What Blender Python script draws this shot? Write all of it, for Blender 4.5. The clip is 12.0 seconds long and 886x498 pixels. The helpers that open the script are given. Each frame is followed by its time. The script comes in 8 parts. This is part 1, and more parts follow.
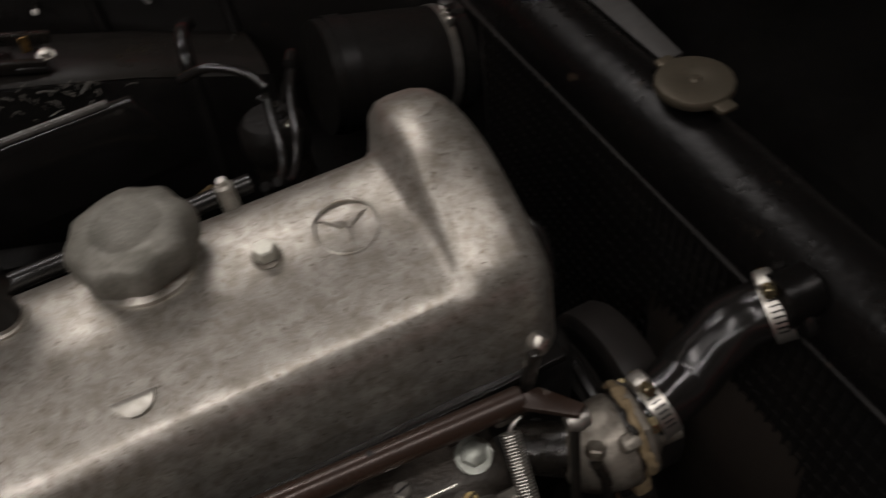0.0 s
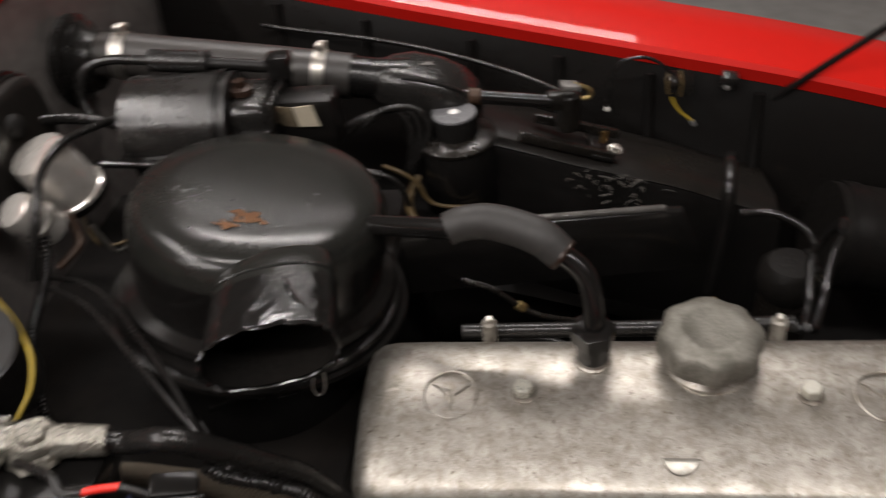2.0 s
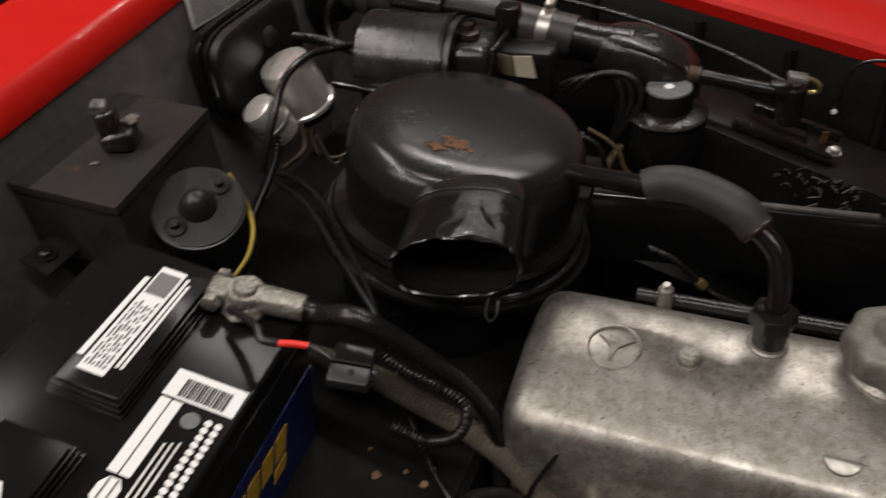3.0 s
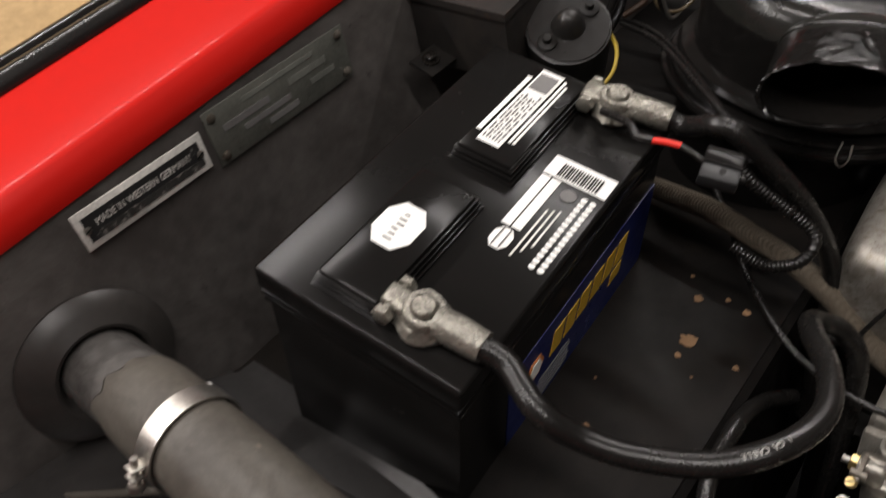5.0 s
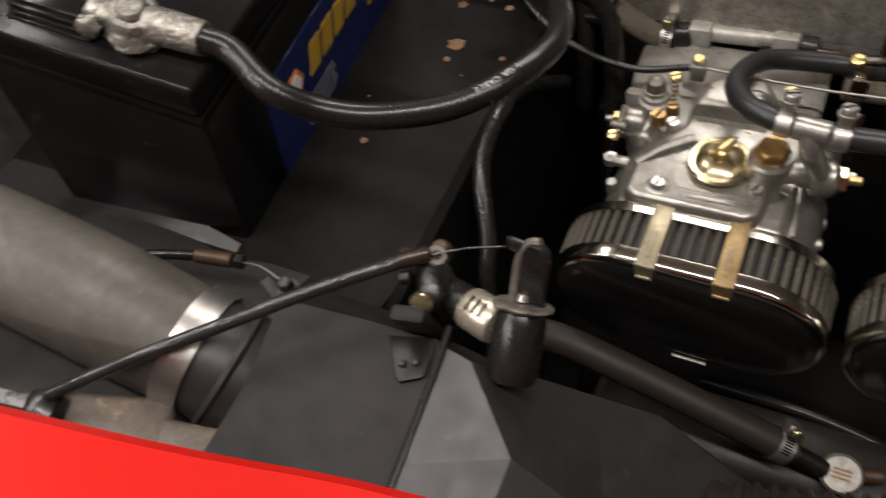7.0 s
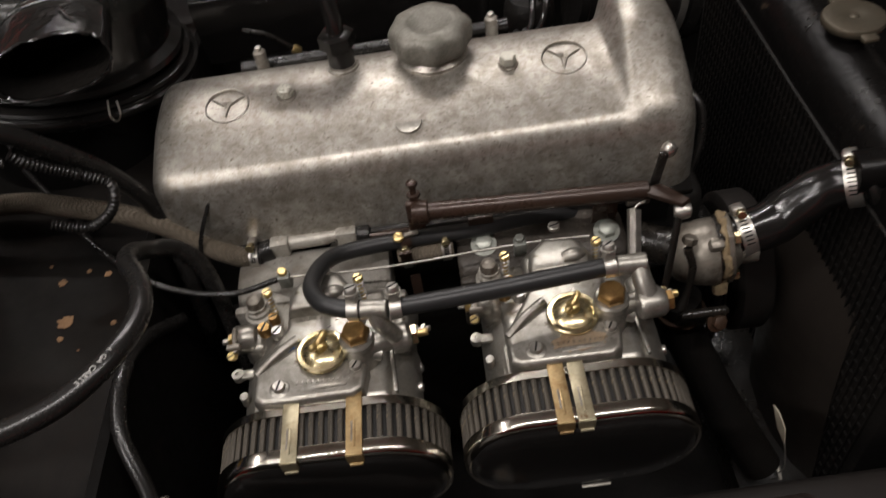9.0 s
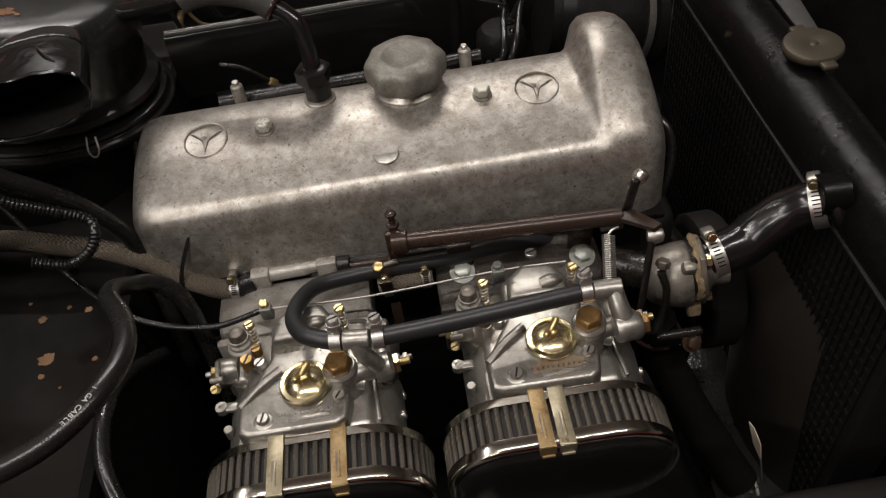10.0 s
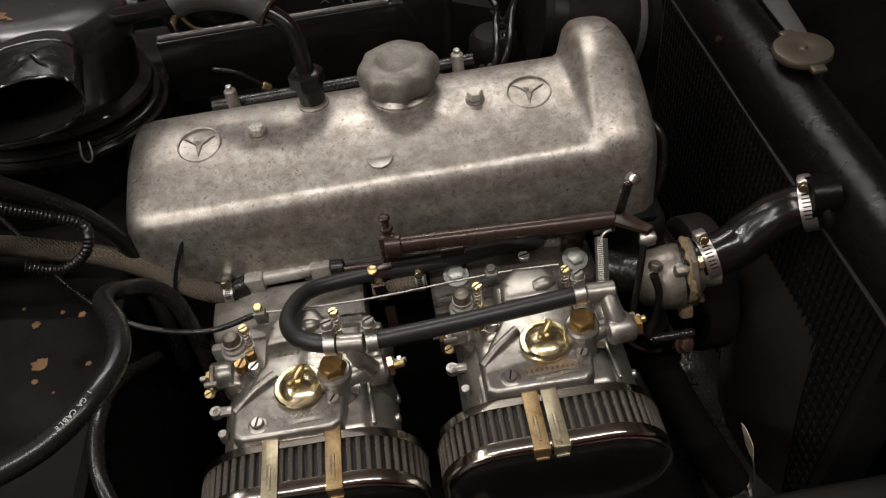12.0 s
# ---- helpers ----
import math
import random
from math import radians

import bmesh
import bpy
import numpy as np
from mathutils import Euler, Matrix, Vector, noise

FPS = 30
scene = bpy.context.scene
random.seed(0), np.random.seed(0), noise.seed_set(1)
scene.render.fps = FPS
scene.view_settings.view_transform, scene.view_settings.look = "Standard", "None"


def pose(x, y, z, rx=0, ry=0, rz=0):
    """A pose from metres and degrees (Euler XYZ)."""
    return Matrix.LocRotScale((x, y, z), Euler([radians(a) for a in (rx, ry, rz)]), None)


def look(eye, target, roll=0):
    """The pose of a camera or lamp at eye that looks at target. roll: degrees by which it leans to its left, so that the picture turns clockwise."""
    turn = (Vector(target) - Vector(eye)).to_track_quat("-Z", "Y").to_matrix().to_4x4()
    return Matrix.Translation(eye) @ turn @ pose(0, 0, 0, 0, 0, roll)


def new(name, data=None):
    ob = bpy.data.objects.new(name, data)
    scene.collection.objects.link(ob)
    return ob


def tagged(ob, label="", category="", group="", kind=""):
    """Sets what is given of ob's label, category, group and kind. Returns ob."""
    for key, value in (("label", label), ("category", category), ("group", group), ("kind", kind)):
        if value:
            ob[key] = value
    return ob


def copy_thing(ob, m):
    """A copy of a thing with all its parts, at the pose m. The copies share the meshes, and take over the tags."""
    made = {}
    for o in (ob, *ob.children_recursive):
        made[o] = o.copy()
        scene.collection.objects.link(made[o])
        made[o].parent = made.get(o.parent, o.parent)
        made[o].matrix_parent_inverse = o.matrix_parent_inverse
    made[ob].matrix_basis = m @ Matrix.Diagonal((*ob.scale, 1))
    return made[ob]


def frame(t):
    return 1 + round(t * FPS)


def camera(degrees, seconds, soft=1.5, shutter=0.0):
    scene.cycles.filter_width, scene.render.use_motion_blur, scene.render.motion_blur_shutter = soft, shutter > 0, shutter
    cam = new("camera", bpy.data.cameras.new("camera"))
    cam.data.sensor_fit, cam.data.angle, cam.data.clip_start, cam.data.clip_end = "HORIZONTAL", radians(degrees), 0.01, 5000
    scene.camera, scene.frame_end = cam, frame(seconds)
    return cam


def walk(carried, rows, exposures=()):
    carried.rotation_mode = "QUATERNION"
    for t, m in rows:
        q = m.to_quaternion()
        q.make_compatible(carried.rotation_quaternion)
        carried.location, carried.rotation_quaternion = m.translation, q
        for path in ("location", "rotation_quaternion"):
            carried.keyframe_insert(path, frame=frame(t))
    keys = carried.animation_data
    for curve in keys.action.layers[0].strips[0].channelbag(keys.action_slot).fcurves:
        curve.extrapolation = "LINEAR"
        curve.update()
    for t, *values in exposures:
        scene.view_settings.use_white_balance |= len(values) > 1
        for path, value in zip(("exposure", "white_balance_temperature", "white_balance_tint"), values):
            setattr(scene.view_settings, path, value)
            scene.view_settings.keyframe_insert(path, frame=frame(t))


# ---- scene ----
cam = camera(59.0, 12.0, soft=1.25, shutter=0.5)
PATH = [
    (0, (0.274, -0.363, 1.269), (0.711, 0.892, -0.226), -8.9),
    (0.5, (0.213, -0.35, 1.286), (0.486, 0.959, -0.202), -8.6),
    (1, (0.161, -0.337, 1.338), (0.329, 1.026, -0.115), -8.9),
    (1.5, (0.101, -0.368, 1.381), (0.188, 1.082, 0.006), -7.6),
    (2, (0.085, -0.411, 1.402), (-0.19, 1.102, 0.124), -7.8),
    (2.5, (0.106, -0.44, 1.392), (-0.476, 1.026, 0.163), -8.0),
    (3, (0.085, -0.462, 1.388), (-0.619, 0.928, 0.135), -7.2),
    (3.2, (0.074, -0.472, 1.388), (-0.687, 0.877, 0.124), -7.8),
    (4.8, (0.042, -0.592, 1.367), (-1.068, 0.457, 0.076), -12.4),
    (5, (0.038, -0.61, 1.362), (-1.091, 0.39, 0.048), -13.5),
    (5.5, (0.032, -0.631, 1.334), (-1.073, 0.292, -0.054), -15.3),
    (6, (0.048, -0.644, 1.303), (-0.963, 0.27, -0.161), -16.0),
    (6.5, (0.086, -0.648, 1.278), (-0.788, 0.264, -0.273), -17.0),
    (7, (0.131, -0.636, 1.266), (-0.627, 0.274, -0.346), -18.7),
    (7.5, (0.175, -0.626, 1.266), (-0.448, 0.333, -0.375), -19.4),
    (7.7, (0.189, -0.63, 1.272), (-0.351, 0.384, -0.365), -18.8),
    (9.3, (0.218, -0.644, 1.367), (0.204, 0.722, -0.094), -9.0),
    (9.5, (0.216, -0.643, 1.37), (0.216, 0.726, -0.089), -8.9),
    (10, (0.216, -0.646, 1.37), (0.22, 0.727, -0.084), -9.0),
    (10.5, (0.214, -0.652, 1.37), (0.222, 0.728, -0.078), -8.9),
    (11, (0.212, -0.651, 1.371), (0.229, 0.727, -0.078), -8.7),
    (11.5, (0.214, -0.648, 1.371), (0.236, 0.731, -0.078), -8.5),
    (12, (0.215, -0.648, 1.372), (0.239, 0.73, -0.078), -8.6),
]
walk(cam, [(t, look(eye, target, roll)) for t, eye, target, roll in PATH],
     exposures=[(0.0, -0.52), (0.5, -0.28), (1.0, -0.09), (1.5, 0.0), (2.0, 0.42), (2.5, 0.08), (3.0, -0.06), (5.0, 0.25), (5.5, 0.35), (6.0, 0.35), (6.5, 0.25), (7.0, 0.62), (7.5, 0.65), (9.5, 0.28), (12.0, 0.28)])

# ---- light ----
world = bpy.data.worlds.new("garage_dim")
world.use_nodes = True
world.node_tree.nodes["Background"].inputs[0].default_value = (0.9, 0.85, 0.75, 1)
world.node_tree.nodes["Background"].inputs[1].default_value = 0.012
scene.world = world


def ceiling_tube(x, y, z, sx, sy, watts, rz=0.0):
    """A fluorescent fitting under the garage ceiling, unseen; one is an added fill."""
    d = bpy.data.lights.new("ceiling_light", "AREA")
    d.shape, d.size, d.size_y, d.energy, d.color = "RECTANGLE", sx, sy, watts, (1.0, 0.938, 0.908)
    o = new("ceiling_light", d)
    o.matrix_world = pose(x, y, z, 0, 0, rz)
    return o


ceiling_tube(0.45, -0.75, 2.75, 2.4, 0.05, 27)
ceiling_tube(-1.4, -0.55, 2.75, 0.05, 2.0, 26)
# Unseen fill tube, added to brighten the valve cover's rear near side.
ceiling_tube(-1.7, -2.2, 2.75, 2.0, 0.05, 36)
ceiling_tube(-0.05, 1.3, 2.75, 1.5, 0.05, 24)
ceiling_tube(-0.1, 2.4, 2.75, 2.0, 0.05, 9)

# ---- materials ----


def mat(name, col, rough=0.5, metal=0.0, var=0.25, scale=40.0, bump=0.15, col2=None, spots=0.0, spot_col=(0.03, 0.025, 0.02), spot_scale=60.0, coat=0.0, rvar=0.15, stretch=(1, 1, 1), bscale=1.0, spec=0.5, blotch=0.0, blotch_col=(0.2, 0.17, 0.13), blotch_scale=12.0):
    """A painted, cast or rubber surface: two scales of colour change, worn gloss, fine relief and stains."""
    m = bpy.data.materials.new(name)
    m.use_nodes = True
    nt = m.node_tree
    b = nt.nodes["Principled BSDF"]
    L = nt.links.new
    tc = nt.nodes.new("ShaderNodeTexCoord")
    mp = nt.nodes.new("ShaderNodeMapping")
    mp.inputs["Scale"].default_value = stretch
    L(tc.outputs["Object"], mp.inputs["Vector"])
    big = nt.nodes.new("ShaderNodeTexNoise")
    big.inputs["Scale"].default_value, big.inputs["Detail"].default_value = scale * 0.35, 4
    fine = nt.nodes.new("ShaderNodeTexNoise")
    fine.inputs["Scale"].default_value, fine.inputs["Detail"].default_value = scale * 6, 3
    L(mp.outputs[0], big.inputs["Vector"])
    L(mp.outputs[0], fine.inputs["Vector"])
    add = nt.nodes.new("ShaderNodeMath")
    add.operation = "MULTIPLY_ADD"
    L(fine.outputs[0], add.inputs[0])
    add.inputs[1].default_value = 0.45
    L(big.outputs[0], add.inputs[2])
    ramp = nt.nodes.new("ShaderNodeMapRange")
    ramp.inputs[1].default_value, ramp.inputs[2].default_value = 0.5, 0.95
    L(add.outputs[0], ramp.inputs[0])
    mix = nt.nodes.new("ShaderNodeMix")
    mix.data_type = "RGBA"
    c2 = col2 or tuple(c * (1 - var) for c in col)
    mix.inputs[6].default_value = (*[min(1, c * (1 + var * 0.6)) for c in col], 1)
    mix.inputs[7].default_value = (*c2, 1)
    L(ramp.outputs[0], mix.inputs[0])
    out = mix.outputs[2]
    if spots:
        sp = nt.nodes.new("ShaderNodeTexNoise")
        sp.inputs["Scale"].default_value, sp.inputs["Detail"].default_value, sp.inputs["Roughness"].default_value = spot_scale, 6, 0.7
        L(mp.outputs[0], sp.inputs["Vector"])
        sr = nt.nodes.new("ShaderNodeMapRange")
        sr.inputs[1].default_value, sr.inputs[2].default_value = 0.68 - 0.16 * spots, 0.74 - 0.1 * spots
        L(sp.outputs[0], sr.inputs[0])
        mx = nt.nodes.new("ShaderNodeMix")
        mx.data_type = "RGBA"
        mx.inputs[7].default_value = (*spot_col, 1)
        L(sr.outputs[0], mx.inputs[0])
        L(out, mx.inputs[6])
        out = mx.outputs[2]
    if blotch:
        bl = nt.nodes.new("ShaderNodeTexNoise")
        bl.inputs["Scale"].default_value, bl.inputs["Detail"].default_value, bl.inputs["Roughness"].default_value, bl.inputs["Distortion"].default_value = blotch_scale, 8, 0.75, 0.6
        L(mp.outputs[0], bl.inputs["Vector"])
        br = nt.nodes.new("ShaderNodeMapRange")
        br.inputs[1].default_value, br.inputs[2].default_value, br.inputs[4].default_value = 0.46, 0.62, blotch
        L(bl.outputs[0], br.inputs[0])
        bx = nt.nodes.new("ShaderNodeMix")
        bx.data_type = "RGBA"
        bx.inputs[7].default_value = (*blotch_col, 1)
        L(br.outputs[0], bx.inputs[0])
        L(out, bx.inputs[6])
        out = bx.outputs[2]
    L(out, b.inputs["Base Color"])
    rr = nt.nodes.new("ShaderNodeMapRange")
    rr.inputs[3].default_value, rr.inputs[4].default_value = max(0.03, rough - rvar), min(1, rough + rvar)
    L(add.outputs[0], rr.inputs[0])
    rr.inputs[1].default_value, rr.inputs[2].default_value = 0.4, 1.0
    L(rr.outputs[0], b.inputs["Roughness"])
    b.inputs["Metallic"].default_value = metal
    b.inputs["Coat Weight"].default_value = coat
    b.inputs["Coat Roughness"].default_value = 0.04
    b.inputs["Specular IOR Level"].default_value = spec
    if bump:
        bn = nt.nodes.new("ShaderNodeBump")
        bn.inputs["Strength"].default_value, bn.inputs["Distance"].default_value = bump, 0.0012 * bscale
        L(add.outputs[0], bn.inputs["Height"])
        L(bn.outputs[0], b.inputs["Normal"])
    return m


RED = mat("red_car_paint", (0.53, 0.012, 0.008), 0.36, 0, 0.06, 6, 0.0, coat=0.2, rvar=0.05, spec=0.12)
BAY = mat("satin_black_body_paint", (0.0070, 0.0063, 0.0058), 0.36, 0, 0.5, 14, 0.45, spots=0.25, spot_col=(0.016, 0.012, 0.009), spot_scale=30, rvar=0.2, spec=0.24)
PANEL = mat("dusty_black_sheet_metal", (0.0140, 0.0127, 0.0117), 0.52, 0, 0.5, 12, 0.35, spots=0.2, spot_col=(0.036, 0.030, 0.026), spot_scale=110, spec=0.18, blotch=0.6, blotch_col=(0.021, 0.018, 0.015), blotch_scale=9)
# Darker copy of PANEL: the shade round the battery is put into the colour.
TRAYPAINT = mat("shaded_brown_black_tray_paint", (0.0072, 0.0062, 0.0055), 0.5, 0, 0.5, 12, 0.35, spots=0.25, spot_col=(0.020, 0.0155, 0.012), spot_scale=80, spec=0.15, blotch=0.6, blotch_col=(0.0125, 0.0100, 0.0082), blotch_scale=9)
BLACK_GLOSS = mat("glossy_black_enamel", (0.0078, 0.0072, 0.0068), 0.19, 0, 0.45, 25, 0.2, rvar=0.1, spec=0.46)
DRUM = mat("satin_black_drum_paint", (0.0130, 0.0132, 0.0118), 0.24, 0, 0.5, 24, 0.12, rvar=0.08, spec=0.46, blotch=0.5, blotch_col=(0.024, 0.0225, 0.020), blotch_scale=9)
TAPE = mat("wrinkled_black_tape", (0.0095, 0.009, 0.0086), 0.14, 0, 0.4, 16, 0.8, stretch=(1, 0.6, 0.25), bscale=3.4, rvar=0.06, spec=0.6)
GRIME = mat("oily_black_grime", (0.010, 0.0085, 0.007), 0.3, 0, 0.6, 30, 0.7, spots=0.45, spot_col=(0.022, 0.015, 0.009), bscale=2)
DARK = mat("soot_black_iron", (0.0095, 0.0086, 0.0077), 0.55, 0, 0.5, 30, 0.5, spec=0.25)
RUBBER = mat("black_rubber", (0.0105, 0.0098, 0.0092), 0.27, 0, 0.35, 50, 0.03, rvar=0.04, spec=0.42)
RUBBER_SOFT = mat("dull_fuel_hose_rubber", (0.0135, 0.0135, 0.0138), 0.40, 0, 0.3, 50, 0.05, rvar=0.06, spec=0.42)
RUBBER_GREY = mat("dusty_grey_rubber", (0.028, 0.0265, 0.0250), 0.58, 0, 0.35, 25, 0.3, spots=0.25, spot_col=(0.065, 0.056, 0.047), spot_scale=40, spec=0.4, blotch=0.6, blotch_col=(0.023, 0.021, 0.019), blotch_scale=14)
CAST = mat("weathered_cast_aluminium", (0.40, 0.38, 0.344), 0.37, 0.74, 0.34, 150, 0.3, col2=(0.235, 0.216, 0.186), spots=0.62, spot_col=(0.085, 0.067, 0.047), spot_scale=230, rvar=0.06, blotch=0.62, blotch_col=(0.175, 0.150, 0.115), blotch_scale=130)
CAP_CAST = mat("dull_grey_cast_alloy", (0.175, 0.166, 0.142), 0.55, 0.35, 0.4, 60, 1.0, spots=0.3, spot_col=(0.10, 0.09, 0.07), spot_scale=60, blotch=0.7, blotch_col=(0.10, 0.095, 0.075), blotch_scale=40)
ALLOY = mat("bright_die_cast_alloy", (0.33, 0.315, 0.282), 0.36, 0.85, 0.22, 45, 0.25, spots=0.35, spot_col=(0.12, 0.095, 0.068), spot_scale=60, rvar=0.12, blotch=0.7, blotch_col=(0.15, 0.135, 0.112), blotch_scale=34)
ALLOY_OLD = mat("stained_manifold_alloy", (0.36, 0.34, 0.30), 0.5, 0.5, 0.3, 40, 0.6, spots=0.5, spot_col=(0.10, 0.075, 0.052), spot_scale=60, blotch=0.8, blotch_col=(0.12, 0.10, 0.078), blotch_scale=24)
STEEL = mat("zinc_plated_steel", (0.52, 0.50, 0.46), 0.36, 0.95, 0.2, 60, 0.2, rvar=0.12, blotch=0.4, blotch_col=(0.26, 0.23, 0.19), blotch_scale=70)
CHROME = mat("polished_chrome", (0.50, 0.475, 0.42), 0.15, 1.0, 0.2, 40, 0.03, rvar=0.05, blotch=0.5, blotch_col=(0.30, 0.24, 0.16), blotch_scale=30)
BRASS = mat("passivated_brass", (0.50, 0.38, 0.17), 0.3, 0.9, 0.2, 60, 0.1, rvar=0.08)
ZINC_DULL = mat("dull_green_grey_zinc", (0.17, 0.175, 0.155), 0.45, 0.4, 0.3, 60, 0.2)
GOLD_ZINC = mat("yellow_zinc_plate", (0.50, 0.42, 0.25), 0.24, 0.95, 0.14, 40, 0.1, rvar=0.08, blotch=0.4, blotch_col=(0.32, 0.26, 0.14), blotch_scale=50)
BRONZE = mat("copper_brown_bolt", (0.36, 0.22, 0.085), 0.34, 0.9, 0.25, 60, 0.2, blotch=0.6, blotch_col=(0.13, 0.075, 0.03), blotch_scale=60)
RUSTY = mat("rust_browned_steel", (0.060, 0.032, 0.018), 0.5, 0.3, 0.4, 60, 0.5, spots=0.3, spot_col=(0.15, 0.065, 0.022), spot_scale=60, blotch=0.5, blotch_col=(0.022, 0.016, 0.012), blotch_scale=60)
BROWN_ROD = mat("brown_lacquered_tube", (0.033, 0.0185, 0.0128), 0.30, 0.3, 0.3, 40, 0.15, spots=0.3, spot_col=(0.03, 0.017, 0.011))
PLASTIC = mat("black_battery_plastic", (0.0085, 0.0080, 0.0076), 0.21, 0, 0.2, 30, 0.02, spots=0.12, spot_col=(0.03, 0.028, 0.026), spot_scale=90, rvar=0.03, spec=0.15)
BLUE = mat("dark_blue_label", (0.008, 0.015, 0.092), 0.35, 0, 0.15, 20, 0.0)
WHITE = mat("white_label_paper", (0.82, 0.81, 0.78), 0.55, 0, 0.05, 30, 0.0)
PRINT = mat("grey_label_print", (0.16, 0.155, 0.15), 0.6, 0, 0.2, 30, 0.0)
YELLOW = mat("yellow_label_ink", (0.55, 0.34, 0.03), 0.5, 0, 0.1, 30, 0.0)
ORANGE = mat("orange_label_ink", (0.60, 0.20, 0.04), 0.5, 0, 0.1, 30, 0.0)
WIRE_YELLOW = mat("yellow_wire_sheath", (0.34, 0.24, 0.022), 0.5, 0, 0.3, 40, 0.0)
WIRE_BROWN = mat("oily_brown_wire_sheath", (0.10, 0.068, 0.029), 0.45, 0, 0.35, 40, 0.0)
WIRE_RED = mat("red_wire_sheath", (0.75, 0.03, 0.02), 0.4, 0, 0.1, 40, 0.0)
LEAD = mat("greased_lead_clamp", (0.27, 0.258, 0.222), 0.28, 0.65, 0.35, 50, 1.0, spots=0.5, spot_col=(0.20, 0.17, 0.10), bscale=3)
BRAID = mat("brown_braided_hose_cloth", (0.150, 0.124, 0.090), 0.85, 0, 0.4, 60, 0.9, spots=0.3, spot_col=(0.07, 0.055, 0.04), bscale=2, blotch=0.7, blotch_col=(0.085, 0.064, 0.042), blotch_scale=20)


def weave(m, scale):
    """Cross two sets of diagonal threads over a cloth's colour and relief."""
    nt = m.node_tree
    b = nt.nodes["Principled BSDF"]
    tc = nt.nodes.new("ShaderNodeTexCoord")
    heights = []
    for rx, rz in ((40, 45), (-40, -45)):
        mp = nt.nodes.new("ShaderNodeMapping")
        mp.inputs["Rotation"].default_value = (radians(rx), 0, radians(rz))
        wv = nt.nodes.new("ShaderNodeTexWave")
        wv.inputs["Scale"].default_value, wv.inputs["Distortion"].default_value = scale, 0.4
        nt.links.new(tc.outputs["Object"], mp.inputs[0])
        nt.links.new(mp.outputs[0], wv.inputs[0])
        heights.append(wv)
    mul = nt.nodes.new("ShaderNodeMath")
    mul.operation = "MULTIPLY"
    nt.links.new(heights[0].outputs[1], mul.inputs[0])
    nt.links.new(heights[1].outputs[1], mul.inputs[1])
    mx = nt.nodes.new("ShaderNodeMix")
    mx.data_type = "RGBA"
    mx.inputs[6].default_value = (0.085, 0.068, 0.048, 1)
    nt.links.new(mul.outputs[0], mx.inputs[0])
    nt.links.new(b.inputs["Base Color"].links[0].from_socket, mx.inputs[7])
    nt.links.new(mx.outputs[2], b.inputs["Base Color"])
    bn = nt.nodes.new("ShaderNodeBump")
    bn.inputs["Strength"].default_value, bn.inputs["Distance"].default_value = 0.8, 0.0012
    nt.links.new(mul.outputs[0], bn.inputs["Height"])
    nt.links.new(bn.outputs[0], b.inputs["Normal"])


weave(BRAID, 130.0)
PLATE_GREY = mat("greyed_data_plate", (0.145, 0.148, 0.128), 0.45, 0.3, 0.3, 60, 0.2, spots=0.3, spot_col=(0.07, 0.065, 0.055))
PLATE_BLACK = mat("black_anodised_plate", (0.03, 0.03, 0.03), 0.4, 0.2, 0.3, 60, 0.1, spots=0.3, spot_col=(0.3, 0.29, 0.27), spot_scale=70)
PLATE_RIM = mat("bare_plate_metal", (0.74, 0.72, 0.67), 0.5, 0.0, 0.35, 60, 0.1, spots=0.35, spot_col=(0.30, 0.28, 0.26), spot_scale=110)
FIREWALL = mat("dusty_black_firewall_paint", (0.108, 0.099, 0.093), 0.38, 0, 0.5, 10, 0.35, spots=0.2, spot_col=(0.03, 0.026, 0.024), spot_scale=20, blotch=0.6, blotch_col=(0.044, 0.038, 0.035), blotch_scale=6)
BUFF = mat("buff_chipped_primer", (0.26, 0.150, 0.075), 0.8, 0, 0.35, 80, 0.4, spots=0.3, spot_col=(0.12, 0.06, 0.03), spot_scale=150)
PAPER = mat("cream_card", (0.62, 0.55, 0.42), 0.7, 0, 0.15, 40, 0.1)
CORE = mat("black_radiator_core", (0.0070, 0.0060, 0.0053), 0.55, 0.1, 0.6, 30, 0.5, spots=0.3, spot_col=(0.022, 0.016, 0.011), spec=0.25)
TANK = mat("worn_black_radiator_tank", (0.0042, 0.0038, 0.0036), 0.27, 0.0, 0.5, 22, 0.6, spots=0.3, spot_col=(0.034, 0.024, 0.016), spot_scale=24, spec=0.16, bscale=2, rvar=0.14)
RADCAP = mat("tarnished_radiator_cap", (0.092, 0.078, 0.056), 0.38, 0.55, 0.25, 50, 0.3, spots=0.4, spot_col=(0.06, 0.05, 0.035))
PLEAT = mat("dark_filter_gauze", (0.060, 0.051, 0.039), 0.6, 0.25, 0.4, 80, 0.5, spots=0.4, spot_col=(0.2, 0.16, 0.1), spot_scale=90)
SILVER_CAN = mat("plain_tinplate_can", (0.90, 0.86, 0.80), 0.17, 0.72, 0.12, 20, 0.06, rvar=0.05, blotch=0.4, blotch_col=(0.50, 0.44, 0.38), blotch_scale=22)
CONCRETE = mat("garage_concrete", (0.24, 0.232, 0.22), 0.8, 0, 0.3, 2, 0.4)
WALLPAINT = mat("garage_wall_paint", (0.42, 0.40, 0.375), 0.8, 0, 0.15, 2, 0.2)
TAN = mat("tan_wooden_prop", (0.42, 0.27, 0.11), 0.6, 0, 0.3, 30, 0.2, stretch=(1, 1, 0.1))
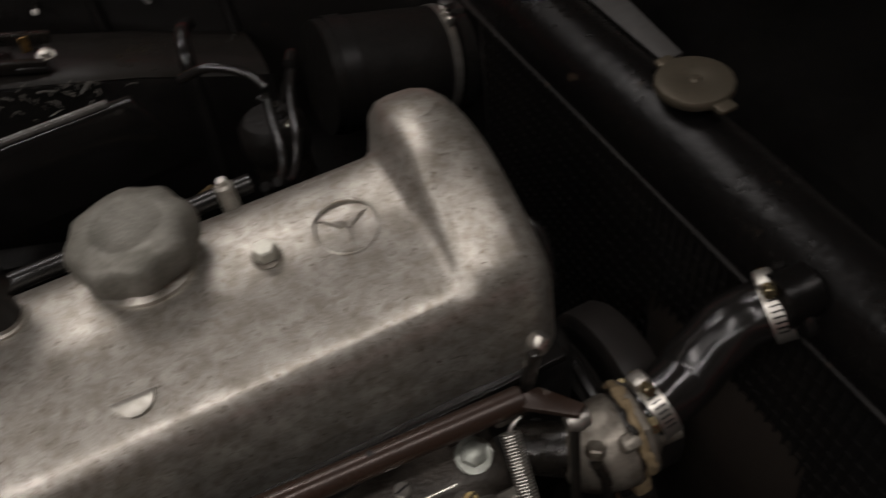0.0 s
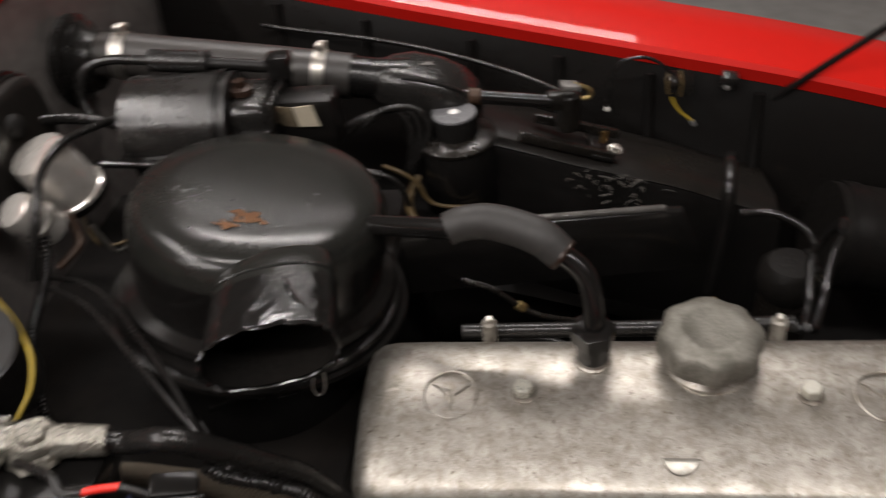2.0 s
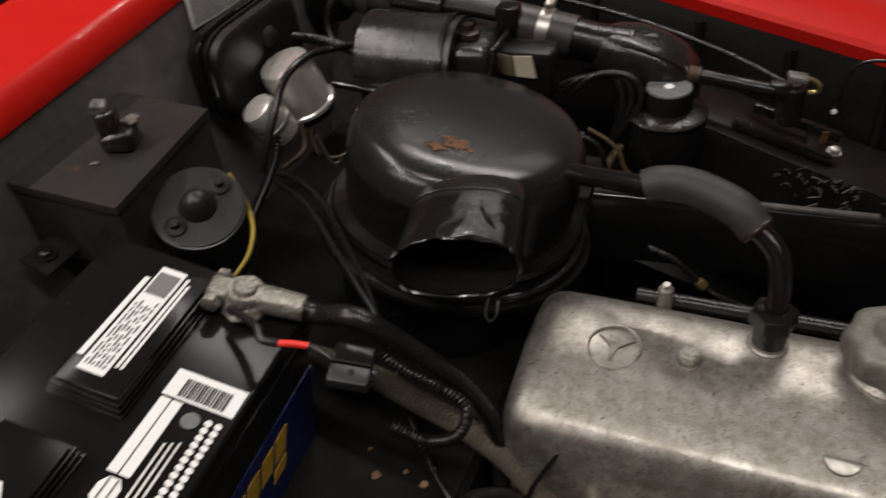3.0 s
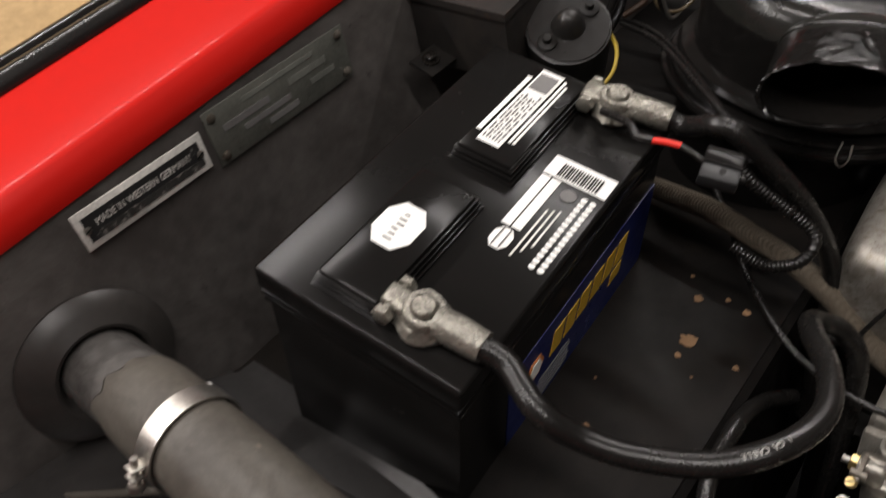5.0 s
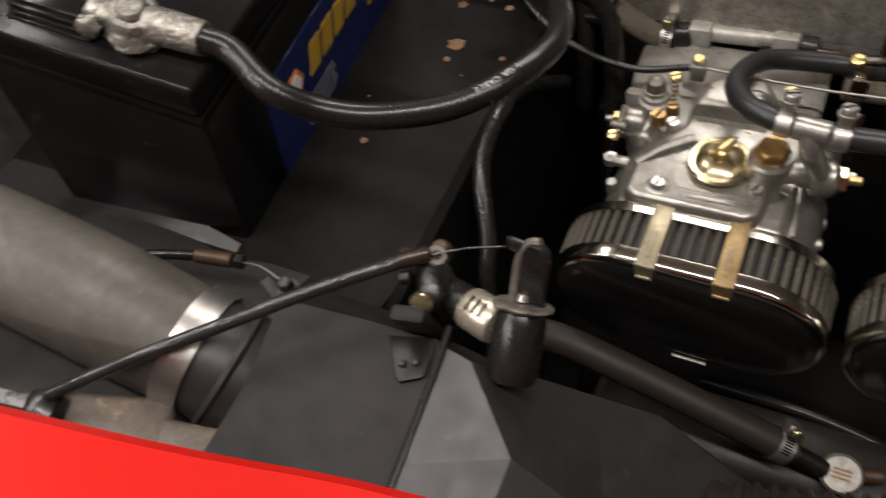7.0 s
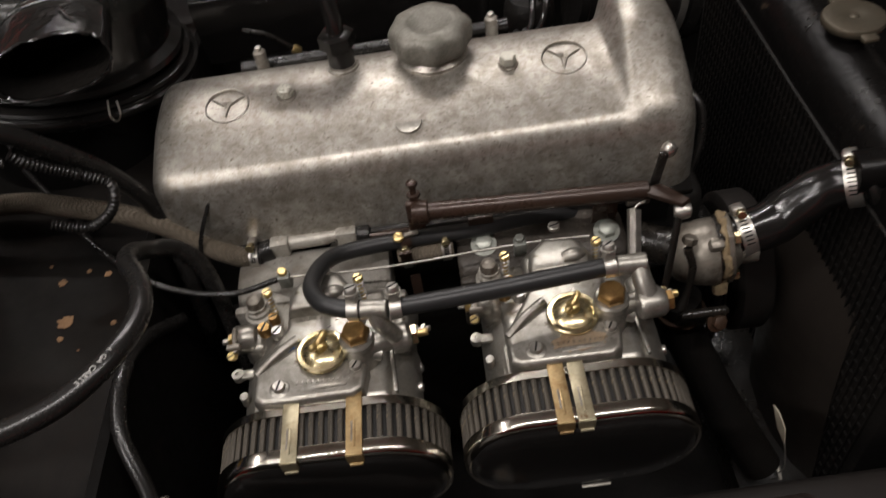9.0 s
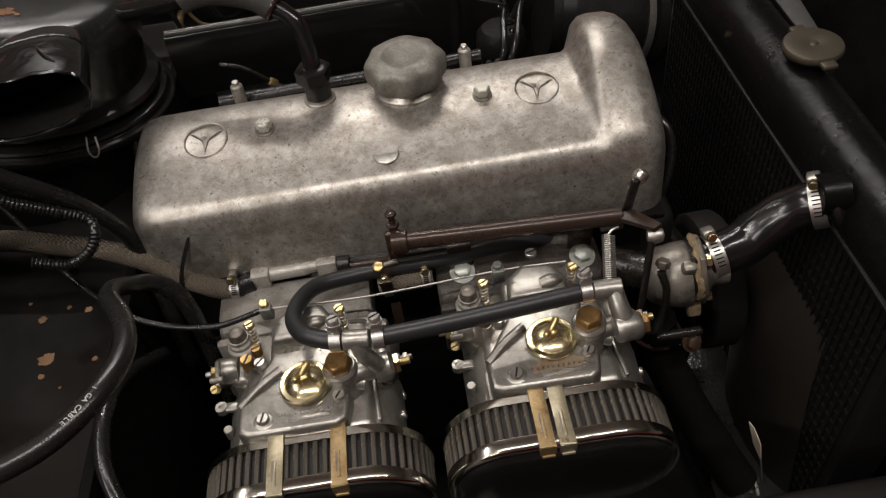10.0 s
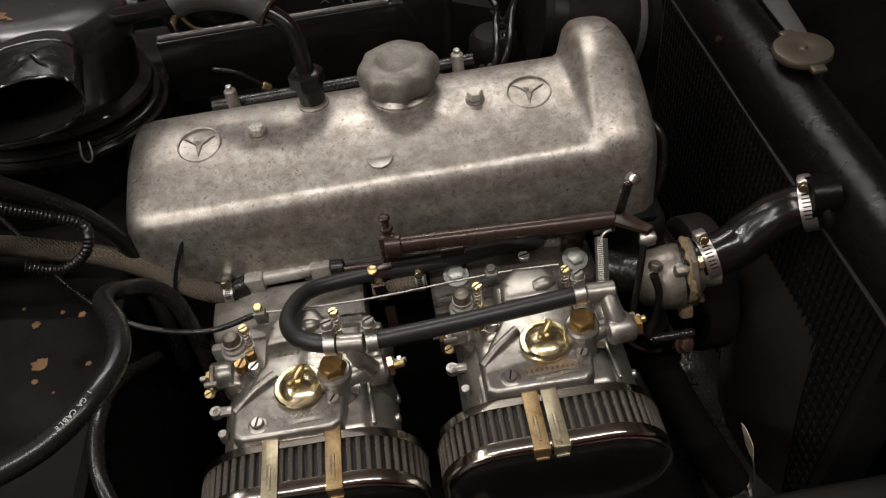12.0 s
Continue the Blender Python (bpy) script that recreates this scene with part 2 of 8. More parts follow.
WORN = mat("black_paint_worn_to_buff_primer", (0.10, 0.082, 0.064), 0.5, 0.0, 0.5, 60, 0.6, spots=0.5, spot_col=(0.27, 0.20, 0.13), spot_scale=45, blotch=0.75, blotch_col=(0.16, 0.115, 0.075), blotch_scale=40)
SCUFFED = mat("black_paint_scuffed_to_metal", (0.20, 0.19, 0.18), 0.4, 0.4, 0.5, 60, 0.5, spots=0.8, spot_col=(0.03, 0.027, 0.025), spot_scale=40)
PRINTED = mat("pale_cable_print", (0.42, 0.41, 0.39), 0.6, 0, 0.3, 90, 0.0)
HEATER = mat("scuffed_black_heater_paint", (0.0125, 0.0117, 0.011), 0.27, 0, 0.5, 26, 0.5, spots=0.3, spot_col=(0.045, 0.040, 0.036), spot_scale=90, rvar=0.12, bscale=1.0, blotch=0.5, blotch_col=(0.022, 0.019, 0.017), blotch_scale=18)
ORANGE_RUST = mat("orange_rust_bloom", (0.16, 0.07, 0.027), 0.8, 0, 0.45, 90, 0.4)
OUTLET = mat("oily_stained_outlet_alloy", (0.21, 0.19, 0.160), 0.42, 0.55, 0.3, 40, 0.5, spots=0.5, spot_col=(0.05, 0.034, 0.02), spot_scale=50, blotch=0.85, blotch_col=(0.055, 0.042, 0.030), blotch_scale=28)
WORN_PLATE = mat("worn_pale_plate_print", (0.36, 0.35, 0.345), 0.5, 0.2, 0.3, 60, 0.1, spots=0.5, spot_col=(0.10, 0.095, 0.09), spot_scale=120)
MARKER = mat("blue_marker_ink", (0.03, 0.10, 0.30), 0.4, 0.2, 0.3, 60, 0.0)
REGBOX = mat("dusty_black_paint_with_rust_edges", (0.023, 0.0213, 0.0200), 0.40, 0, 0.5, 14, 0.4, spots=0.4, spot_col=(0.060, 0.034, 0.021), spot_scale=26, spec=0.3, blotch=0.6, blotch_col=(0.030, 0.025, 0.021), blotch_scale=16)
ZINC = mat("pale_zinc_bolt", (0.56, 0.55, 0.48), 0.26, 0.55, 0.15, 60, 0.1)
ZINC_GREEN = mat("greenish_passivated_zinc", (0.30, 0.31, 0.275), 0.4, 0.5, 0.3, 60, 0.15)
DUCT = mat("dull_black_duct_cloth_and_shade", (0.0075, 0.0067, 0.0060), 0.5, 0, 0.5, 26, 1.0, spec=0.12, bscale=1.5, rvar=0.2, spots=0.3, spot_col=(0.012, 0.009, 0.007), spot_scale=35)
DUSTY = mat("dust_greyed_black_sheet", (0.0285, 0.0262, 0.0248), 0.42, 0, 0.45, 16, 0.4, spots=0.3, spot_col=(0.060, 0.052, 0.046), spot_scale=70, blotch=0.6, blotch_col=(0.014, 0.0126, 0.0115), blotch_scale=11)
# Paler than the tray floor beside it.
LEDGE = mat("pale_black_ledge_paint", (0.026, 0.0248, 0.0243), 0.42, 0, 0.4, 20, 0.3, spots=0.3, spot_col=(0.07, 0.064, 0.058), spot_scale=130, blotch=0.6, blotch_col=(0.028, 0.026, 0.025), blotch_scale=14)
FLAKE = mat("dried_grease_flake", (0.16, 0.15, 0.135), 0.4, 0.2, 0.4, 60, 0.2)
RAIL = mat("brown_black_rail_paint", (0.0085, 0.0072, 0.0060), 0.36, 0, 0.5, 20, 0.4, spec=0.35, spots=0.25, spot_col=(0.035, 0.026, 0.018), spot_scale=40)
SHROUD_DARK = mat("brown_black_radiator_shroud", (0.0140, 0.0113, 0.0093), 0.5, 0, 0.4, 12, 0.2, spec=0.25, spots=0.2, spot_col=(0.03, 0.022, 0.016), spot_scale=30)
# Near-black: the deep shade ahead of the radiator is put into the paint.
UNLIT = mat("shade_black_front_panel_paint", (0.0022, 0.0020, 0.0018), 0.85, 0, 0.4, 20, 0.2, spec=0.03)
SHROUD = mat("brown_black_shroud_paint", (0.0155, 0.0132, 0.0120), 0.5, 0, 0.4, 12, 0.2, spec=0.3, spots=0.25, spot_col=(0.05, 0.036, 0.026), spot_scale=30)
GRAPHITE_DARK = mat("grey_black_fuse_plastic", (0.0165, 0.017, 0.0175), 0.4, 0, 0.3, 60, 0.1)
GRAPHITE = mat("grey_reservoir_cap_plastic", (0.15, 0.15, 0.155), 0.28, 0, 0.3, 60, 0.1)

# ---- building helpers ----
FRAME = {}


def thing(name, at=(0, 0, 0), label="", category="", group="", kind="", m=None):
    """An Empty at a thing's base; its parts are written in world metres."""
    o = tagged(new(name), label, category, group, kind)
    o.empty_display_size = 0.02
    o.matrix_world = m or Matrix.Translation(at)
    FRAME[o.name] = (m or Matrix.Translation(at)).copy()
    return o


def finish(bm, sharp=40):
    bm.normal_update()
    for f in bm.faces:
        f.smooth = True
    for e in bm.edges:
        if len(e.link_faces) == 2 and e.calc_face_angle(0) > radians(sharp):
            e.smooth = False


def part(name, bm, material, parent=None, label="", sharp=40):
    """One bmesh, in world metres, as ONE mesh object under a thing or a part."""
    finish(bm, sharp)
    if parent is not None:
        bm.transform(FRAME[parent.name].inverted())
    me = bpy.data.meshes.new(name)
    bm.to_mesh(me)
    bm.free()
    me.materials.append(material)
    o = new(name, me)
    if parent is not None:
        o.parent = parent
        FRAME[o.name] = FRAME[parent.name]
    return tagged(o, label)


def single(name, bm, material, label, category, group="", kind="", sharp=40, at=None):
    """A thing that is one mesh, with its origin at the foot of its own bounds."""
    c = Vector(at) if at else Vector((sum(v.co.x for v in bm.verts) / len(bm.verts), sum(v.co.y for v in bm.verts) / len(bm.verts), min(v.co.z for v in bm.verts)))
    bm.transform(Matrix.Translation(-c))
    o = part(name, bm, material, None, "", sharp)
    o.location = c
    FRAME[o.name] = Matrix.Translation(c)
    return tagged(o, label, category, group, kind)


def join(*bms):
    """Several bmeshes of one part as one."""
    out = bmesh.new()
    for b in bms:
        me = bpy.data.meshes.new("tmp")
        b.to_mesh(me)
        b.free()
        out.from_mesh(me)
        bpy.data.meshes.remove(me)
    return out


def aim(p, d, spin=0.0):
    """A frame at p whose z axis runs along d."""
    q = Vector(d).to_track_quat("Z", "Y").to_matrix().to_4x4()
    return Matrix.Translation(p) @ q @ pose(0, 0, 0, 0, 0, spin)


def spline(pts, n=6):
    """Catmull-Rom points through pts."""
    p = [Vector(a) for a in pts]
    if len(p) < 3:
        return p
    e = [2 * p[0] - p[1]] + p + [2 * p[-1] - p[-2]]
    out = []
    for i in range(1, len(e) - 2):
        a, b, c, d = e[i - 1:i + 3]
        for k in range(n):
            t = k / n
            out.append(0.5 * (2 * b + (c - a) * t + (2 * a - 5 * b + 4 * c - d) * t * t + (3 * b - a - 3 * c + d) * t ** 3))
    return out + [p[-1]]


def sweep(bm, path, radii, seg, cap=True, flat=1.0):
    path = [Vector(p) for p in path]
    rings, up = [], None
    for i, p in enumerate(path):
        d = (path[min(i + 1, len(path) - 1)] - path[max(i - 1, 0)]).normalized()
        if up is None:
            up = Vector((0, 0, 1)) if abs(d.z) < 0.9 else Vector((0, 1, 0))
        up = (up - d * up.dot(d)).normalized()
        side = d.cross(up)
        rings.append([bm.verts.new(p + (side * math.cos(2 * math.pi * k / seg) + up * flat * math.sin(2 * math.pi * k / seg)) * radii[i]) for k in range(seg)])
    for a, b in zip(rings, rings[1:]):
        for k in range(seg):
            bm.faces.new((a[k], a[(k + 1) % seg], b[(k + 1) % seg], b[k]))
    if cap:
        bm.faces.new(rings[0][::-1])
        bm.faces.new(rings[-1])
    bmesh.ops.recalc_face_normals(bm, faces=bm.faces)
    return bm


def tube(pts, r, seg=12, n=6, cap=True, flat=1.0):
    """A round hose, pipe or wire through pts; r may be a list, one radius a point."""
    path = spline(pts, n)
    if isinstance(r, (list, tuple)):
        rp = spline([(a, 0, 0) for a in r], n)
        radii = [a.x for a in rp] if len(pts) > 2 else list(r)
    else:
        radii = [r] * len(path)
    return sweep(bmesh.new(), path, radii, seg, cap, flat)


def ribbed(pts, r, pitch, depth, seg=12, n=10):
    """A corrugated sleeve through pts."""
    path = spline(pts, n)
    fine, run = [path[0]], 0.0
    for a, b in zip(path, path[1:]):
        steps = max(1, int((b - a).length / (pitch / 4)))
        fine += [a.lerp(b, (k + 1) / steps) for k in range(steps)]
    radii = [r + depth * math.sin(k * math.pi / 2 + 0.6) for k in range(len(fine))]
    return sweep(bmesh.new(), fine, radii, seg)


def lathe(profile, m=None, seg=32, cap=True):
    """Rings of (radius, height) turned about the z axis of m."""
    bm = bmesh.new()
    rings = []
    for r, h in profile:
        if r < 1e-6:
            rings.append([bm.verts.new((0, 0, h))])
        else:
            rings.append([bm.verts.new((r * math.cos(2 * math.pi * k / seg), r * math.sin(2 * math.pi * k / seg), h)) for k in range(seg)])
    for a, b in zip(rings, rings[1:]):
        for k in range(seg):
            j = (k + 1) % seg
            if len(a) == 1 and len(b) > 1:
                bm.faces.new((a[0], b[j], b[k]))
            elif len(b) == 1 and len(a) > 1:
                bm.faces.new((a[k], a[j], b[0]))
            elif len(a) > 1:
                bm.faces.new((a[k], a[j], b[j], b[k]))
    if cap:
        for ring in (rings[0], rings[-1]):
            if len(ring) > 1:
                bm.faces.new(ring)
    bmesh.ops.recalc_face_normals(bm, faces=bm.faces)
    if m is not None:
        bm.transform(m)
    return bm


def rod(a, b, r, seg=16, bev=0.0):
    """A straight round bar from a to b with softened rims."""
    a, b = Vector(a), Vector(b)
    h, e = (b - a).length, bev or min(r * 0.15, 0.001)
    return lathe([(r - e, 0), (r, e), (r, h - e), (r - e, h)], aim(a, b - a), seg)


def rbox(size, m, bev=0.002, seg=2):
    """A box with rounded edges, centred in the frame m."""
    bm = bmesh.new()
    bmesh.ops.create_cube(bm, size=1)
    bmesh.ops.scale(bm, vec=size, verts=bm.verts)
    if bev:
        bmesh.ops.bevel(bm, geom=bm.edges[:], offset=min(bev, min(size) * 0.45), segments=seg, profile=0.5, affect="EDGES")
    bm.transform(m)
    return bm


def prism(outline, z0, z1, m=None, bev=0.0, seg=2, taper=0.0):
    """A flat outline raised from z0 to z1, its upper rim rounded."""
    bm = bmesh.new()
    c = Vector((sum(p[0] for p in outline) / len(outline), sum(p[1] for p in outline) / len(outline)))
    low = [bm.verts.new((x, y, z0)) for x, y in outline]
    top = [bm.verts.new((c.x + (x - c.x) * (1 - taper), c.y + (y - c.y) * (1 - taper), z1)) for x, y in outline]
    n = len(outline)
    bm.faces.new(low[::-1])
    f = bm.faces.new(top)
    for k in range(n):
        bm.faces.new((low[k], low[(k + 1) % n], top[(k + 1) % n], top[k]))
    bmesh.ops.recalc_face_normals(bm, faces=bm.faces)
    if bev:
        bmesh.ops.bevel(bm, geom=list(f.edges), offset=bev, segments=seg, profile=0.5, affect="EDGES")
    if m is not None:
        bm.transform(m)
    return bm


def hexagon(r, h, m, chamfer=0.12):
    """A hexagon bolt head or nut, with its corners eased."""
    bm = lathe([(r * 0.86, 0), (r, h * chamfer), (r, h * (1 - chamfer)), (r * 0.84, h)], m, 6)
    return bm


def loft(sections, closed=True, caps=True):
    """Skin over rings of points, all of one count."""
    bm = bmesh.new()
    rings = [[bm.verts.new(p) for p in s] for s in sections]
    n = len(rings[0])
    for a, b in zip(rings, rings[1:]):
        for k in range(n if closed else n - 1):
            bm.faces.new((a[k], a[(k + 1) % n], b[(k + 1) % n], b[k]))
    if caps:
        bm.faces.new(rings[0][::-1])
        bm.faces.new(rings[-1])
    bmesh.ops.recalc_face_normals(bm, faces=bm.faces)
    return bm


def sheet(grid, thick, up=(0, 0, 1)):
    """A bent metal sheet through a grid of points, with thickness."""
    bm = bmesh.new()
    rows = [[bm.verts.new(p) for p in row] for row in grid]
    for a, b in zip(rows, rows[1:]):
        for k in range(len(a) - 1):
            bm.faces.new((a[k], a[k + 1], b[k + 1], b[k]))
    bm.normal_update()
    if sum(f.normal.dot(Vector(up)) for f in bm.faces) < 0:
        bmesh.ops.reverse_faces(bm, faces=bm.faces)
    bm.normal_update()
    bmesh.ops.solidify(bm, geom=bm.faces[:], thickness=thick)
    bmesh.ops.recalc_face_normals(bm, faces=bm.faces)
    return bm


def wobble(bm, amount, scale):
    """Uneven handwork: shifts each vertex a little by smooth noise."""
    for v in bm.verts:
        v.co += Vector(noise.noise_vector(v.co * scale)) * amount
    return bm


def text_mesh(words, size, m, material, parent, name="lettering", width=None, label=""):
    cu = bpy.data.curves.new("tmp", "FONT")
    cu.body, cu.size, cu.align_x, cu.align_y, cu.extrude = words, size, "CENTER", "CENTER", 0.0002
    o = new("tmp", cu)
    me = bpy.data.meshes.new_from_object(o)
    bm = bmesh.new()
    bm.from_mesh(me)
    bpy.data.objects.remove(o)
    bpy.data.curves.remove(cu)
    bpy.data.meshes.remove(me)
    if width:
        xs = [v.co.x for v in bm.verts]
        bmesh.ops.scale(bm, vec=(width / (max(xs) - min(xs)), 1, 1), verts=bm.verts)
    bm.transform(m)
    return part(name, bm, material, parent, label)


def hose_clamp(p, d, r, width=0.012, screw=(0, 0, 1), parent=None, slots=True):
    """A worm-drive clamp round a hose at p, with its screw housing towards screw."""
    t = parent or thing("hose_clamp", p, "bright slotted worm-drive clamp tightened round a hose", "hose clamp", "hose clamps")
    m = aim(p, d)
    w = width / 2
    band = part("worm_clamp", lathe([(r, -w), (r + 0.0012, -w), (r + 0.0012, w), (r, w), (r, -w)], m, 32, False), STEEL, t, "bright slotted worm-drive clamp" if parent else "")
    t = band if parent else t
    s = Vector(screw)
    s = (s - Vector(d).normalized() * s.dot(Vector(d).normalized())).normalized()
    tang = Vector(d).normalized().cross(s)
    q = Vector(p) + s * (r + 0.005)
    fr = Matrix((tang, Vector(d).normalized(), s)).transposed().to_4x4()
    fr.translation = q
    part("screw_housing", rbox((0.015, width * 0.95, 0.008), fr, 0.0025), STEEL, t)
    part("screw", join(rod(q - tang * 0.008, q + tang * 0.011, 0.0034), hexagon(0.0048, 0.005, aim(q + tang * 0.010, tang))), GOLD_ZINC, t)
    if slots:
        for k in range(7):
            a = 0.55 + k * 0.16
            c = Vector(p) + (s * math.cos(a) + tang * math.sin(a)) * (r + 0.0013)
            nrm = (s * math.cos(a) + tang * math.sin(a))
            f2 = Matrix((nrm.cross(Vector(d).normalized()), Vector(d).normalized(), nrm)).transposed().to_4x4()
            f2.translation = c
            part("slot", rbox((0.0013, width * 0.55, 0.0006), f2, 0), DARK, t)
    return t


def ear_clip(p, d, r, parent):
    """A folded fuel-hose clip, its slotted screw standing on top."""
    dn = Vector(d).normalized()
    band = part("hose_clip", lathe([(r, -0.0048), (r + 0.0011, -0.0048), (r + 0.0011, 0.0048), (r, 0.0048), (r, -0.0048)], aim(p, d), 32, False), STEEL, parent, "bright folded hose clip")
    up = (Vector((0, 0.25, 1)) - dn * Vector((0, 0.25, 1)).dot(dn)).normalized()
    q = Vector(p) + up * (r + 0.0005)
    side = dn.cross(up)
    fr = Matrix((side, dn, up)).transposed().to_4x4()
    for k in (-1, 1):
        fr.translation = q + up * 0.004 + side * 0.0042 * k
        part("ear", rbox((0.0013, 0.0090, 0.0085), fr @ pose(0, 0, 0, 0, 12 * k, 0), 0.0005), STEEL, band)
    part("washer", lathe([(0.0022, 0), (0.0064, 0), (0.0064, 0.0016), (0.0022, 0.0016)], aim(q + up * 0.0078, up), 20), STEEL, band)
    slotted(q + up * 0.0094, up, 0.0052, 0.0052, STEEL, band, "screw", 35)
    return band


def band_clamp(p, d, r, width, parent=None, ear=(0, 0, 1), label="plain bright steel band clamp on a rubber hose"):
    t = parent or thing("band_clamp", p, label, "hose clamp", "band clamps")
    m = aim(p, d)
    w = width / 2
    band = part("band_clamp", lathe([(r, -w), (r + 0.0015, -w), (r + 0.0015, w), (r, w), (r, -w)], m, 40, False), STEEL, t, label if parent else "")
    t = band if parent else t
    e = Vector(ear)
    dn = Vector(d).normalized()
    e = (e - dn * e.dot(dn)).normalized()
    tang = dn.cross(e)
    q = Vector(p) + e * (r + 0.006)
    for s in (-0.004, 0.004):
        fr = Matrix((tang, dn, e)).transposed().to_4x4()
        fr.translation = q + tang * s
        part("ear", rbox((0.0016, width * 0.6, 0.010), fr, 0.0005), STEEL, t)
    part("screw", join(rod(q - tang * 0.012, q + tang * 0.012, 0.0025), lathe([(0.0050, 0.0), (0.0062, 0.002), (0.0058, 0.005), (0.0035, 0.0068), (0, 0.0072)], aim(q + tang * 0.010, tang), 18)), STEEL, t)
    return t


def bolt(p, d, r, h, material=None, parent=None, label="", washer=True, name="bolt"):
    """A hexagon bolt head on its washer."""
    b = part(name, hexagon(r, h, aim(Vector(p) + Vector(d).normalized() * (0.0018 if washer else 0), d)), material or STEEL, parent, label)
    if washer:
        part("washer", lathe([(r * 1.45, 0), (r * 1.45, 0.0016), (r * 0.5, 0.0016)], aim(p, d), 24), material or STEEL, b)
    return b


def slotted(p, d, r, h, material, parent, name="screw", spin=20.0):
    """A cheese-head screw with its slot cut."""
    m = aim(p, d, spin)
    bm = lathe([(r, 0), (r, h * 0.8), (r * 0.85, h)], m, 20)
    o = part(name, bm, material, parent)
    part("slot", rbox((r * 1.7, r * 0.28, 0.0006), m @ pose(0, 0, h + 0.0001), 0), DARK, o)
    return o

# ---- the garage and the car's body ----


def slab(name, size, at, material, label, category):
    return single(name, rbox(size, pose(*at), 0), material, label, category, kind="structure")


# Unseen room shell, added to bounce and reflect the tubes' light.
slab("floor", (9, 9, 0.1), (0, 0, -0.05), CONCRETE, "grey concrete garage floor under the car", "floor")
slab("ceiling", (9, 9, 0.1), (0, 0, 2.95), WALLPAINT, "plain pale garage ceiling over the car", "ceiling")
for nm, sz, at in (("wall_north", (9, 0.1, 2.9), (0, 4.45, 1.45)), ("wall_south", (9, 0.1, 2.9), (0, -4.45, 1.45)), ("wall_east", (0.1, 8.8, 2.9), (4.45, 0, 1.45)), ("wall_west", (0.1, 8.8, 2.9), (-4.45, 0, 1.45))):
    slab(nm, sz, at, WALLPAINT, "plain painted garage wall in shadow", "wall")


def lip(y):
    return 1.104 + 0.066 * y


# firewall with its rolled top, and the red cowl above it
ys = [-0.82 + 0.082 * k for k in range(21)]
single("firewall", sheet([[(-0.492, y, 0.35), (-0.492, y, 0.80), (-0.490, y, lip(y) - 0.03), (-0.492, y, lip(y) - 0.002)] for y in ys], 0.003, (1, 0, 0)), FIREWALL, "satin black firewall panel behind the battery", "firewall", kind="structure")
COWL = thing("cowl_panel", (-0.5, 0, 1.1), "glossy red cowl panel with a rolled edge above the firewall", "body panel", kind="structure")
part("panel", sheet([[(-0.4885, y, lip(y) - 0.006), (-0.4870, y, lip(y) + 0.003), (-0.4905, y, lip(y) + 0.013), (-0.4955, y, lip(y) + 0.0215), (-0.4985, y, lip(y) + 0.0240), (-0.503, y, lip(y) + 0.0252), (-0.53, y, lip(y) + 0.029), (-0.57, y, lip(y) + 0.034), (-0.60, y, lip(y) + 0.037)] for y in ys], 0.0015), RED, COWL)
part("rubber_seal", tube([(-0.612, y, lip(y) + 0.038) for y in ys], 0.012, 10, 2), RUBBER, COWL, "black rubber windscreen seal")
part("seal_strip", tube([(-0.635, y, lip(y) + 0.040) for y in ys], 0.010, 10, 2), BLACK_GLOSS, COWL)
part("screen_base", sheet([[(-0.645, y, lip(y) + 0.04), (-0.68, y, lip(y) + 0.06), (-0.80, y, lip(y) + 0.12)] for y in ys], 0.002), TAN, COWL, "tan painted strip under the windscreen")


def fender(name, edge, side, label):
    """A wing: rolled inner lip, crowned top, side down towards the sill."""
    pts = spline(edge, 5)
    grid = []
    for p in pts:
        x, y, z = p
        s = side
        grid.append([(x, y + s * 0.004, z - 0.022), (x, y - s * 0.001, z - 0.004), (x, y + s * 0.004, z + 0.003), (x, y + s * 0.02, z + 0.006), (x, y + s * 0.07, z + 0.016), (x, y + s * 0.14, z + 0.012), (x, y + s * 0.20, z - 0.02), (x, y + s * 0.245, z - 0.09), (x, y + s * 0.26, z - 0.2), (x, y + s * 0.262, 0.35)])
    return single(name, sheet(grid, 0.0015), RED, label, "fender", kind="structure")


FAR_EDGE = [(-0.60, 0.70, 1.060), (-0.45, 0.675, 1.034), (-0.12, 0.62, 0.974), (0.21, 0.57, 0.915), (0.46, 0.52, 0.874), (0.69, 0.45, 0.829), (0.95, 0.34, 0.77)]
NEAR_EDGE = [(-0.60, -0.69, 1.085), (-0.45, -0.667, 1.055), (-0.33, -0.648, 1.028), (-0.10, -0.600, 0.968), (0.02, -0.569, 0.930), (0.25, -0.535, 0.88), (0.60, -0.47, 0.82), (0.95, -0.34, 0.76)]
fender("fender_far", FAR_EDGE, 1, "glossy red fender beyond the engine, lip facing the bay")
fender("fender_near", NEAR_EDGE, -1, "glossy red fender beside the battery, lip facing the bay")

far = spline(FAR_EDGE, 5)
single("inner_fender_far", sheet([[(p.x, p.y + 0.012, p.z - 0.006), (p.x, p.y - 0.005, p.z - 0.05), (p.x, p.y - 0.025, p.z - 0.15), (p.x, p.y - 0.035, p.z - 0.22), (p.x, p.y - 0.07, p.z - 0.30), (p.x, p.y - 0.15, p.z - 0.36), (p.x, p.y - 0.20, 0.35)] for p in far], 0.003, (0, -1, 0)), BAY, "black inner fender wall with oily grime", "inner fender", kind="structure")


def tray_z(x):
    return 0.819 - 0.03 * (x + 0.22)


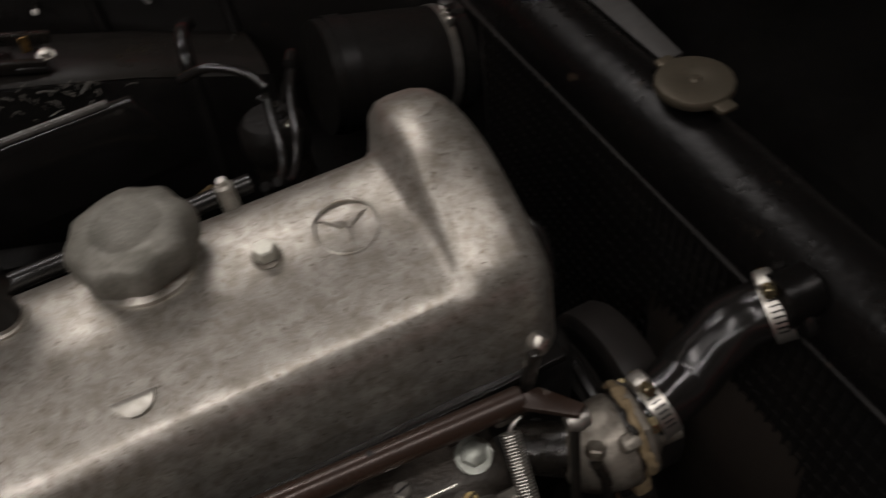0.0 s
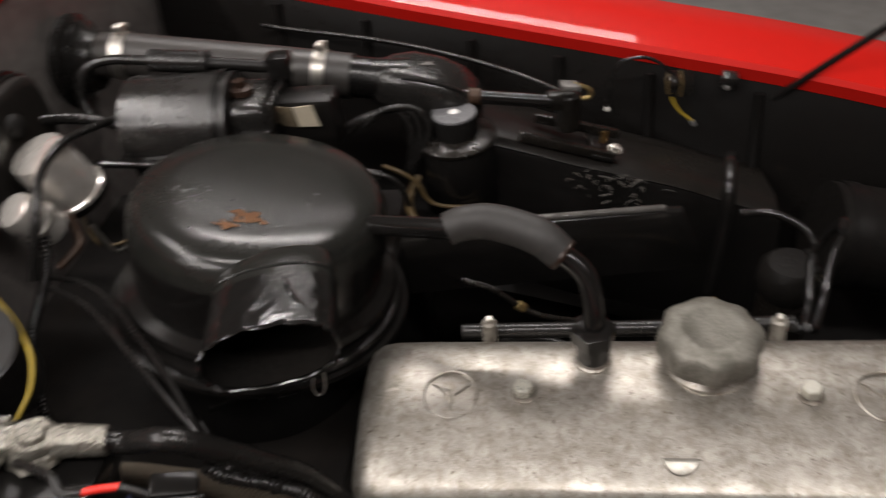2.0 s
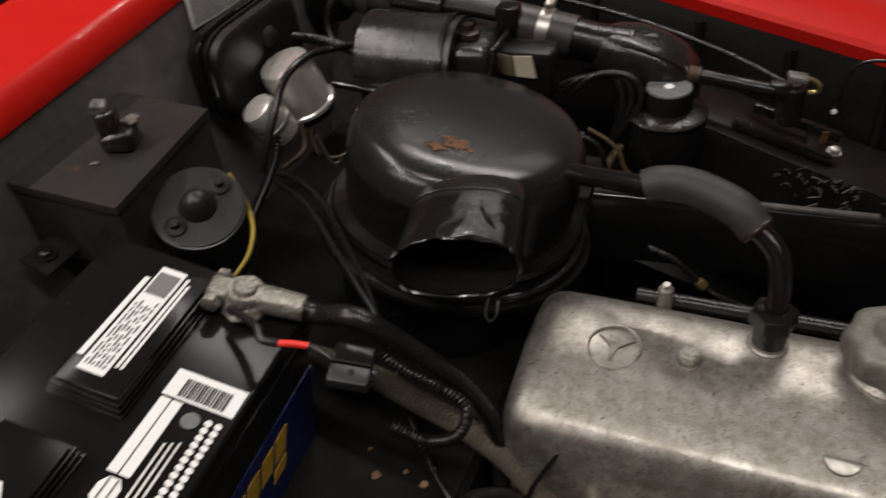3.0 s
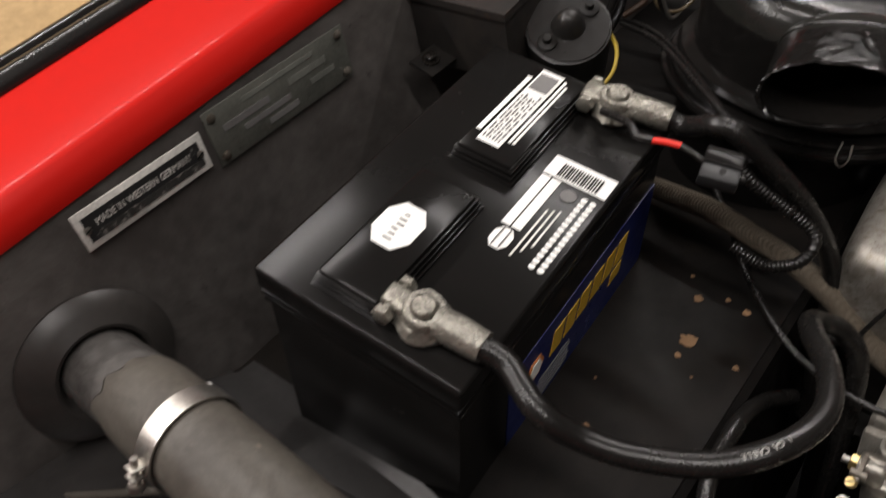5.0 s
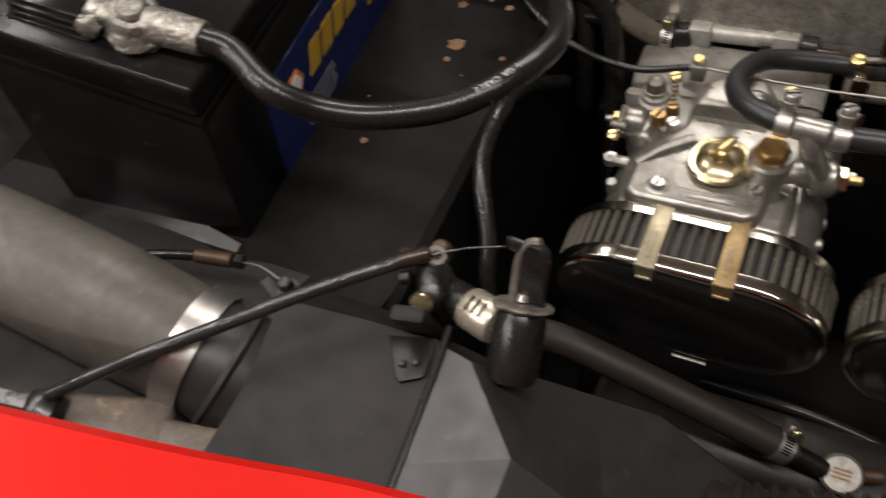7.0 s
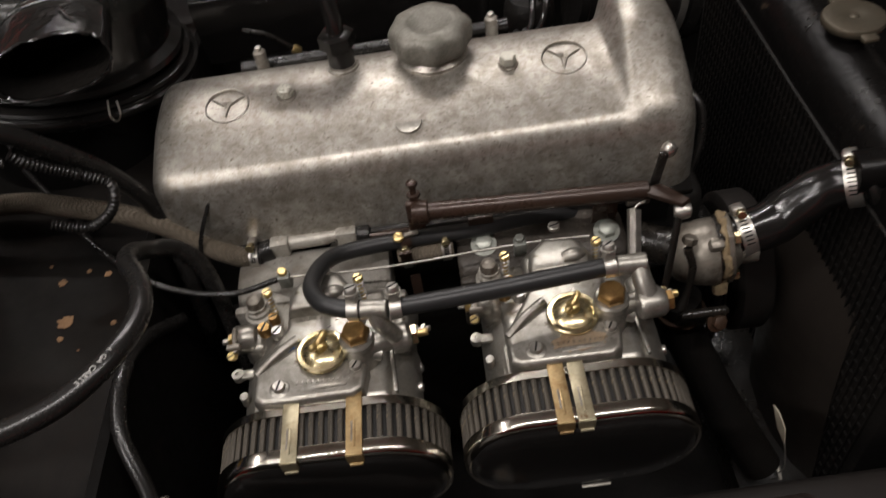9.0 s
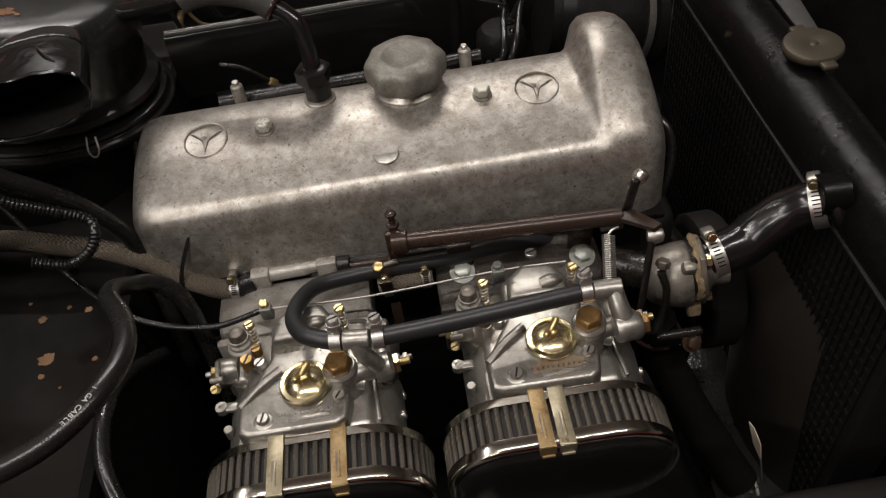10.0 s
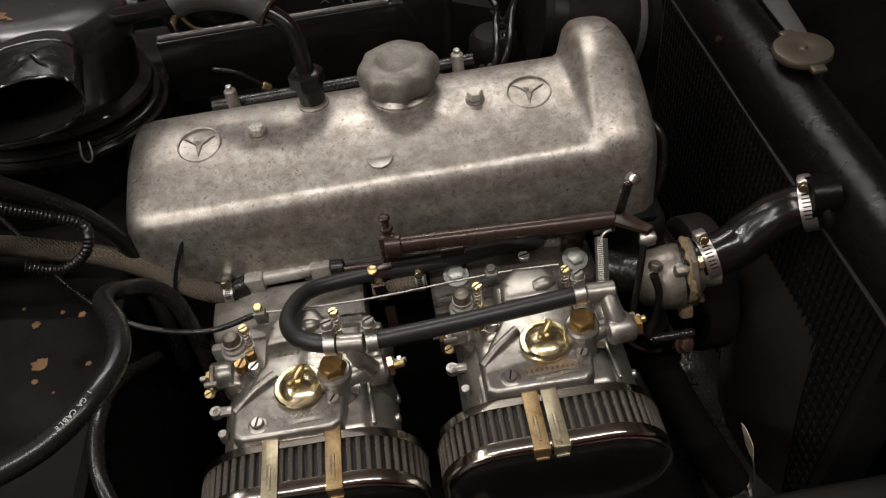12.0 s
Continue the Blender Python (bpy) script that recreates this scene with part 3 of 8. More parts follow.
# battery floor, sloping with the car's body
TRAY = thing("battery_tray", (-0.3, -0.25, 0.75), "dusty black sheet floor round the battery, paint chipped", "battery tray", kind="structure")
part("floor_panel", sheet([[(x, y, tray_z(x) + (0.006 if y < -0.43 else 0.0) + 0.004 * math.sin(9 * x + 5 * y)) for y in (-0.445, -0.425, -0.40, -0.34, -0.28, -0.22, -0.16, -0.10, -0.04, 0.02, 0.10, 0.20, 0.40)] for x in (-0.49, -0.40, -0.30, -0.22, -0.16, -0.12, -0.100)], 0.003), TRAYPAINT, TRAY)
part("edge_flange", sheet([[(-0.100, y, tray_z(-0.1)), (-0.094, y, tray_z(-0.1) - 0.005), (-0.090, y, 0.70), (-0.085, y, 0.45)] for y in (-0.445, -0.2, 0.0, 0.2, 0.4)], 0.003, (1, 0, 0)), BAY, TRAY)
for k, (cx, cy, cr) in enumerate(((-0.160, -0.181, 0.0072), (-0.175, -0.131, 0.0040), (-0.152, -0.119, 0.0022), (-0.132, -0.125, 0.0034), (-0.114, -0.187, 0.0026), (-0.160, -0.200, 0.0028), (-0.192, -0.108, 0.0018), (-0.187, 0.054, 0.0026), (-0.186, -0.306, 0.0030), (-0.140, -0.215, 0.0012), (-0.205, -0.260, 0.0012))):
    blot = prism([(cx + cr * (1 + 0.5 * noise.noise(Vector((k * 7.1, a * 0.55, 0)))) * math.cos(a * 0.2856), cy + cr * (1 + 0.5 * noise.noise(Vector((k * 7.1, a * 0.55, 0)))) * math.sin(a * 0.2856)) for a in range(22)], 0, 0.0007)
    for v in blot.verts:
        v.co.z += tray_z(v.co.x) + 0.004 * math.sin(9 * v.co.x + 5 * v.co.y) + 0.0005
    part("paint_chip", blot, BUFF, TRAY, "buff patch where the paint has chipped")

# near inner fender: sheet facets between the tray, the fender and the open front corner
nx = [-0.49, -0.40, -0.30, -0.22, -0.16, -0.10, -0.05, -0.01, 0.03]


def near_z(x, j):
    base = 0.842 - 0.12 * (x + 0.22)
    return (base + 0.030, base + 0.012, base, tray_z(x) + 0.013, tray_z(x) + 0.006)[j]


INNER = thing("inner_fender_near", (-0.2, -0.55, 0.8), "dusty black folded inner fender beside the battery", "inner fender", kind="structure")
part("side_panel", sheet([[(x, -0.63 + 0.17 * (x + 0.2), near_z(x, 0)), (x, -0.58, near_z(x, 1)), (x, -0.52, near_z(x, 2)), (x, -0.452, near_z(x, 3)), (x, -0.436, near_z(x, 4))] for x in nx if x < -0.10], 0.003), DUSTY, INNER)
part("ledge", sheet([[(x, -0.448 - 0.028 * k, (1 - k) * near_z(x, 3) + 0.45 * k * near_z(x, 2) + 0.55 * k * near_z(x, 3) + 0.003 * k), (x, -0.448 + 0.004 * k, near_z(x, 3) - 0.001 + 0.004 * k), (x, -0.440 + 0.006 * k, near_z(x, 4) + 0.003 * k), (x, -0.430 + 0.014 * k, tray_z(x) + 0.005 + 0.002 * k + 0.004 * math.sin(9 * x - 2.1))] for x, k in ((-0.478, 1.0), (-0.40, 1.0), (-0.33, 0.85), (-0.28, 0.6), (-0.25, 0.35), (-0.225, 0.05))], 0.002), LEDGE, INNER, "ledge beside the battery, paler than the tray floor")
part("raised_panel", sheet([[(-0.124, -0.600, 0.880), (-0.118, -0.540, 0.888), (-0.124, -0.487, 0.893), (-0.118, -0.462, 0.868), (-0.112, -0.440, 0.812)], [(-0.070, -0.600, 0.880), (-0.066, -0.540, 0.886), (-0.070, -0.482, 0.890), (-0.066, -0.462, 0.866), (-0.062, -0.440, 0.80)], [(-0.013, -0.600, 0.880), (-0.015, -0.550, 0.8835), (-0.019, -0.480, 0.888), (-0.030, -0.462, 0.850), (-0.034, -0.440, 0.76)]], 0.003), PANEL, INNER, sharp=15)
part("corner_panel", sheet([[(-0.013, -0.60, 0.882), (0.033, -0.60, 0.860), (0.10, -0.585, 0.83), (0.30, -0.56, 0.78), (0.60, -0.47, 0.73)],
                            [(-0.015, -0.55, 0.884), (0.036, -0.5245, 0.876), (0.085, -0.525, 0.815), (0.30, -0.52, 0.66), (0.60, -0.44, 0.62)],
                            [(-0.019, -0.482, 0.888), (0.001, -0.488, 0.894), (0.062, -0.470, 0.800), (0.30, -0.48, 0.62), (0.60, -0.42, 0.60)],
                            [(-0.030, -0.462, 0.850), (0.004, -0.455, 0.820), (0.090, -0.428, 0.756), (0.30, -0.45, 0.58), (0.60, -0.41, 0.58)],
                            [(-0.06, -0.440, 0.62), (0.02, -0.425, 0.60), (0.10, -0.41, 0.58), (0.30, -0.42, 0.52), (0.60, -0.40, 0.5)]], 0.003), DUSTY, INNER, sharp=12)
part("seam_strip", tube([(-0.019, -0.472, 0.893), (-0.016, -0.52, 0.887), (-0.012, -0.60, 0.880)], 0.0022, 8), RUBBER, INNER, "thin black sealing strip")
part("mounting_plate", prism([(-0.052, -0.486), (-0.024, -0.479), (-0.021, -0.501), (-0.023, -0.504), (-0.033, -0.510), (-0.037, -0.508)], 0.8868, 0.8895, None, 0.0010), BAY, INNER, "flat black mounting plate, edges rubbed grey")
for px, py in ((-0.036, -0.500), (-0.029, -0.497)):
    part("plate_rivet", lathe([(0.0, 0.8925), (0.0017, 0.8920), (0.0024, 0.8904)], pose(px, py, 0), 12), DUSTY, INNER)
single("bay_floor", sheet([[(x, y, 0.36) for y in (-0.75, 0, 0.75)] for x in (-0.5, 0.2, 1.0)], 0.003), DARK, "dark undertray deep below the engine", "undertray", kind="structure")

# ---- radiator ----
RAD = thing("radiator", (0.61, 0, 0.4), "black radiator with a worn rounded top tank", "radiator")
part("core", rbox((0.05, 0.60, 0.46), pose(0.608, 0.0, 0.585), 0.003), CORE, RAD)
for k in range(58):
    y = -0.285 + k * 0.01
    part("fin", rbox((0.003, 0.0022, 0.44), pose(0.5815, y, 0.59), 0), CORE, RAD)
for k in range(24):
    part("core_tube", rbox((0.002, 0.57, 0.0035), pose(0.5822, 0, 0.39 + k * 0.018), 0), CORE, RAD)
tank_sec = [(0.576, 0.822), (0.576, 0.836), (0.582, 0.852), (0.592, 0.866), (0.606, 0.873), (0.622, 0.874), (0.636, 0.868), (0.645, 0.855), (0.648, 0.835), (0.648, 0.822)]
secs = []
for y, s in ((-0.318, 0.80), (-0.312, 0.93), (-0.300, 1.0), (-0.20, 1.0), (-0.1, 1.0), (0.0, 1.0), (0.1, 1.0), (0.2, 1.0), (0.300, 1.0), (0.312, 0.93), (0.318, 0.80)):
    secs.append([(0.612 + (x - 0.612) * s, y, 0.822 + (z - 0.822) * s) for x, z in tank_sec])
part("shroud_panel", sheet([[(0.584 - d * f, y0 + k1, z) for d, y0 in ((0.007, -0.022), (0.018, -0.045), (0.027, -0.070), (0.031, -0.110), (0.028, -0.150), (0.019, -0.190), (0.005, -0.215))] for z, k1, f in ((0.36, -0.060, 1.0), (0.45, -0.045, 1.0), (0.58, -0.020, 1.0), (0.63, -0.012, 0.9), (0.67, -0.006, 0.6), (0.70, -0.002, 0.1))], 0.002, (-1, 0, 0)), SHROUD_DARK, RAD, "smooth brown-black shroud panel")
part("top_tank", wobble(loft(secs), 0.0035, 16), TANK, RAD, "worn black painted top tank")
part("seam", rbox((0.010, 0.64, 0.004), pose(0.577, 0, 0.822), 0.0016), CORE, RAD)
part("rear_seam", rbox((0.008, 0.64, 0.004), pose(0.650, 0, 0.826), 0.0016), CORE, RAD)
part("filler_neck", lathe([(0.026, 0.862), (0.021, 0.868), (0.021, 0.880), (0.025, 0.882)], pose(0.625, 0.010, 0), 32), TANK, RAD)
part("hose_neck", rod((0.585, -0.165, 0.852), (0.560, -0.163, 0.850), 0.0195), TANK, RAD)
cap_m = pose(0.625, 0.010, 0.882, 0, 0, 72) @ Matrix.Scale(0.88, 4)
RC = part("cap", lathe([(0.033, 0.000), (0.0345, 0.002), (0.0345, 0.007), (0.033, 0.0095), (0.030, 0.0105), (0.010, 0.011), (0.006, 0.0095), (0, 0.0095)], cap_m, 40), RADCAP, RAD, "round tarnished pressed-metal cap with two lugs")
for a in (20, 200):
    part("lug", rbox((0.016, 0.018, 0.006), cap_m @ pose(0, 0, 0, 0, 0, a) @ pose(0.037, 0, 0.004), 0.0025), RADCAP, RC)
part("rivet", lathe([(0.0055, 0.0095), (0.004, 0.0115), (0, 0.012)], cap_m, 16), RADCAP, RC)

# front cross panel and strut in the dark ahead of the radiator
FP = thing("front_panel", (0.8, 0, 0.6), "black front panel in shadow ahead of the radiator", "body panel", kind="structure")
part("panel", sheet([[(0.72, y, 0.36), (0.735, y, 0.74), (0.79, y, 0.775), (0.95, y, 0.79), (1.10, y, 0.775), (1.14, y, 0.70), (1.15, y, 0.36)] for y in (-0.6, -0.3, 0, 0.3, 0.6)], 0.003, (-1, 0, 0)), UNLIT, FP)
part("grey_strut", prism([(-0.008, -0.085), (0.010, -0.085), (0.016, 0.10), (-0.016, 0.10)], 0, 0.004, Matrix.Translation((0.668, 0.165, 0.850)) @ pose(0, 0, 0, 0, -14, -4), 0.001), RUBBER_GREY, FP, "grey pressed strut")

# ---- engine ----
ENGINE = thing("engine_block", (0.18, 0, 0.4), "soot-black cylinder head and block under the valve cover", "engine")
part("cylinder_head", rbox((0.50, 0.165, 0.10), pose(0.185, 0.0, 0.737), 0.006), DARK, ENGINE)
part("block", rbox((0.50, 0.22, 0.32), pose(0.185, 0.0, 0.53), 0.01), DARK, ENGINE)
part("head_gasket_lip", rbox((0.520, 0.198, 0.009), pose(0.187, -0.001, 0.7885), 0.003), BLACK_GLOSS, ENGINE, "oily black cover gasket")
part("front_case", rbox((0.05, 0.17, 0.30), pose(0.445, 0.0, 0.62), 0.02, 3), DARK, ENGINE)

# valve cover: one casting, lofted from its cross sections
base_sec = [(-0.092, 0.792), (-0.0905, 0.815), (-0.0875, 0.842), (-0.0838, 0.862), (-0.0770, 0.8735), (-0.0640, 0.8805), (-0.018, 0.8950), (0.015, 0.9000), (0.045, 0.8995), (0.062, 0.893), (0.074, 0.879), (0.081, 0.855), (0.085, 0.825), (0.087, 0.792)]
hump_sec = [(-0.094, 0.792), (-0.093, 0.815), (-0.0905, 0.843), (-0.0870, 0.866), (-0.0780, 0.882), (-0.0580, 0.896), (-0.012, 0.919), (0.022, 0.929), (0.055, 0.930), (0.082, 0.922), (0.101, 0.905), (0.110, 0.880), (0.110, 0.840), (0.100, 0.792)]


def blend(a, b, t):
    return [(p[0] + (q[0] - p[0]) * t, p[1] + (q[1] - p[1]) * t) for p, q in zip(a, b)]


def shrink(sec, s, cz=0.80):
    return [(0.0 + y * s, cz + (z - cz) * s if z > cz else z) for y, z in sec]


cover_rows = [(-0.079, shrink(base_sec, 0.80)), (-0.0775, shrink(base_sec, 0.86)), (-0.073, shrink(base_sec, 0.93)), (-0.066, shrink(base_sec, 0.975)), (-0.055, shrink(base_sec, 0.995)), (-0.03, base_sec), (0.05, base_sec), (0.15, base_sec), (0.25, base_sec), (0.34, base_sec), (0.374, base_sec), (0.380, blend(base_sec, hump_sec, 0.10)), (0.3855, blend(base_sec, hump_sec, 0.42)), (0.391, blend(base_sec, hump_sec, 0.79)), (0.398, blend(base_sec, hump_sec, 0.96)), (0.408, hump_sec), (0.424, shrink(hump_sec, 0.995)), (0.434, shrink(hump_sec, 0.97)), (0.442, shrink(hump_sec, 0.92)), (0.448, shrink(hump_sec, 0.85)), (0.4515, shrink(hump_sec, 0.76)), (0.453, shrink(hump_sec, 0.66))]
VC = thing("valve_cover", (0.18, 0, 0.792), "weathered cast aluminium valve cover with a raised front hump", "valve cover")
rows = []
for x, sec in cover_rows:
    rows.append([tuple(p) for p in spline([(x, y, z) for y, z in sec], 4)])
cover_bm = loft(rows)
part("casting", cover_bm, CAST, VC, sharp=60)


def emblem(x, a0):
    e = part("emblem", lathe([(0.0225, -0.001), (0.0225, 0.0018), (0.0217, 0.0023), (0.0207, 0.0018), (0.0207, -0.001)], pose(x, 0, 0.8975, 11, 0, 0), 40, False), CAST, VC, "cast ring with a raised three-armed shape")
    for k in range(3):
        part("arm", prism([(-0.0042, 0), (0, -0.002), (0.0042, 0), (0.0004, 0.0198), (-0.0004, 0.0198)], 0, 0.0026, pose(x, 0, 0.8976, 11, 0, 0) @ pose(0, 0, 0, 0, 0, a0 + 120 * k), 0, taper=0.45), CAST, e)


emblem(0.0, 178)
emblem(0.336, 172)
for x in (0.060, 0.281):
    part("bolt_seat", lathe([(0.0100, -0.001), (0.0100, 0.0010), (0.0092, 0.0014), (0, 0.0014)], pose(x, 0.001, 0.8985, 8, 0, 0), 24), OUTLET, VC, "brown-stained washer")
    bolt((x, 0.001, 0.8995), (0, 0, 1), 0.0082, 0.0095, ZINC, VC, "pale zinc hexagon bolt", name="cover_bolt", washer=False)
for x in (0.029, 0.273):
    p_ = part("stud_post", rod((x, 0.070, 0.878), (x, 0.072, 0.910), 0.0066, 16, 0.002), ALLOY_OLD, VC)
    part("stud_tip", rod((x, 0.072, 0.910), (x, 0.072, 0.914), 0.0035, 12), STEEL, p_)
part("casting_tab", prism([(0.013 * math.cos(math.pi + a * math.pi / 10), 0.013 * math.sin(math.pi + a * math.pi / 10)) for a in range(11)], 0, 0.0065, pose(0.1775, -0.050, 0.8835, 22, 0, 0), 0.001), ALLOY, VC)
part("round_boss", lathe([(0.0105, 0), (0.0105, 0.0012), (0.009, 0.0018), (0, 0.0018)], pose(-0.048, -0.003, 0.8955, 11, 0, 0), 28), CAST, VC)
part("hump_boss", lathe([(0.013, 0), (0.013, 0.0012), (0.0115, 0.0016), (0, 0.0016)], pose(0.414, 0.050, 0.929, -2, 0, 0), 28), CAST, VC)
for k in range(9):
    part("raised_mark", rbox((0.0035, 0.006, 0.0012), pose(0.303 + 0.0075 * k, 0.052, 0.8975, -6, 0, 0), 0.0004), CAST, VC, "worn raised casting mark")

# oil filler cap: scalloped
OC = thing("oil_filler_cap", (0.209, 0.036, 0.898), "dull grey cast oil filler cap with a scalloped rim", "oil filler cap")


def scallop(r, h, depth, lobes=8, seg=96):
    return [(r * (1 + depth * (math.cos(lobes * math.pi * k / seg) ** 2 - 0.55)) * math.cos(2 * math.pi * k / seg), r * (1 + depth * (math.cos(lobes * math.pi * k / seg) ** 2 - 0.55)) * math.sin(2 * math.pi * k / seg), h) for k in range(seg)]


cm = Matrix.Translation((0.209, 0.036, 0.899))
cap_bm = wobble(loft([scallop(0.032, 0.009, 0.0), scallop(0.0365, 0.0105, 0.06), scallop(0.0396, 0.0145, 0.10), scallop(0.0406, 0.022, 0.10), scallop(0.0402, 0.030, 0.085), scallop(0.0382, 0.0345, 0.06), scallop(0.0340, 0.0375, 0.03), scallop(0.026, 0.0393, 0.01), scallop(0.0212, 0.0393, 0.0), scallop(0.0198, 0.0382, 0.0), scallop(0.008, 0.0384, 0.0)]), 0.0012, 60)
cap_bm.transform(cm)
part("knob", cap_bm, CAP_CAST, OC, sharp=55)
part("neck_ring", lathe([(0.036, -0.002), (0.036, 0.003), (0.033, 0.006), (0.030, 0.011)], cm, 48), CAST, OC, "cast neck ring under the cap")

# breather union, pipe and rubber hose to the air cleaner
BP = thing("breather_pipe", (0.117, 0.036, 0.898), "black bent breather pipe with a large union nut", "pipe")
part("base", lathe([(0.0165, -0.003), (0.0165, 0.003), (0.0145, 0.004), (0.0140, 0.006)], pose(0.117, 0.036, 0.899), 28), CAST, BP, "cast union base ring")
part("union_body", rod((0.117, 0.036, 0.903), (0.117, 0.036, 0.924), 0.0135, 24), BLACK_GLOSS, BP)
part("union_nut", hexagon(0.0185, 0.017, pose(0.117, 0.036, 0.923, 0, 0, 12)), BLACK_GLOSS, BP)
part("pipe", tube([(0.117, 0.036, 0.935), (0.1175, 0.041, 0.955), (0.113, 0.050, 0.977), (0.103, 0.057, 0.989), (0.088, 0.063, 0.998), (0.07, 0.071, 1.007)], 0.0088, 16), BLACK_GLOSS, BP)
BH = thing("breather_hose", (0.04, 0.07, 1.0), "dusty grey-black rubber breather hose bent in an arch", "hose")
part("hose", tube([(0.092, 0.061, 0.996), (0.078, 0.068, 1.006), (0.058, 0.077, 1.010), (0.034, 0.084, 1.012), (0.014, 0.083, 1.011), (0.002, 0.0805, 1.0075)], [0.0140, 0.0150, 0.0152, 0.0150, 0.0146, 0.0140], 18), RUBBER_GREY, BH)
part("seal_ring", lathe([(0.0135, -0.002), (0.0145, 0), (0.0135, 0.002)], aim((0.093, 0.0605, 0.9955), (0.6, -0.28, -0.40)), 20), BROWN_ROD, BH)

# vacuum pipe along the far edge of the cover
single("vacuum_pipe", tube([(0.002, 0.088, 0.880), (0.10, 0.089, 0.881), (0.20, 0.089, 0.883), (0.292, 0.090, 0.886)], 0.0075, 14), RUBBER, "straight black pipe along the cover's edge", "pipe")

# ---- air cleaner ----
AC = thing("air_cleaner", (-0.20, 0.135, 0.80), "large satin black air cleaner drum with a taped inlet", "air cleaner")
acm = Matrix.Translation((-0.171, 0.137, 1.020)) @ pose(0, 0, 0, -5, 11, 0) @ Matrix.Translation((0, 0, -1.028))
R_ = 0.1165
part("lid", lathe([(R_ * 0.996, 0.990), (R_ * 0.990, 0.998), (R_ * 0.972, 1.008), (R_ * 0.93, 1.018), (R_ * 0.86, 1.024), (R_ * 0.6, 1.0265), (R_ * 0.3, 1.0275), (0, 1.028)], acm, 72), DRUM, AC, "domed satin black lid with a rust spot")
part("body", lathe([(0.108, 0.80), (0.113, 0.82), (0.115, 0.90), (0.1148, 0.955), (R_, 0.975), (R_ * 0.996, 0.991)], acm, 72), BLACK_GLOSS, AC)
part("lower_flange", lathe([(0.114, 0.896), (0.137, 0.899), (0.1405, 0.902), (0.1415, 0.906), (0.1405, 0.909), (0.137, 0.9105), (0.1335, 0.9090), (0.1325, 0.911), (0.1340, 0.914), (0.1325, 0.917), (0.129, 0.918), (0.114, 0.920)], acm, 72, False), BLACK_GLOSS, AC)
part("upper_flange", lathe([(0.114, 0.926), (0.126, 0.924), (0.1285, 0.928), (0.126, 0.933), (0.114, 0.938)], acm, 72, False), BLACK_GLOSS, AC)
for k, (dx, dy, r) in enumerate(((0.002, 0.006, 0.0105), (0.012, 0.003, 0.006), (0.020, 0.001, 0.003), (-0.002, -0.003, 0.005), (-0.007, -0.012, 0.0085))):
    part("rust_spot", prism([(dx + r * (0.85 + 1.3 * noise.noise(Vector((k * 5.1, a * 0.73, 2.4)))) * math.cos(a * 0.3307), dy + r * 0.72 * (0.85 + 1.3 * noise.noise(Vector((k * 2.7, a * 0.61, 8.3)))) * math.sin(a * 0.3307)) for a in range(19)], 0, 0.0004, acm @ pose(0.0, -0.056, 1.0272, 0.6, 0, -10)), ORANGE_RUST, AC, "patch of orange rust")
# rectangular-round inlet snorkel, wrapped in tape, open mouth
def mouth_ring(w, up, low, y, ragged=0.0, lean=0.0):
    """An oval section of the snorkel, square to its slanting axis; its lower lip runs a little further out."""
    ring = []
    for k in range(56):
        a = 2 * math.pi * k / 56
        ca, sa = math.cos(a), math.sin(a)
        dx = w * math.copysign(abs(ca) ** 0.82, ca)
        dz = (up if sa > 0 else low) * math.copysign(abs(sa) ** 0.86, sa)
        ring.append((-0.117 - 0.22 * (y + 0.044) + dx, y + 0.28 * dx - lean * (1 - sa) * 0.5 + ragged * noise.noise(Vector((k * 0.9, 3, 1))), 0.9965 + dz + ragged * 0.7 * noise.noise(Vector((k * 0.7, 9, 4)))))
    return ring


pipe_rows = [mouth_ring(w, h, 0.026, y) for w, h, y in ((0.0450, 0.0215, 0.048), (0.0462, 0.0245, 0.038), (0.0465, 0.0258, 0.026), (0.0470, 0.0265, 0.005), (0.0470, 0.0265, -0.020))]
part("inlet_snorkel", loft(pipe_rows, caps=False), DRUM, AC, "oval inlet snorkel")
part("snorkel_seam", tube(mouth_ring(0.0470, 0.0264, 0.026, 0.022) + mouth_ring(0.0470, 0.0264, 0.026, 0.022)[:1], 0.0011, 6, 1), DRUM, AC)
tape_rows = [mouth_ring(w, h, lo, y, g, le) for w, h, lo, y, g, le in ((0.0474, 0.0270, 0.0262, 0.012, 0.0005, 0), (0.0478, 0.0274, 0.0264, -0.004, 0.0007, 0), (0.0482, 0.0276, 0.0262, -0.020, 0.0008, 0.003), (0.0484, 0.0272, 0.0256, -0.034, 0.0014, 0.006), (0.0487, 0.0268, 0.0250, -0.043, 0.0030, 0.010))]
part("tape_wrap", wobble(loft(tape_rows, caps=False), 0.0010, 60), TAPE, AC, "wrinkled glossy black tape round the inlet mouth")
# Dull black lining: the dark inside the mouth is put into its colour.
lining = [mouth_ring(w, h, lo, y, 0, le) for w, h, lo, y, le in ((0.0470, 0.0252, 0.0236, -0.042, 0.009), (0.0455, 0.0248, 0.0236, -0.020, 0.003), (0.0450, 0.0240, 0.0236, 0.02, 0), (0.0440, 0.0205, 0.0236, 0.046, 0))]
part("mouth_lining", loft(lining, caps=False), DUCT, AC)
part("mouth_back", loft([lining[-1], [(x, y + 0.001, z) for x, y, z in lining[-1]]]), DUCT, AC)
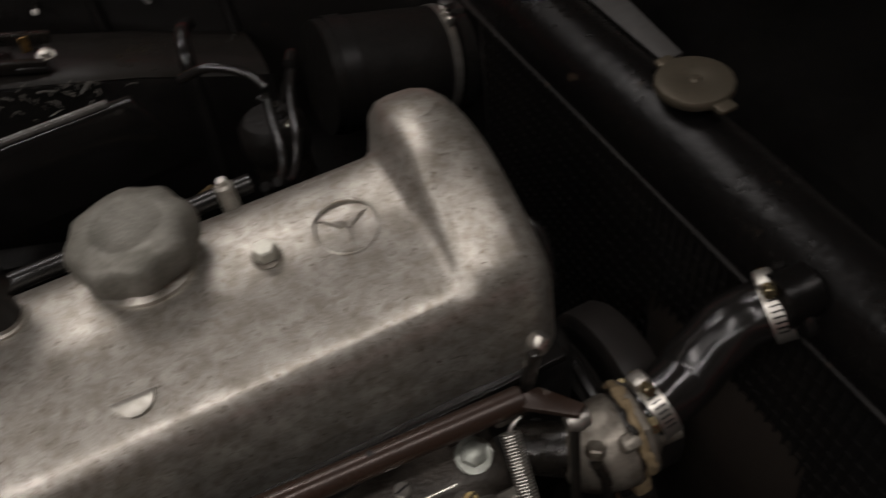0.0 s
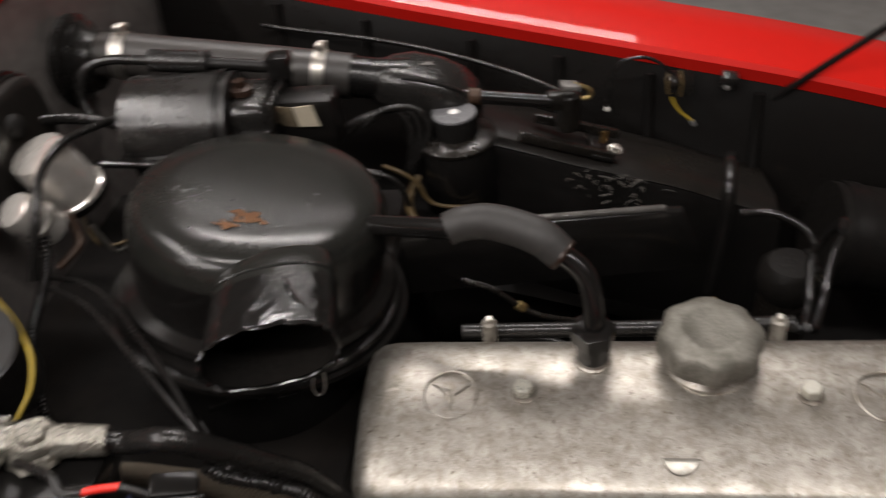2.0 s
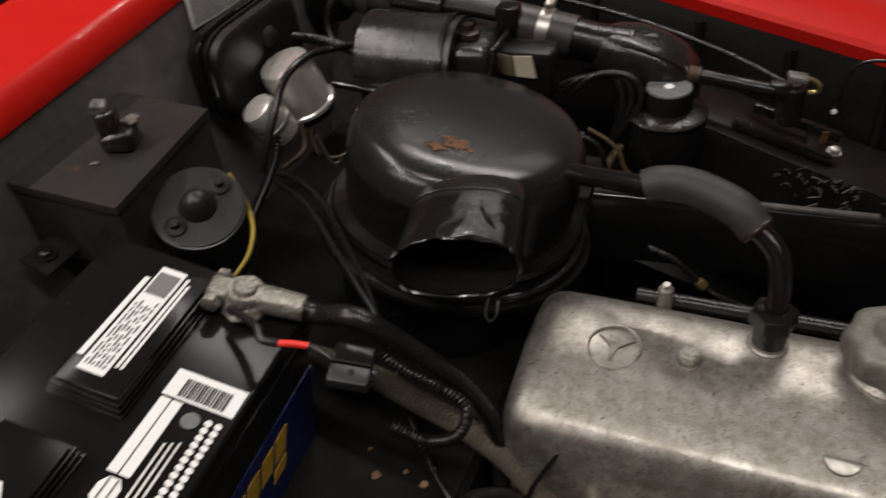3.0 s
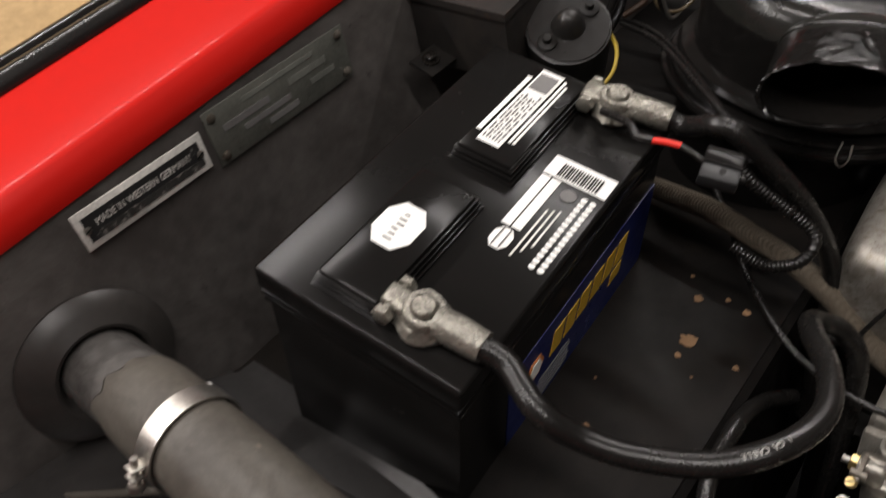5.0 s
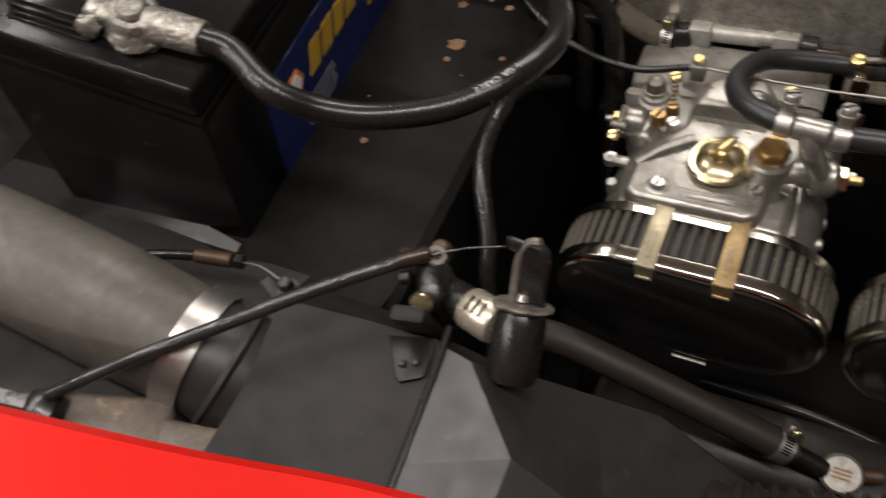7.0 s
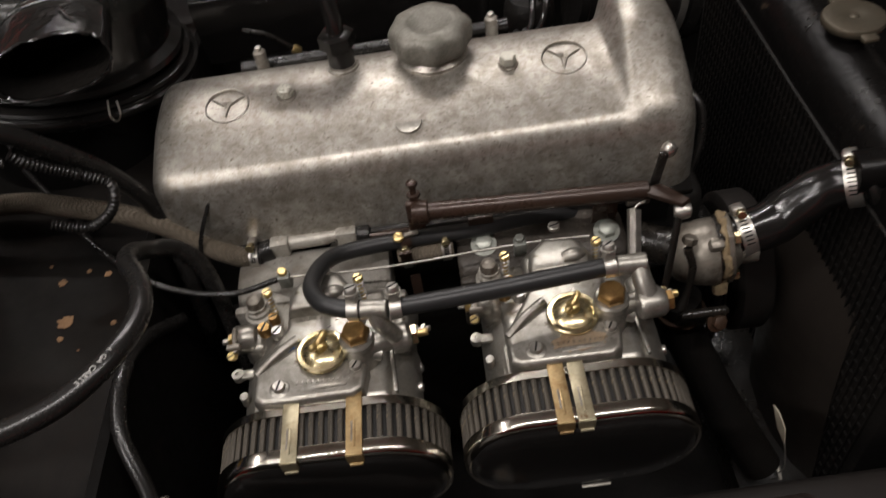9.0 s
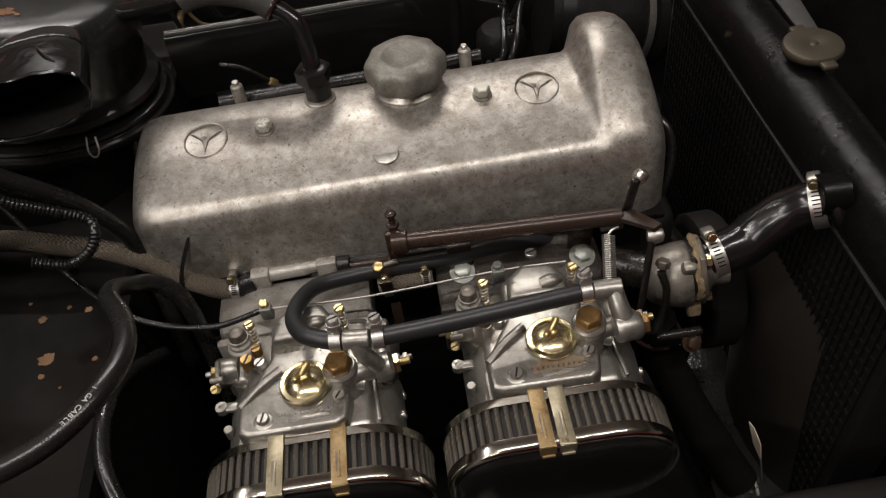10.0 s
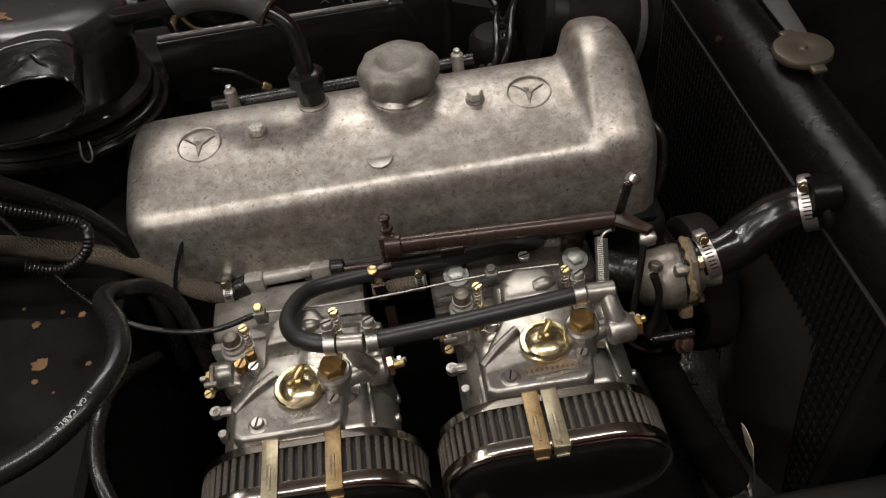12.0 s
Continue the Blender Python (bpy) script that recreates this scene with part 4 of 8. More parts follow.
part("mouth_lip", wobble(tube(list(tape_rows[-1]) + [tape_rows[-1][0]], 0.0017, 6, 2), 0.0014, 90), TAPE, AC)
part("tape_tail", tube([(-0.112, 0.004, 1.0265), (-0.102, -0.010, 1.0255), (-0.092, -0.020, 1.0205)], 0.0012, 6, flat=0.6), TAPE, AC)
part("outlet_tube", rod((-0.092, 0.124, 0.982), (0.010, 0.0785, 1.009), 0.0090, 20), BLACK_GLOSS, AC)
part("latch_clip", tube([(-0.112, 0.003, 0.922), (-0.114, -0.003, 0.908), (-0.109, -0.005, 0.902), (-0.104, -0.002, 0.908), (-0.104, 0.004, 0.920)], 0.0009, 6), STEEL, AC, "thin wire latch")

# ---- battery ----
u = Vector((0.164, 0.016, -0.041)).normalized()
v_ = Vector((-0.009, 0.313, 0.0))
v_ = (v_ - u * v_.dot(u)).normalized()
w_ = u.cross(v_)
u, v_ = u * math.cos(0.026) - v_ * math.sin(0.026), v_ * math.cos(0.026) + u * math.sin(0.026)
BM = Matrix((u, v_, w_)).transposed().to_4x4()
BM.translation = Vector((-0.367, -0.428, 1.019))      # its top's corner by the firewall and the hose
BW, BL = 0.176, 0.318
BAT = thing("battery", m=BM @ pose(BW / 2, BL / 2, -0.20), label="black plastic car battery with white labels and greased clamps", category="battery")
LEAN = Matrix(((1, 0, -0.085, 0), (0, 1, 0.055, 0), (0, 0, 1, 0), (0, 0, 0, 1)))   # the case splays a little below its lid
part("case", rbox((BW - 0.007, BL - 0.007, 0.180), BM @ LEAN @ pose(BW / 2, BL / 2, -0.126), 0.004), PLASTIC, BAT)
part("lid", rbox((BW, BL, 0.024), BM @ pose(BW / 2, BL / 2, -0.0120), 0.0035, 3), PLASTIC, BAT)
part("lid_rib", rbox((BW - 0.001, BL - 0.002, 0.0065), BM @ pose(BW / 2, BL / 2, -0.0300), 0.0018), PLASTIC, BAT)
part("lid_rib", rbox((BW - 0.003, BL - 0.004, 0.0050), BM @ pose(BW / 2, BL / 2, -0.0385), 0.0014), PLASTIC, BAT)
C1 = part("vent_cover", rbox((0.050, 0.120, 0.016), BM @ pose(0.073, 0.076, 0.008), 0.003), PLASTIC, BAT)
C2 = part("vent_cover", rbox((0.050, 0.120, 0.016), BM @ pose(0.078, 0.234, 0.008), 0.003), PLASTIC, BAT)
for cov, cx, cy in ((C1, 0.073, 0.076), (C2, 0.078, 0.234)):
    part("vent_step", rbox((0.0535, 0.1235, 0.0035), BM @ pose(cx, cy, 0.0100), 0.0010), PLASTIC, cov)
    part("vent_step", rbox((0.0555, 0.1255, 0.0035), BM @ pose(cx, cy, 0.0050), 0.0010), PLASTIC, cov)
    part("vent_step", rbox((0.0590, 0.1280, 0.0024), BM @ pose(cx, cy, 0.0010), 0.0008), PLASTIC, cov)


def flat(name, x0, y0, x1, y1, z, material, parent, label="", h=0.0006):
    return part(name, rbox((x1 - x0, y1 - y0, h), BM @ pose((x0 + x1) / 2, (y0 + y1) / 2, z + h / 2), 0), material, parent, label)


def octagon(cx, cy, sx, sy, z, material, parent, label=""):
    o = [(cx + sx * a, cy + sy * b) for a, b in ((-0.5, -1), (0.5, -1), (1, -0.45), (1, 0.45), (0.5, 1), (-0.5, 1), (-1, 0.45), (-1, -0.45))]
    return part("label", prism(o, z, z + 0.0006, BM), material, parent, label)


octagon(0.070, 0.078, 0.0165, 0.0215, 0.0162, WHITE, BAT, "white eight-sided sticker")
for k in range(6):
    flat("print_bar", 0.0665 + 0.0012 * (k % 2), 0.0635 + 0.0050 * k, 0.0735 - 0.0010 * (k % 3), 0.0648 + 0.0050 * k, 0.0169, PRINT, BAT)
LB = flat("label", 0.064, 0.186, 0.0845, 0.290, 0.0162, WHITE, BAT, "white printed battery label with grey lines")
flat("label", 0.0575, 0.196, 0.0615, 0.276, 0.0162, WHITE, BAT, "narrow white label strip")
flat("label", 0.0868, 0.196, 0.0890, 0.286, 0.0162, WHITE, BAT, "narrow white label strip")
flat("label", 0.0905, 0.196, 0.0925, 0.280, 0.0162, WHITE, BAT, "narrow white label strip")
random.seed(21)
for k in range(6):
    y = 0.191
    while y < 0.252:
        w = random.choice((0.003, 0.005, 0.008, 0.011))
        flat("print_bar", 0.0665 + 0.0028 * k, y, 0.0674 + 0.0028 * k + 0.0003 * (k % 2), min(y + w, 0.256), 0.0169, PRINT, LB)
        y += w + random.choice((0.002, 0.004))
flat("print_bar", 0.066, 0.262, 0.082, 0.284, 0.0171, PRINT, LB)
WB = flat("label", 0.1185, 0.199, 0.172, 0.222, 0.0006, WHITE, BAT, "white bar-code label")
for k in range(16):
    x = 0.129 + 0.0022 * k
    flat("code_bar", x, 0.201, x + (0.0009 if k % 3 else 0.0014), 0.216, 0.0015, DARK, WB)
flat("label", 0.1195, 0.136, 0.1270, 0.197, 0.0006, WHITE, BAT, "white label column")
flat("label", 0.1283, 0.136, 0.1360, 0.197, 0.0006, WHITE, BAT, "white label column")
octagon(0.128, 0.1225, 0.0080, 0.0105, 0.0006, WHITE, BAT, "small white eight-sided sticker")
for dx in (-0.003, 0.003):
    flat("print_bar", 0.128 + dx - 0.0004, 0.113, 0.128 + dx + 0.0004, 0.132, 0.0015, PRINT, BAT)
part("round_print", lathe([(0.0065, 0), (0.0065, 0.0005), (0, 0.0005)], BM @ pose(0.1475, 0.187, 0.0006), 20), PRINT, BAT)
for k in range(3):
    flat("print_bar", 0.141 + 0.0045 * k, 0.112 + 0.008 * k, 0.1425 + 0.0045 * k, 0.166 + 0.002 * k, 0.0006, PLATE_RIM, BAT)
for k in range(14):
    for j in range(2):
        part("white_dot", lathe([(0.0026, 0), (0.0026, 0.0005), (0, 0.0005)], BM @ pose(0.1595 + 0.0072 * j, 0.113 + 0.0059 * k, 0.0006), 12), WHITE, BAT)
# blue side label with the worn yellow product lettering as plain strokes
side = BM @ LEAN @ pose(BW - 0.0031, 0.19, -0.135, 90, 0, 90)
part("side_label", rbox((0.245, 0.135, 0.0008), side, 0), BLUE, BAT, "dark blue side label with yellow strokes")
for k in range(6):
    x = -0.060 + 0.0225 * k
    part("yellow_stroke", prism([(x, 0.0), (x + 0.0175, 0.0), (x + 0.0225, 0.026), (x + 0.005, 0.026)], 0.0004, 0.0010, side @ pose(0, 0.024, 0)), YELLOW, BAT)
part("yellow_stroke", prism([(0.048, 0.0), (0.068, 0.0), (0.071, 0.014), (0.051, 0.014)], 0.0004, 0.0010, side @ pose(0, 0.004, 0)), YELLOW, BAT)
part("orange_badge", lathe([(0.0135, 0), (0.0135, 0.0006), (0, 0.0006)], side @ pose(-0.084, 0.036, 0.0005), 6), ORANGE, BAT)
part("badge_field", lathe([(0.0095, 0), (0.0095, 0.0006), (0, 0.0006)], side @ pose(-0.084, 0.036, 0.0012), 6), WHITE, BAT)
for k in range(5):
    part("print_bar", rbox((0.05 + 0.006 * (k % 2), 0.0014, 0.0005), side @ pose(-0.05, 0.008 - 0.006 * k, 0.0008), 0), PRINT, BAT)
for y in (0.07, 0.215):
    for s in (0, 1):
        part("grip_rib", rbox((0.055, 0.0015, 0.0012), BM @ pose(0.045 + 0.06 * s, 0.0065, -0.052 - 0.003 * s, 90, 0, 0), 0.0004), PLASTIC, BAT) if y < 0.1 else None

# cable clamps on the posts
B2 = lambda x, y, z: BM @ Vector((x, y, z))


def post_clamp(name, x, y, out, label):
    """A greased lead clamp on a battery post; out: the way its cable leaves, in the battery's frame."""
    t = thing(name, m=BM @ pose(x, y, 0), label=label, category="battery clamp", group="battery clamps")
    m = BM @ pose(x, y, 0, 0, 0, math.degrees(math.atan2(out[1], out[0])))
    part("post", lathe([(0.0098, 0.0), (0.009, 0.022), (0.0075, 0.024), (0, 0.024)], BM @ pose(x, y, 0), 20), LEAD, t)
    part("ring", wobble(lathe([(0.010, 0.006), (0.0150, 0.007), (0.0156, 0.018), (0.0140, 0.021), (0.0100, 0.021)], BM @ pose(x, y, 0), 28, False), 0.0015, 90), LEAD, t)
    part("jaw", wobble(rbox((0.022, 0.018, 0.013), m @ pose(-0.019, 0.0, 0.013), 0.004, 3), 0.003, 110), LEAD, t)
    part("pinch_bolt", join(rod(m @ Vector((-0.022, -0.016, 0.014)), m @ Vector((-0.022, 0.017, 0.014)), 0.0035), hexagon(0.0075, 0.007, m @ pose(-0.022, -0.012, 0.014, 90, 0, 0)), hexagon(0.007, 0.006, m @ pose(-0.022, 0.010, 0.014, -90, 0, 0))), LEAD, t)
    part("grease", wobble(lathe([(0.018, 0.002), (0.020, 0.006), (0.016, 0.012), (0.012, 0.014)], BM @ pose(x, y, 0), 20, False), 0.004, 120), LEAD, t, "smeared translucent grease")
    part("cable_socket", wobble(lathe([(0.0108, 0.010), (0.0112, 0.022), (0.0106, 0.042), (0.0102, 0.046)], m @ pose(0, 0, 0.014, 0, 90, 0), 24), 0.0007, 150), LEAD, t, "crimped metal cable socket")
    return t


post_clamp("negative_clamp", 0.127, 0.029, (0.95, 0.02), "greased grey metal clamp on the battery's post")
post_clamp("positive_clamp", 0.132, 0.293, (0.93, 0.12), "greased grey metal clamp with a red wire on the post")

BC = thing("ground_cable", (-0.05, -0.35, 0.8), "thick glossy black one-gauge battery cable sagging in a loop", "cable")
cab = [B2(0.170, 0.029, 0.014), B2(0.190, 0.030, 0.010), (-0.152, -0.398, 0.972), (-0.128, -0.390, 0.953), (-0.098, -0.378, 0.943), (-0.060, -0.357, 0.940), (-0.032, -0.325, 0.940), (-0.022, -0.285, 0.934), (-0.034, -0.244, 0.924), (-0.055, -0.210, 0.912), (-0.066, -0.178, 0.890), (-0.064, -0.155, 0.868), (-0.050, -0.140, 0.850), (-0.034, -0.140, 0.82), (-0.03, -0.15, 0.74), (-0.03, -0.18, 0.6)]
cable_sheath = part("sheath", tube(cab, 0.0083, 18), RUBBER, BC)
# pale printing wrapped on the cable where it climbs towards the engine
print_line = [Vector(p) for p in spline(cab[4:8], 12)][::-1]
along = [0.0]
for p, q in zip(print_line, print_line[1:]):
    along.append(along[-1] + (q - p).length)
s_ = 0.040
for ch in "1 GA CABLE":
    i = max(j for j in range(len(along) - 1) if along[j] <= s_)
    p = print_line[i].lerp(print_line[i + 1], (s_ - along[i]) / (along[i + 1] - along[i]))
    d = (print_line[i + 1] - print_line[i]).normalized()
    out = (Vector((-0.10, -0.50, 0.86)) - d * Vector((-0.10, -0.50, 0.86)).dot(d)).normalized()
    m_ = Matrix((d, out.cross(d), out)).transposed().to_4x4()
    m_.translation = p + out * 0.00835
    if ch != " ":
        text_mesh(ch, 0.0052, m_, PRINTED, cable_sheath, "lettering")
    s_ += 0.0033 if ch != " " else 0.0026
EL_ = thing("earth_lead", (-0.07, -0.30, 0.78), "black rubber lead hanging beside the tray edge", "cable")
part("sheath", tube([(-0.075, -0.150, 0.76), (-0.086, -0.20, 0.80), (-0.088, -0.25, 0.822), (-0.084, -0.303, 0.814), (-0.066, -0.344, 0.785), (-0.060, -0.37, 0.756), (-0.05, -0.40, 0.68)], 0.0068, 14), RUBBER, EL_)
part("tape_band", tube([(-0.088, -0.243, 0.8205), (-0.0882, -0.262, 0.8222)], 0.0074, 14), TAPE, EL_, "glossy black tape band")

# starter cable from the other post, its loom and fuse holder
SC = thing("starter_cable", (-0.1, -0.1, 0.9), "black battery cable running under the valve cover", "cable")
part("sheath", tube([B2(0.172, 0.298, 0.014), B2(0.190, 0.300, 0.012), (-0.162, -0.122, 1.000), (-0.127, -0.106, 0.958), (-0.101, -0.087, 0.908), (-0.082, -0.077, 0.850), (-0.075, -0.09, 0.79), (-0.07, -0.12, 0.70)], 0.0082, 16), RUBBER, SC)
FU = thing("fuse_holder", (-0.150, -0.158, 0.985), "small black inline fuse holder with a bright red wire", "fuse holder")
fum = pose(-0.151, -0.158, 0.990, 8, 12, 15) @ Matrix.Scale(0.80, 4)
part("box", rbox((0.036, 0.020, 0.017), fum @ pose(0, 0.009, 0), 0.0025), PLASTIC, FU)
part("hinge_tab", rbox((0.007, 0.012, 0.006), fum @ pose(0.020, -0.006, 0.001), 0.002), PLASTIC, FU)
cov_ = part("cover", rbox((0.036, 0.019, 0.014), fum @ pose(0, -0.0115, 0.0005), 0.0025), GRAPHITE_DARK, FU, "grey-black snap cover")
part("cover_hole", lathe([(0.0032, 0), (0.0032, 0.0005), (0, 0.0005)], fum @ pose(0.002, -0.0095, 0.0076), 16), DARK, cov_)
part("seam", rbox((0.034, 0.0012, 0.0006), fum @ pose(0, -0.0010, 0.0086), 0), DARK, FU)
part("red_wire", tube([(-0.205, -0.165, 1.0045), (-0.195, -0.162, 1.004), (-0.183, -0.158, 1.0012)], 0.0026, 10), WIRE_RED, FU, "bright red wire")
part("black_wire", tube([(-0.184, -0.1583, 1.0015), (-0.174, -0.1585, 0.998), (-0.162, -0.159, 0.992)], 0.0024, 10), RUBBER, FU)
part("tail_wire", tube([B2(0.128, 0.275, 0.014), (-0.228, -0.156, 1.008), (-0.216, -0.166, 1.006), (-0.203, -0.1645, 1.0045)], 0.0032, 10), RUBBER, FU)
LO = thing("wiring_loom", (-0.1, -0.1, 0.9), "black ribbed wiring sleeve curling over a braided hose", "wiring")
part("sleeve", ribbed([(-0.152, -0.118, 0.965), (-0.141, -0.116, 0.950), (-0.115, -0.106, 0.925), (-0.096, -0.103, 0.909), (-0.090, -0.113, 0.902), (-0.098, -0.122, 0.888), (-0.123, -0.124, 0.876), (-0.150, -0.128, 0.890)], 0.0048, 0.0032, 0.0006), RUBBER, LO)
part("cable_tie", lathe([(0.0052, -0.0015), (0.0062, -0.0015), (0.0062, 0.0015), (0.0052, 0.0015)], aim((-0.115, -0.106, 0.925), (0.5, 0.2, -0.5)), 20, False), RUBBER, LO)
BRH = thing("braided_hose", (-0.1, -0.05, 0.8), "oily brown cloth-braided hose under the cables", "hose")
part("braid", tube([(-0.300, -0.058, 0.862), (-0.262, -0.062, 0.867), (-0.228, -0.066, 0.868), (-0.195, -0.070, 0.868), (-0.155, -0.078, 0.862), (-0.110, -0.080, 0.845), (-0.070, -0.085, 0.822), (-0.040, -0.093, 0.798), (-0.012, -0.100, 0.785), (0.000, -0.101, 0.784)], 0.0104, 18), BRAID, BRH)
part("rubber_end", tube([(-0.001, -0.101, 0.784), (0.010, -0.100, 0.785)], 0.0115, 18), RUBBER, BRH)
tie = thing("cable_tie", (-0.045, -0.10, 0.81), "thin black cable tie with its tail standing up", "cable tie")
part("tail", tube([(-0.048, -0.105, 0.800), (-0.040, -0.098, 0.822), (-0.028, -0.088, 0.845), (-0.015, -0.079, 0.866)], [0.0022, 0.002, 0.0018, 0.0008], 6, flat=0.5), RUBBER, tie)
part("loop", lathe([(0.0135, -0.0012), (0.0148, -0.0012), (0.0148, 0.0012), (0.0135, 0.0012)], aim((-0.050, -0.090, 0.796), (0.7, -0.2, -0.5)), 24, False), RUBBER, tie)

# ---- fresh-air hose from the firewall to the inner fender ----
HOSE_GREY = mat("sun_greyed_hose_rubber", (0.088, 0.079, 0.066), 0.48, 0, 0.3, 25, 0.35, spots=0.3, spot_col=(0.15, 0.125, 0.10), spot_scale=50, spec=0.4, blotch=0.6, blotch_col=(0.045, 0.038, 0.032), blotch_scale=22)
NECK = mat("dusty_pipe_and_edge_highlight_paint", (0.090, 0.085, 0.080), 0.20, 0, 0.4, 20, 0.15, blotch=0.5, blotch_col=(0.02, 0.018, 0.016), blotch_scale=20)
BOOT = mat("dusty_black_boot_rubber", (0.036, 0.0325, 0.030), 0.42, 0, 0.3, 20, 0.15, blotch=0.5, blotch_col=(0.018, 0.016, 0.014), blotch_scale=10)
FH = thing("fresh_air_hose", (-0.28, -0.53, 0.88), "thick dusty grey rubber air hose with bright band clamps", "hose")
part("hose", tube([(-0.358, -0.5275, 0.946), (-0.340, -0.528, 0.944), (-0.300, -0.529, 0.934), (-0.250, -0.529, 0.916), (-0.205, -0.529, 0.896), (-0.160, -0.529, 0.874)], [0.0335, 0.0345, 0.0365, 0.0380, 0.0380, 0.0365], 36), HOSE_GREY, FH)
bm_ = aim((-0.4885, -0.526, 0.940), (1, -0.03, 0.10))
part("firewall_boot", lathe([(0.058, 0.0), (0.0625, 0.003), (0.063, 0.008), (0.060, 0.012), (0.050, 0.017), (0.0395, 0.022), (0.036, 0.020)], bm_, 44, False), BOOT, FH, "round dusty black rubber boot on the firewall")
part("boot_neck", tube([(-0.480, -0.526, 0.940), (-0.440, -0.527, 0.945), (-0.405, -0.527, 0.947), (-0.362, -0.5275, 0.946)], [0.0325, 0.0325, 0.0325, 0.0325], 40), NECK, FH, "glossy black pipe stub")
cuff = []
for x, r, ragged in ((-0.418, 0.0334, 0.010), (-0.413, 0.0345, 0.008), (-0.400, 0.0352, 0.002), (-0.380, 0.0356, 0.0), (-0.352, 0.0352, 0.0)):
    cuff.append([(x + ragged * noise.noise(Vector((k * 0.45, 7.3, 0.2))), -0.5272 + r * math.cos(2 * math.pi * k / 40), 0.9465 + r * math.sin(2 * math.pi * k / 40)) for k in range(40)])
part("ragged_cuff", wobble(loft(cuff), 0.0016, 40), HOSE_GREY, FH, "worn rubber cuff with a ragged end")
part("lower_sleeve", tube([(-0.172, -0.529, 0.880), (-0.155, -0.529, 0.870), (-0.140, -0.529, 0.856), (-0.126, -0.528, 0.838), (-0.112, -0.527, 0.815)], [0.035, 0.0375, 0.0385, 0.0385, 0.038], 36), BOOT, FH)
part("sleeve_bead", lathe([(0.0375, -0.003), (0.0405, 0.0), (0.0375, 0.003)], aim((-0.149, -0.529, 0.8655), (1, 0, -0.75)), 36, False), BOOT, FH)
band_clamp((-0.353, -0.528, 0.945), (1, -0.01, -0.08), 0.0362, 0.017, FH, (0.0, -0.83, 0.30))
band_clamp((-0.167, -0.529, 0.8775), (1, 0.0, -0.45), 0.0378, 0.017, FH, (0.2, -0.9, -0.3))

# ---- carburettors ----
CARB = Vector((0.080, -0.246, 0.70))


def carburettor(at):
    """A twin-choke sidedraught carburettor, written at the rear one's place."""
    t = thing("carburettor", at, "bright die-cast twin-choke carburettor with brass fittings on the manifold", "carburettor", "carburettors")
    for x in (0.036, 0.122):
        part("barrel", lathe([(0.034, 0.0), (0.0375, 0.004), (0.0375, 0.060), (0.0345, 0.070), (0.0345, 0.105), (0.038, 0.110), (0.038, 0.118)], aim((x, -0.288, 0.745), (0, 1, 0.03)), 40), ALLOY, t)
    part("bowl", rbox((0.118, 0.126, 0.062), pose(0.078, -0.226, 0.756), 0.010, 3), ALLOY, t)
    part("rear_flange", rbox((0.150, 0.010, 0.075), pose(0.079, -0.172, 0.745), 0.004), ALLOY, t)
    top = part("top_cover", prism([(0.021, -0.284), (0.030, -0.289), (0.106, -0.290), (0.115, -0.284), (0.119, -0.264), (0.113, -0.230), (0.116, -0.200), (0.108, -0.172), (0.094, -0.160), (0.062, -0.160), (0.046, -0.172), (0.046, -0.212), (0.020, -0.256)], 0.780, 0.803, None, 0.005, 3), ALLOY, t)
    part("gasket_seam", prism([(0.018, -0.287), (0.028, -0.292), (0.108, -0.293), (0.118, -0.286), (0.122, -0.262), (0.116, -0.200), (0.100, -0.158), (0.058, -0.158), (0.043, -0.172), (0.043, -0.212), (0.017, -0.256)], 0.776, 0.781, None, 0.001), ALLOY, t)
    part("rear_dome", prism([(0.047, -0.204), (0.108, -0.204), (0.110, -0.184), (0.098, -0.163), (0.066, -0.160), (0.050, -0.176)], 0.785, 0.816, None, 0.007, 3, 0.10), ALLOY, t)
    part("dome_nub", tube([(0.082, -0.190, 0.814), (0.092, -0.189, 0.815), (0.101, -0.187, 0.812)], [0.006, 0.0075, 0.005], 16), ALLOY, t)
    part("diagonal_rib", tube([(0.022, -0.258, 0.800), (0.038, -0.243, 0.804), (0.058, -0.228, 0.805)], 0.0045, 10), ALLOY, top)
    part("inlet_rib", tube([(0.098, -0.238, 0.802), (0.116, -0.248, 0.803), (0.132, -0.252, 0.800)], 0.0065, 12), ALLOY, top)
    for k in range(7):
        part("raised_mark", rbox((0.0028, 0.005, 0.0010), pose(0.060 + 0.0060 * k, -0.205, 0.8030), 0.0003), ALLOY, top, "small raised casting mark")
    for k in range(11):
        part("raised_mark", rbox((0.0020, 0.0035, 0.0008), pose(0.058 + 0.0045 * k, -0.273, 0.8030), 0.0003), ALLOY, top, "small raised casting mark")
    # jet inspection lid and its wing nut
    lid = part("jet_lid", lathe([(0.0215, 0.0), (0.0228, 0.0015), (0.0228, 0.0035), (0.0215, 0.0048), (0.0180, 0.0050), (0.0172, 0.0042), (0.0150, 0.0058), (0.0100, 0.0082), (0.0050, 0.0092), (0, 0.0094)], pose(0.080, -0.246, 0.804), 56), GOLD_ZINC, t, "polished yellow domed lid")
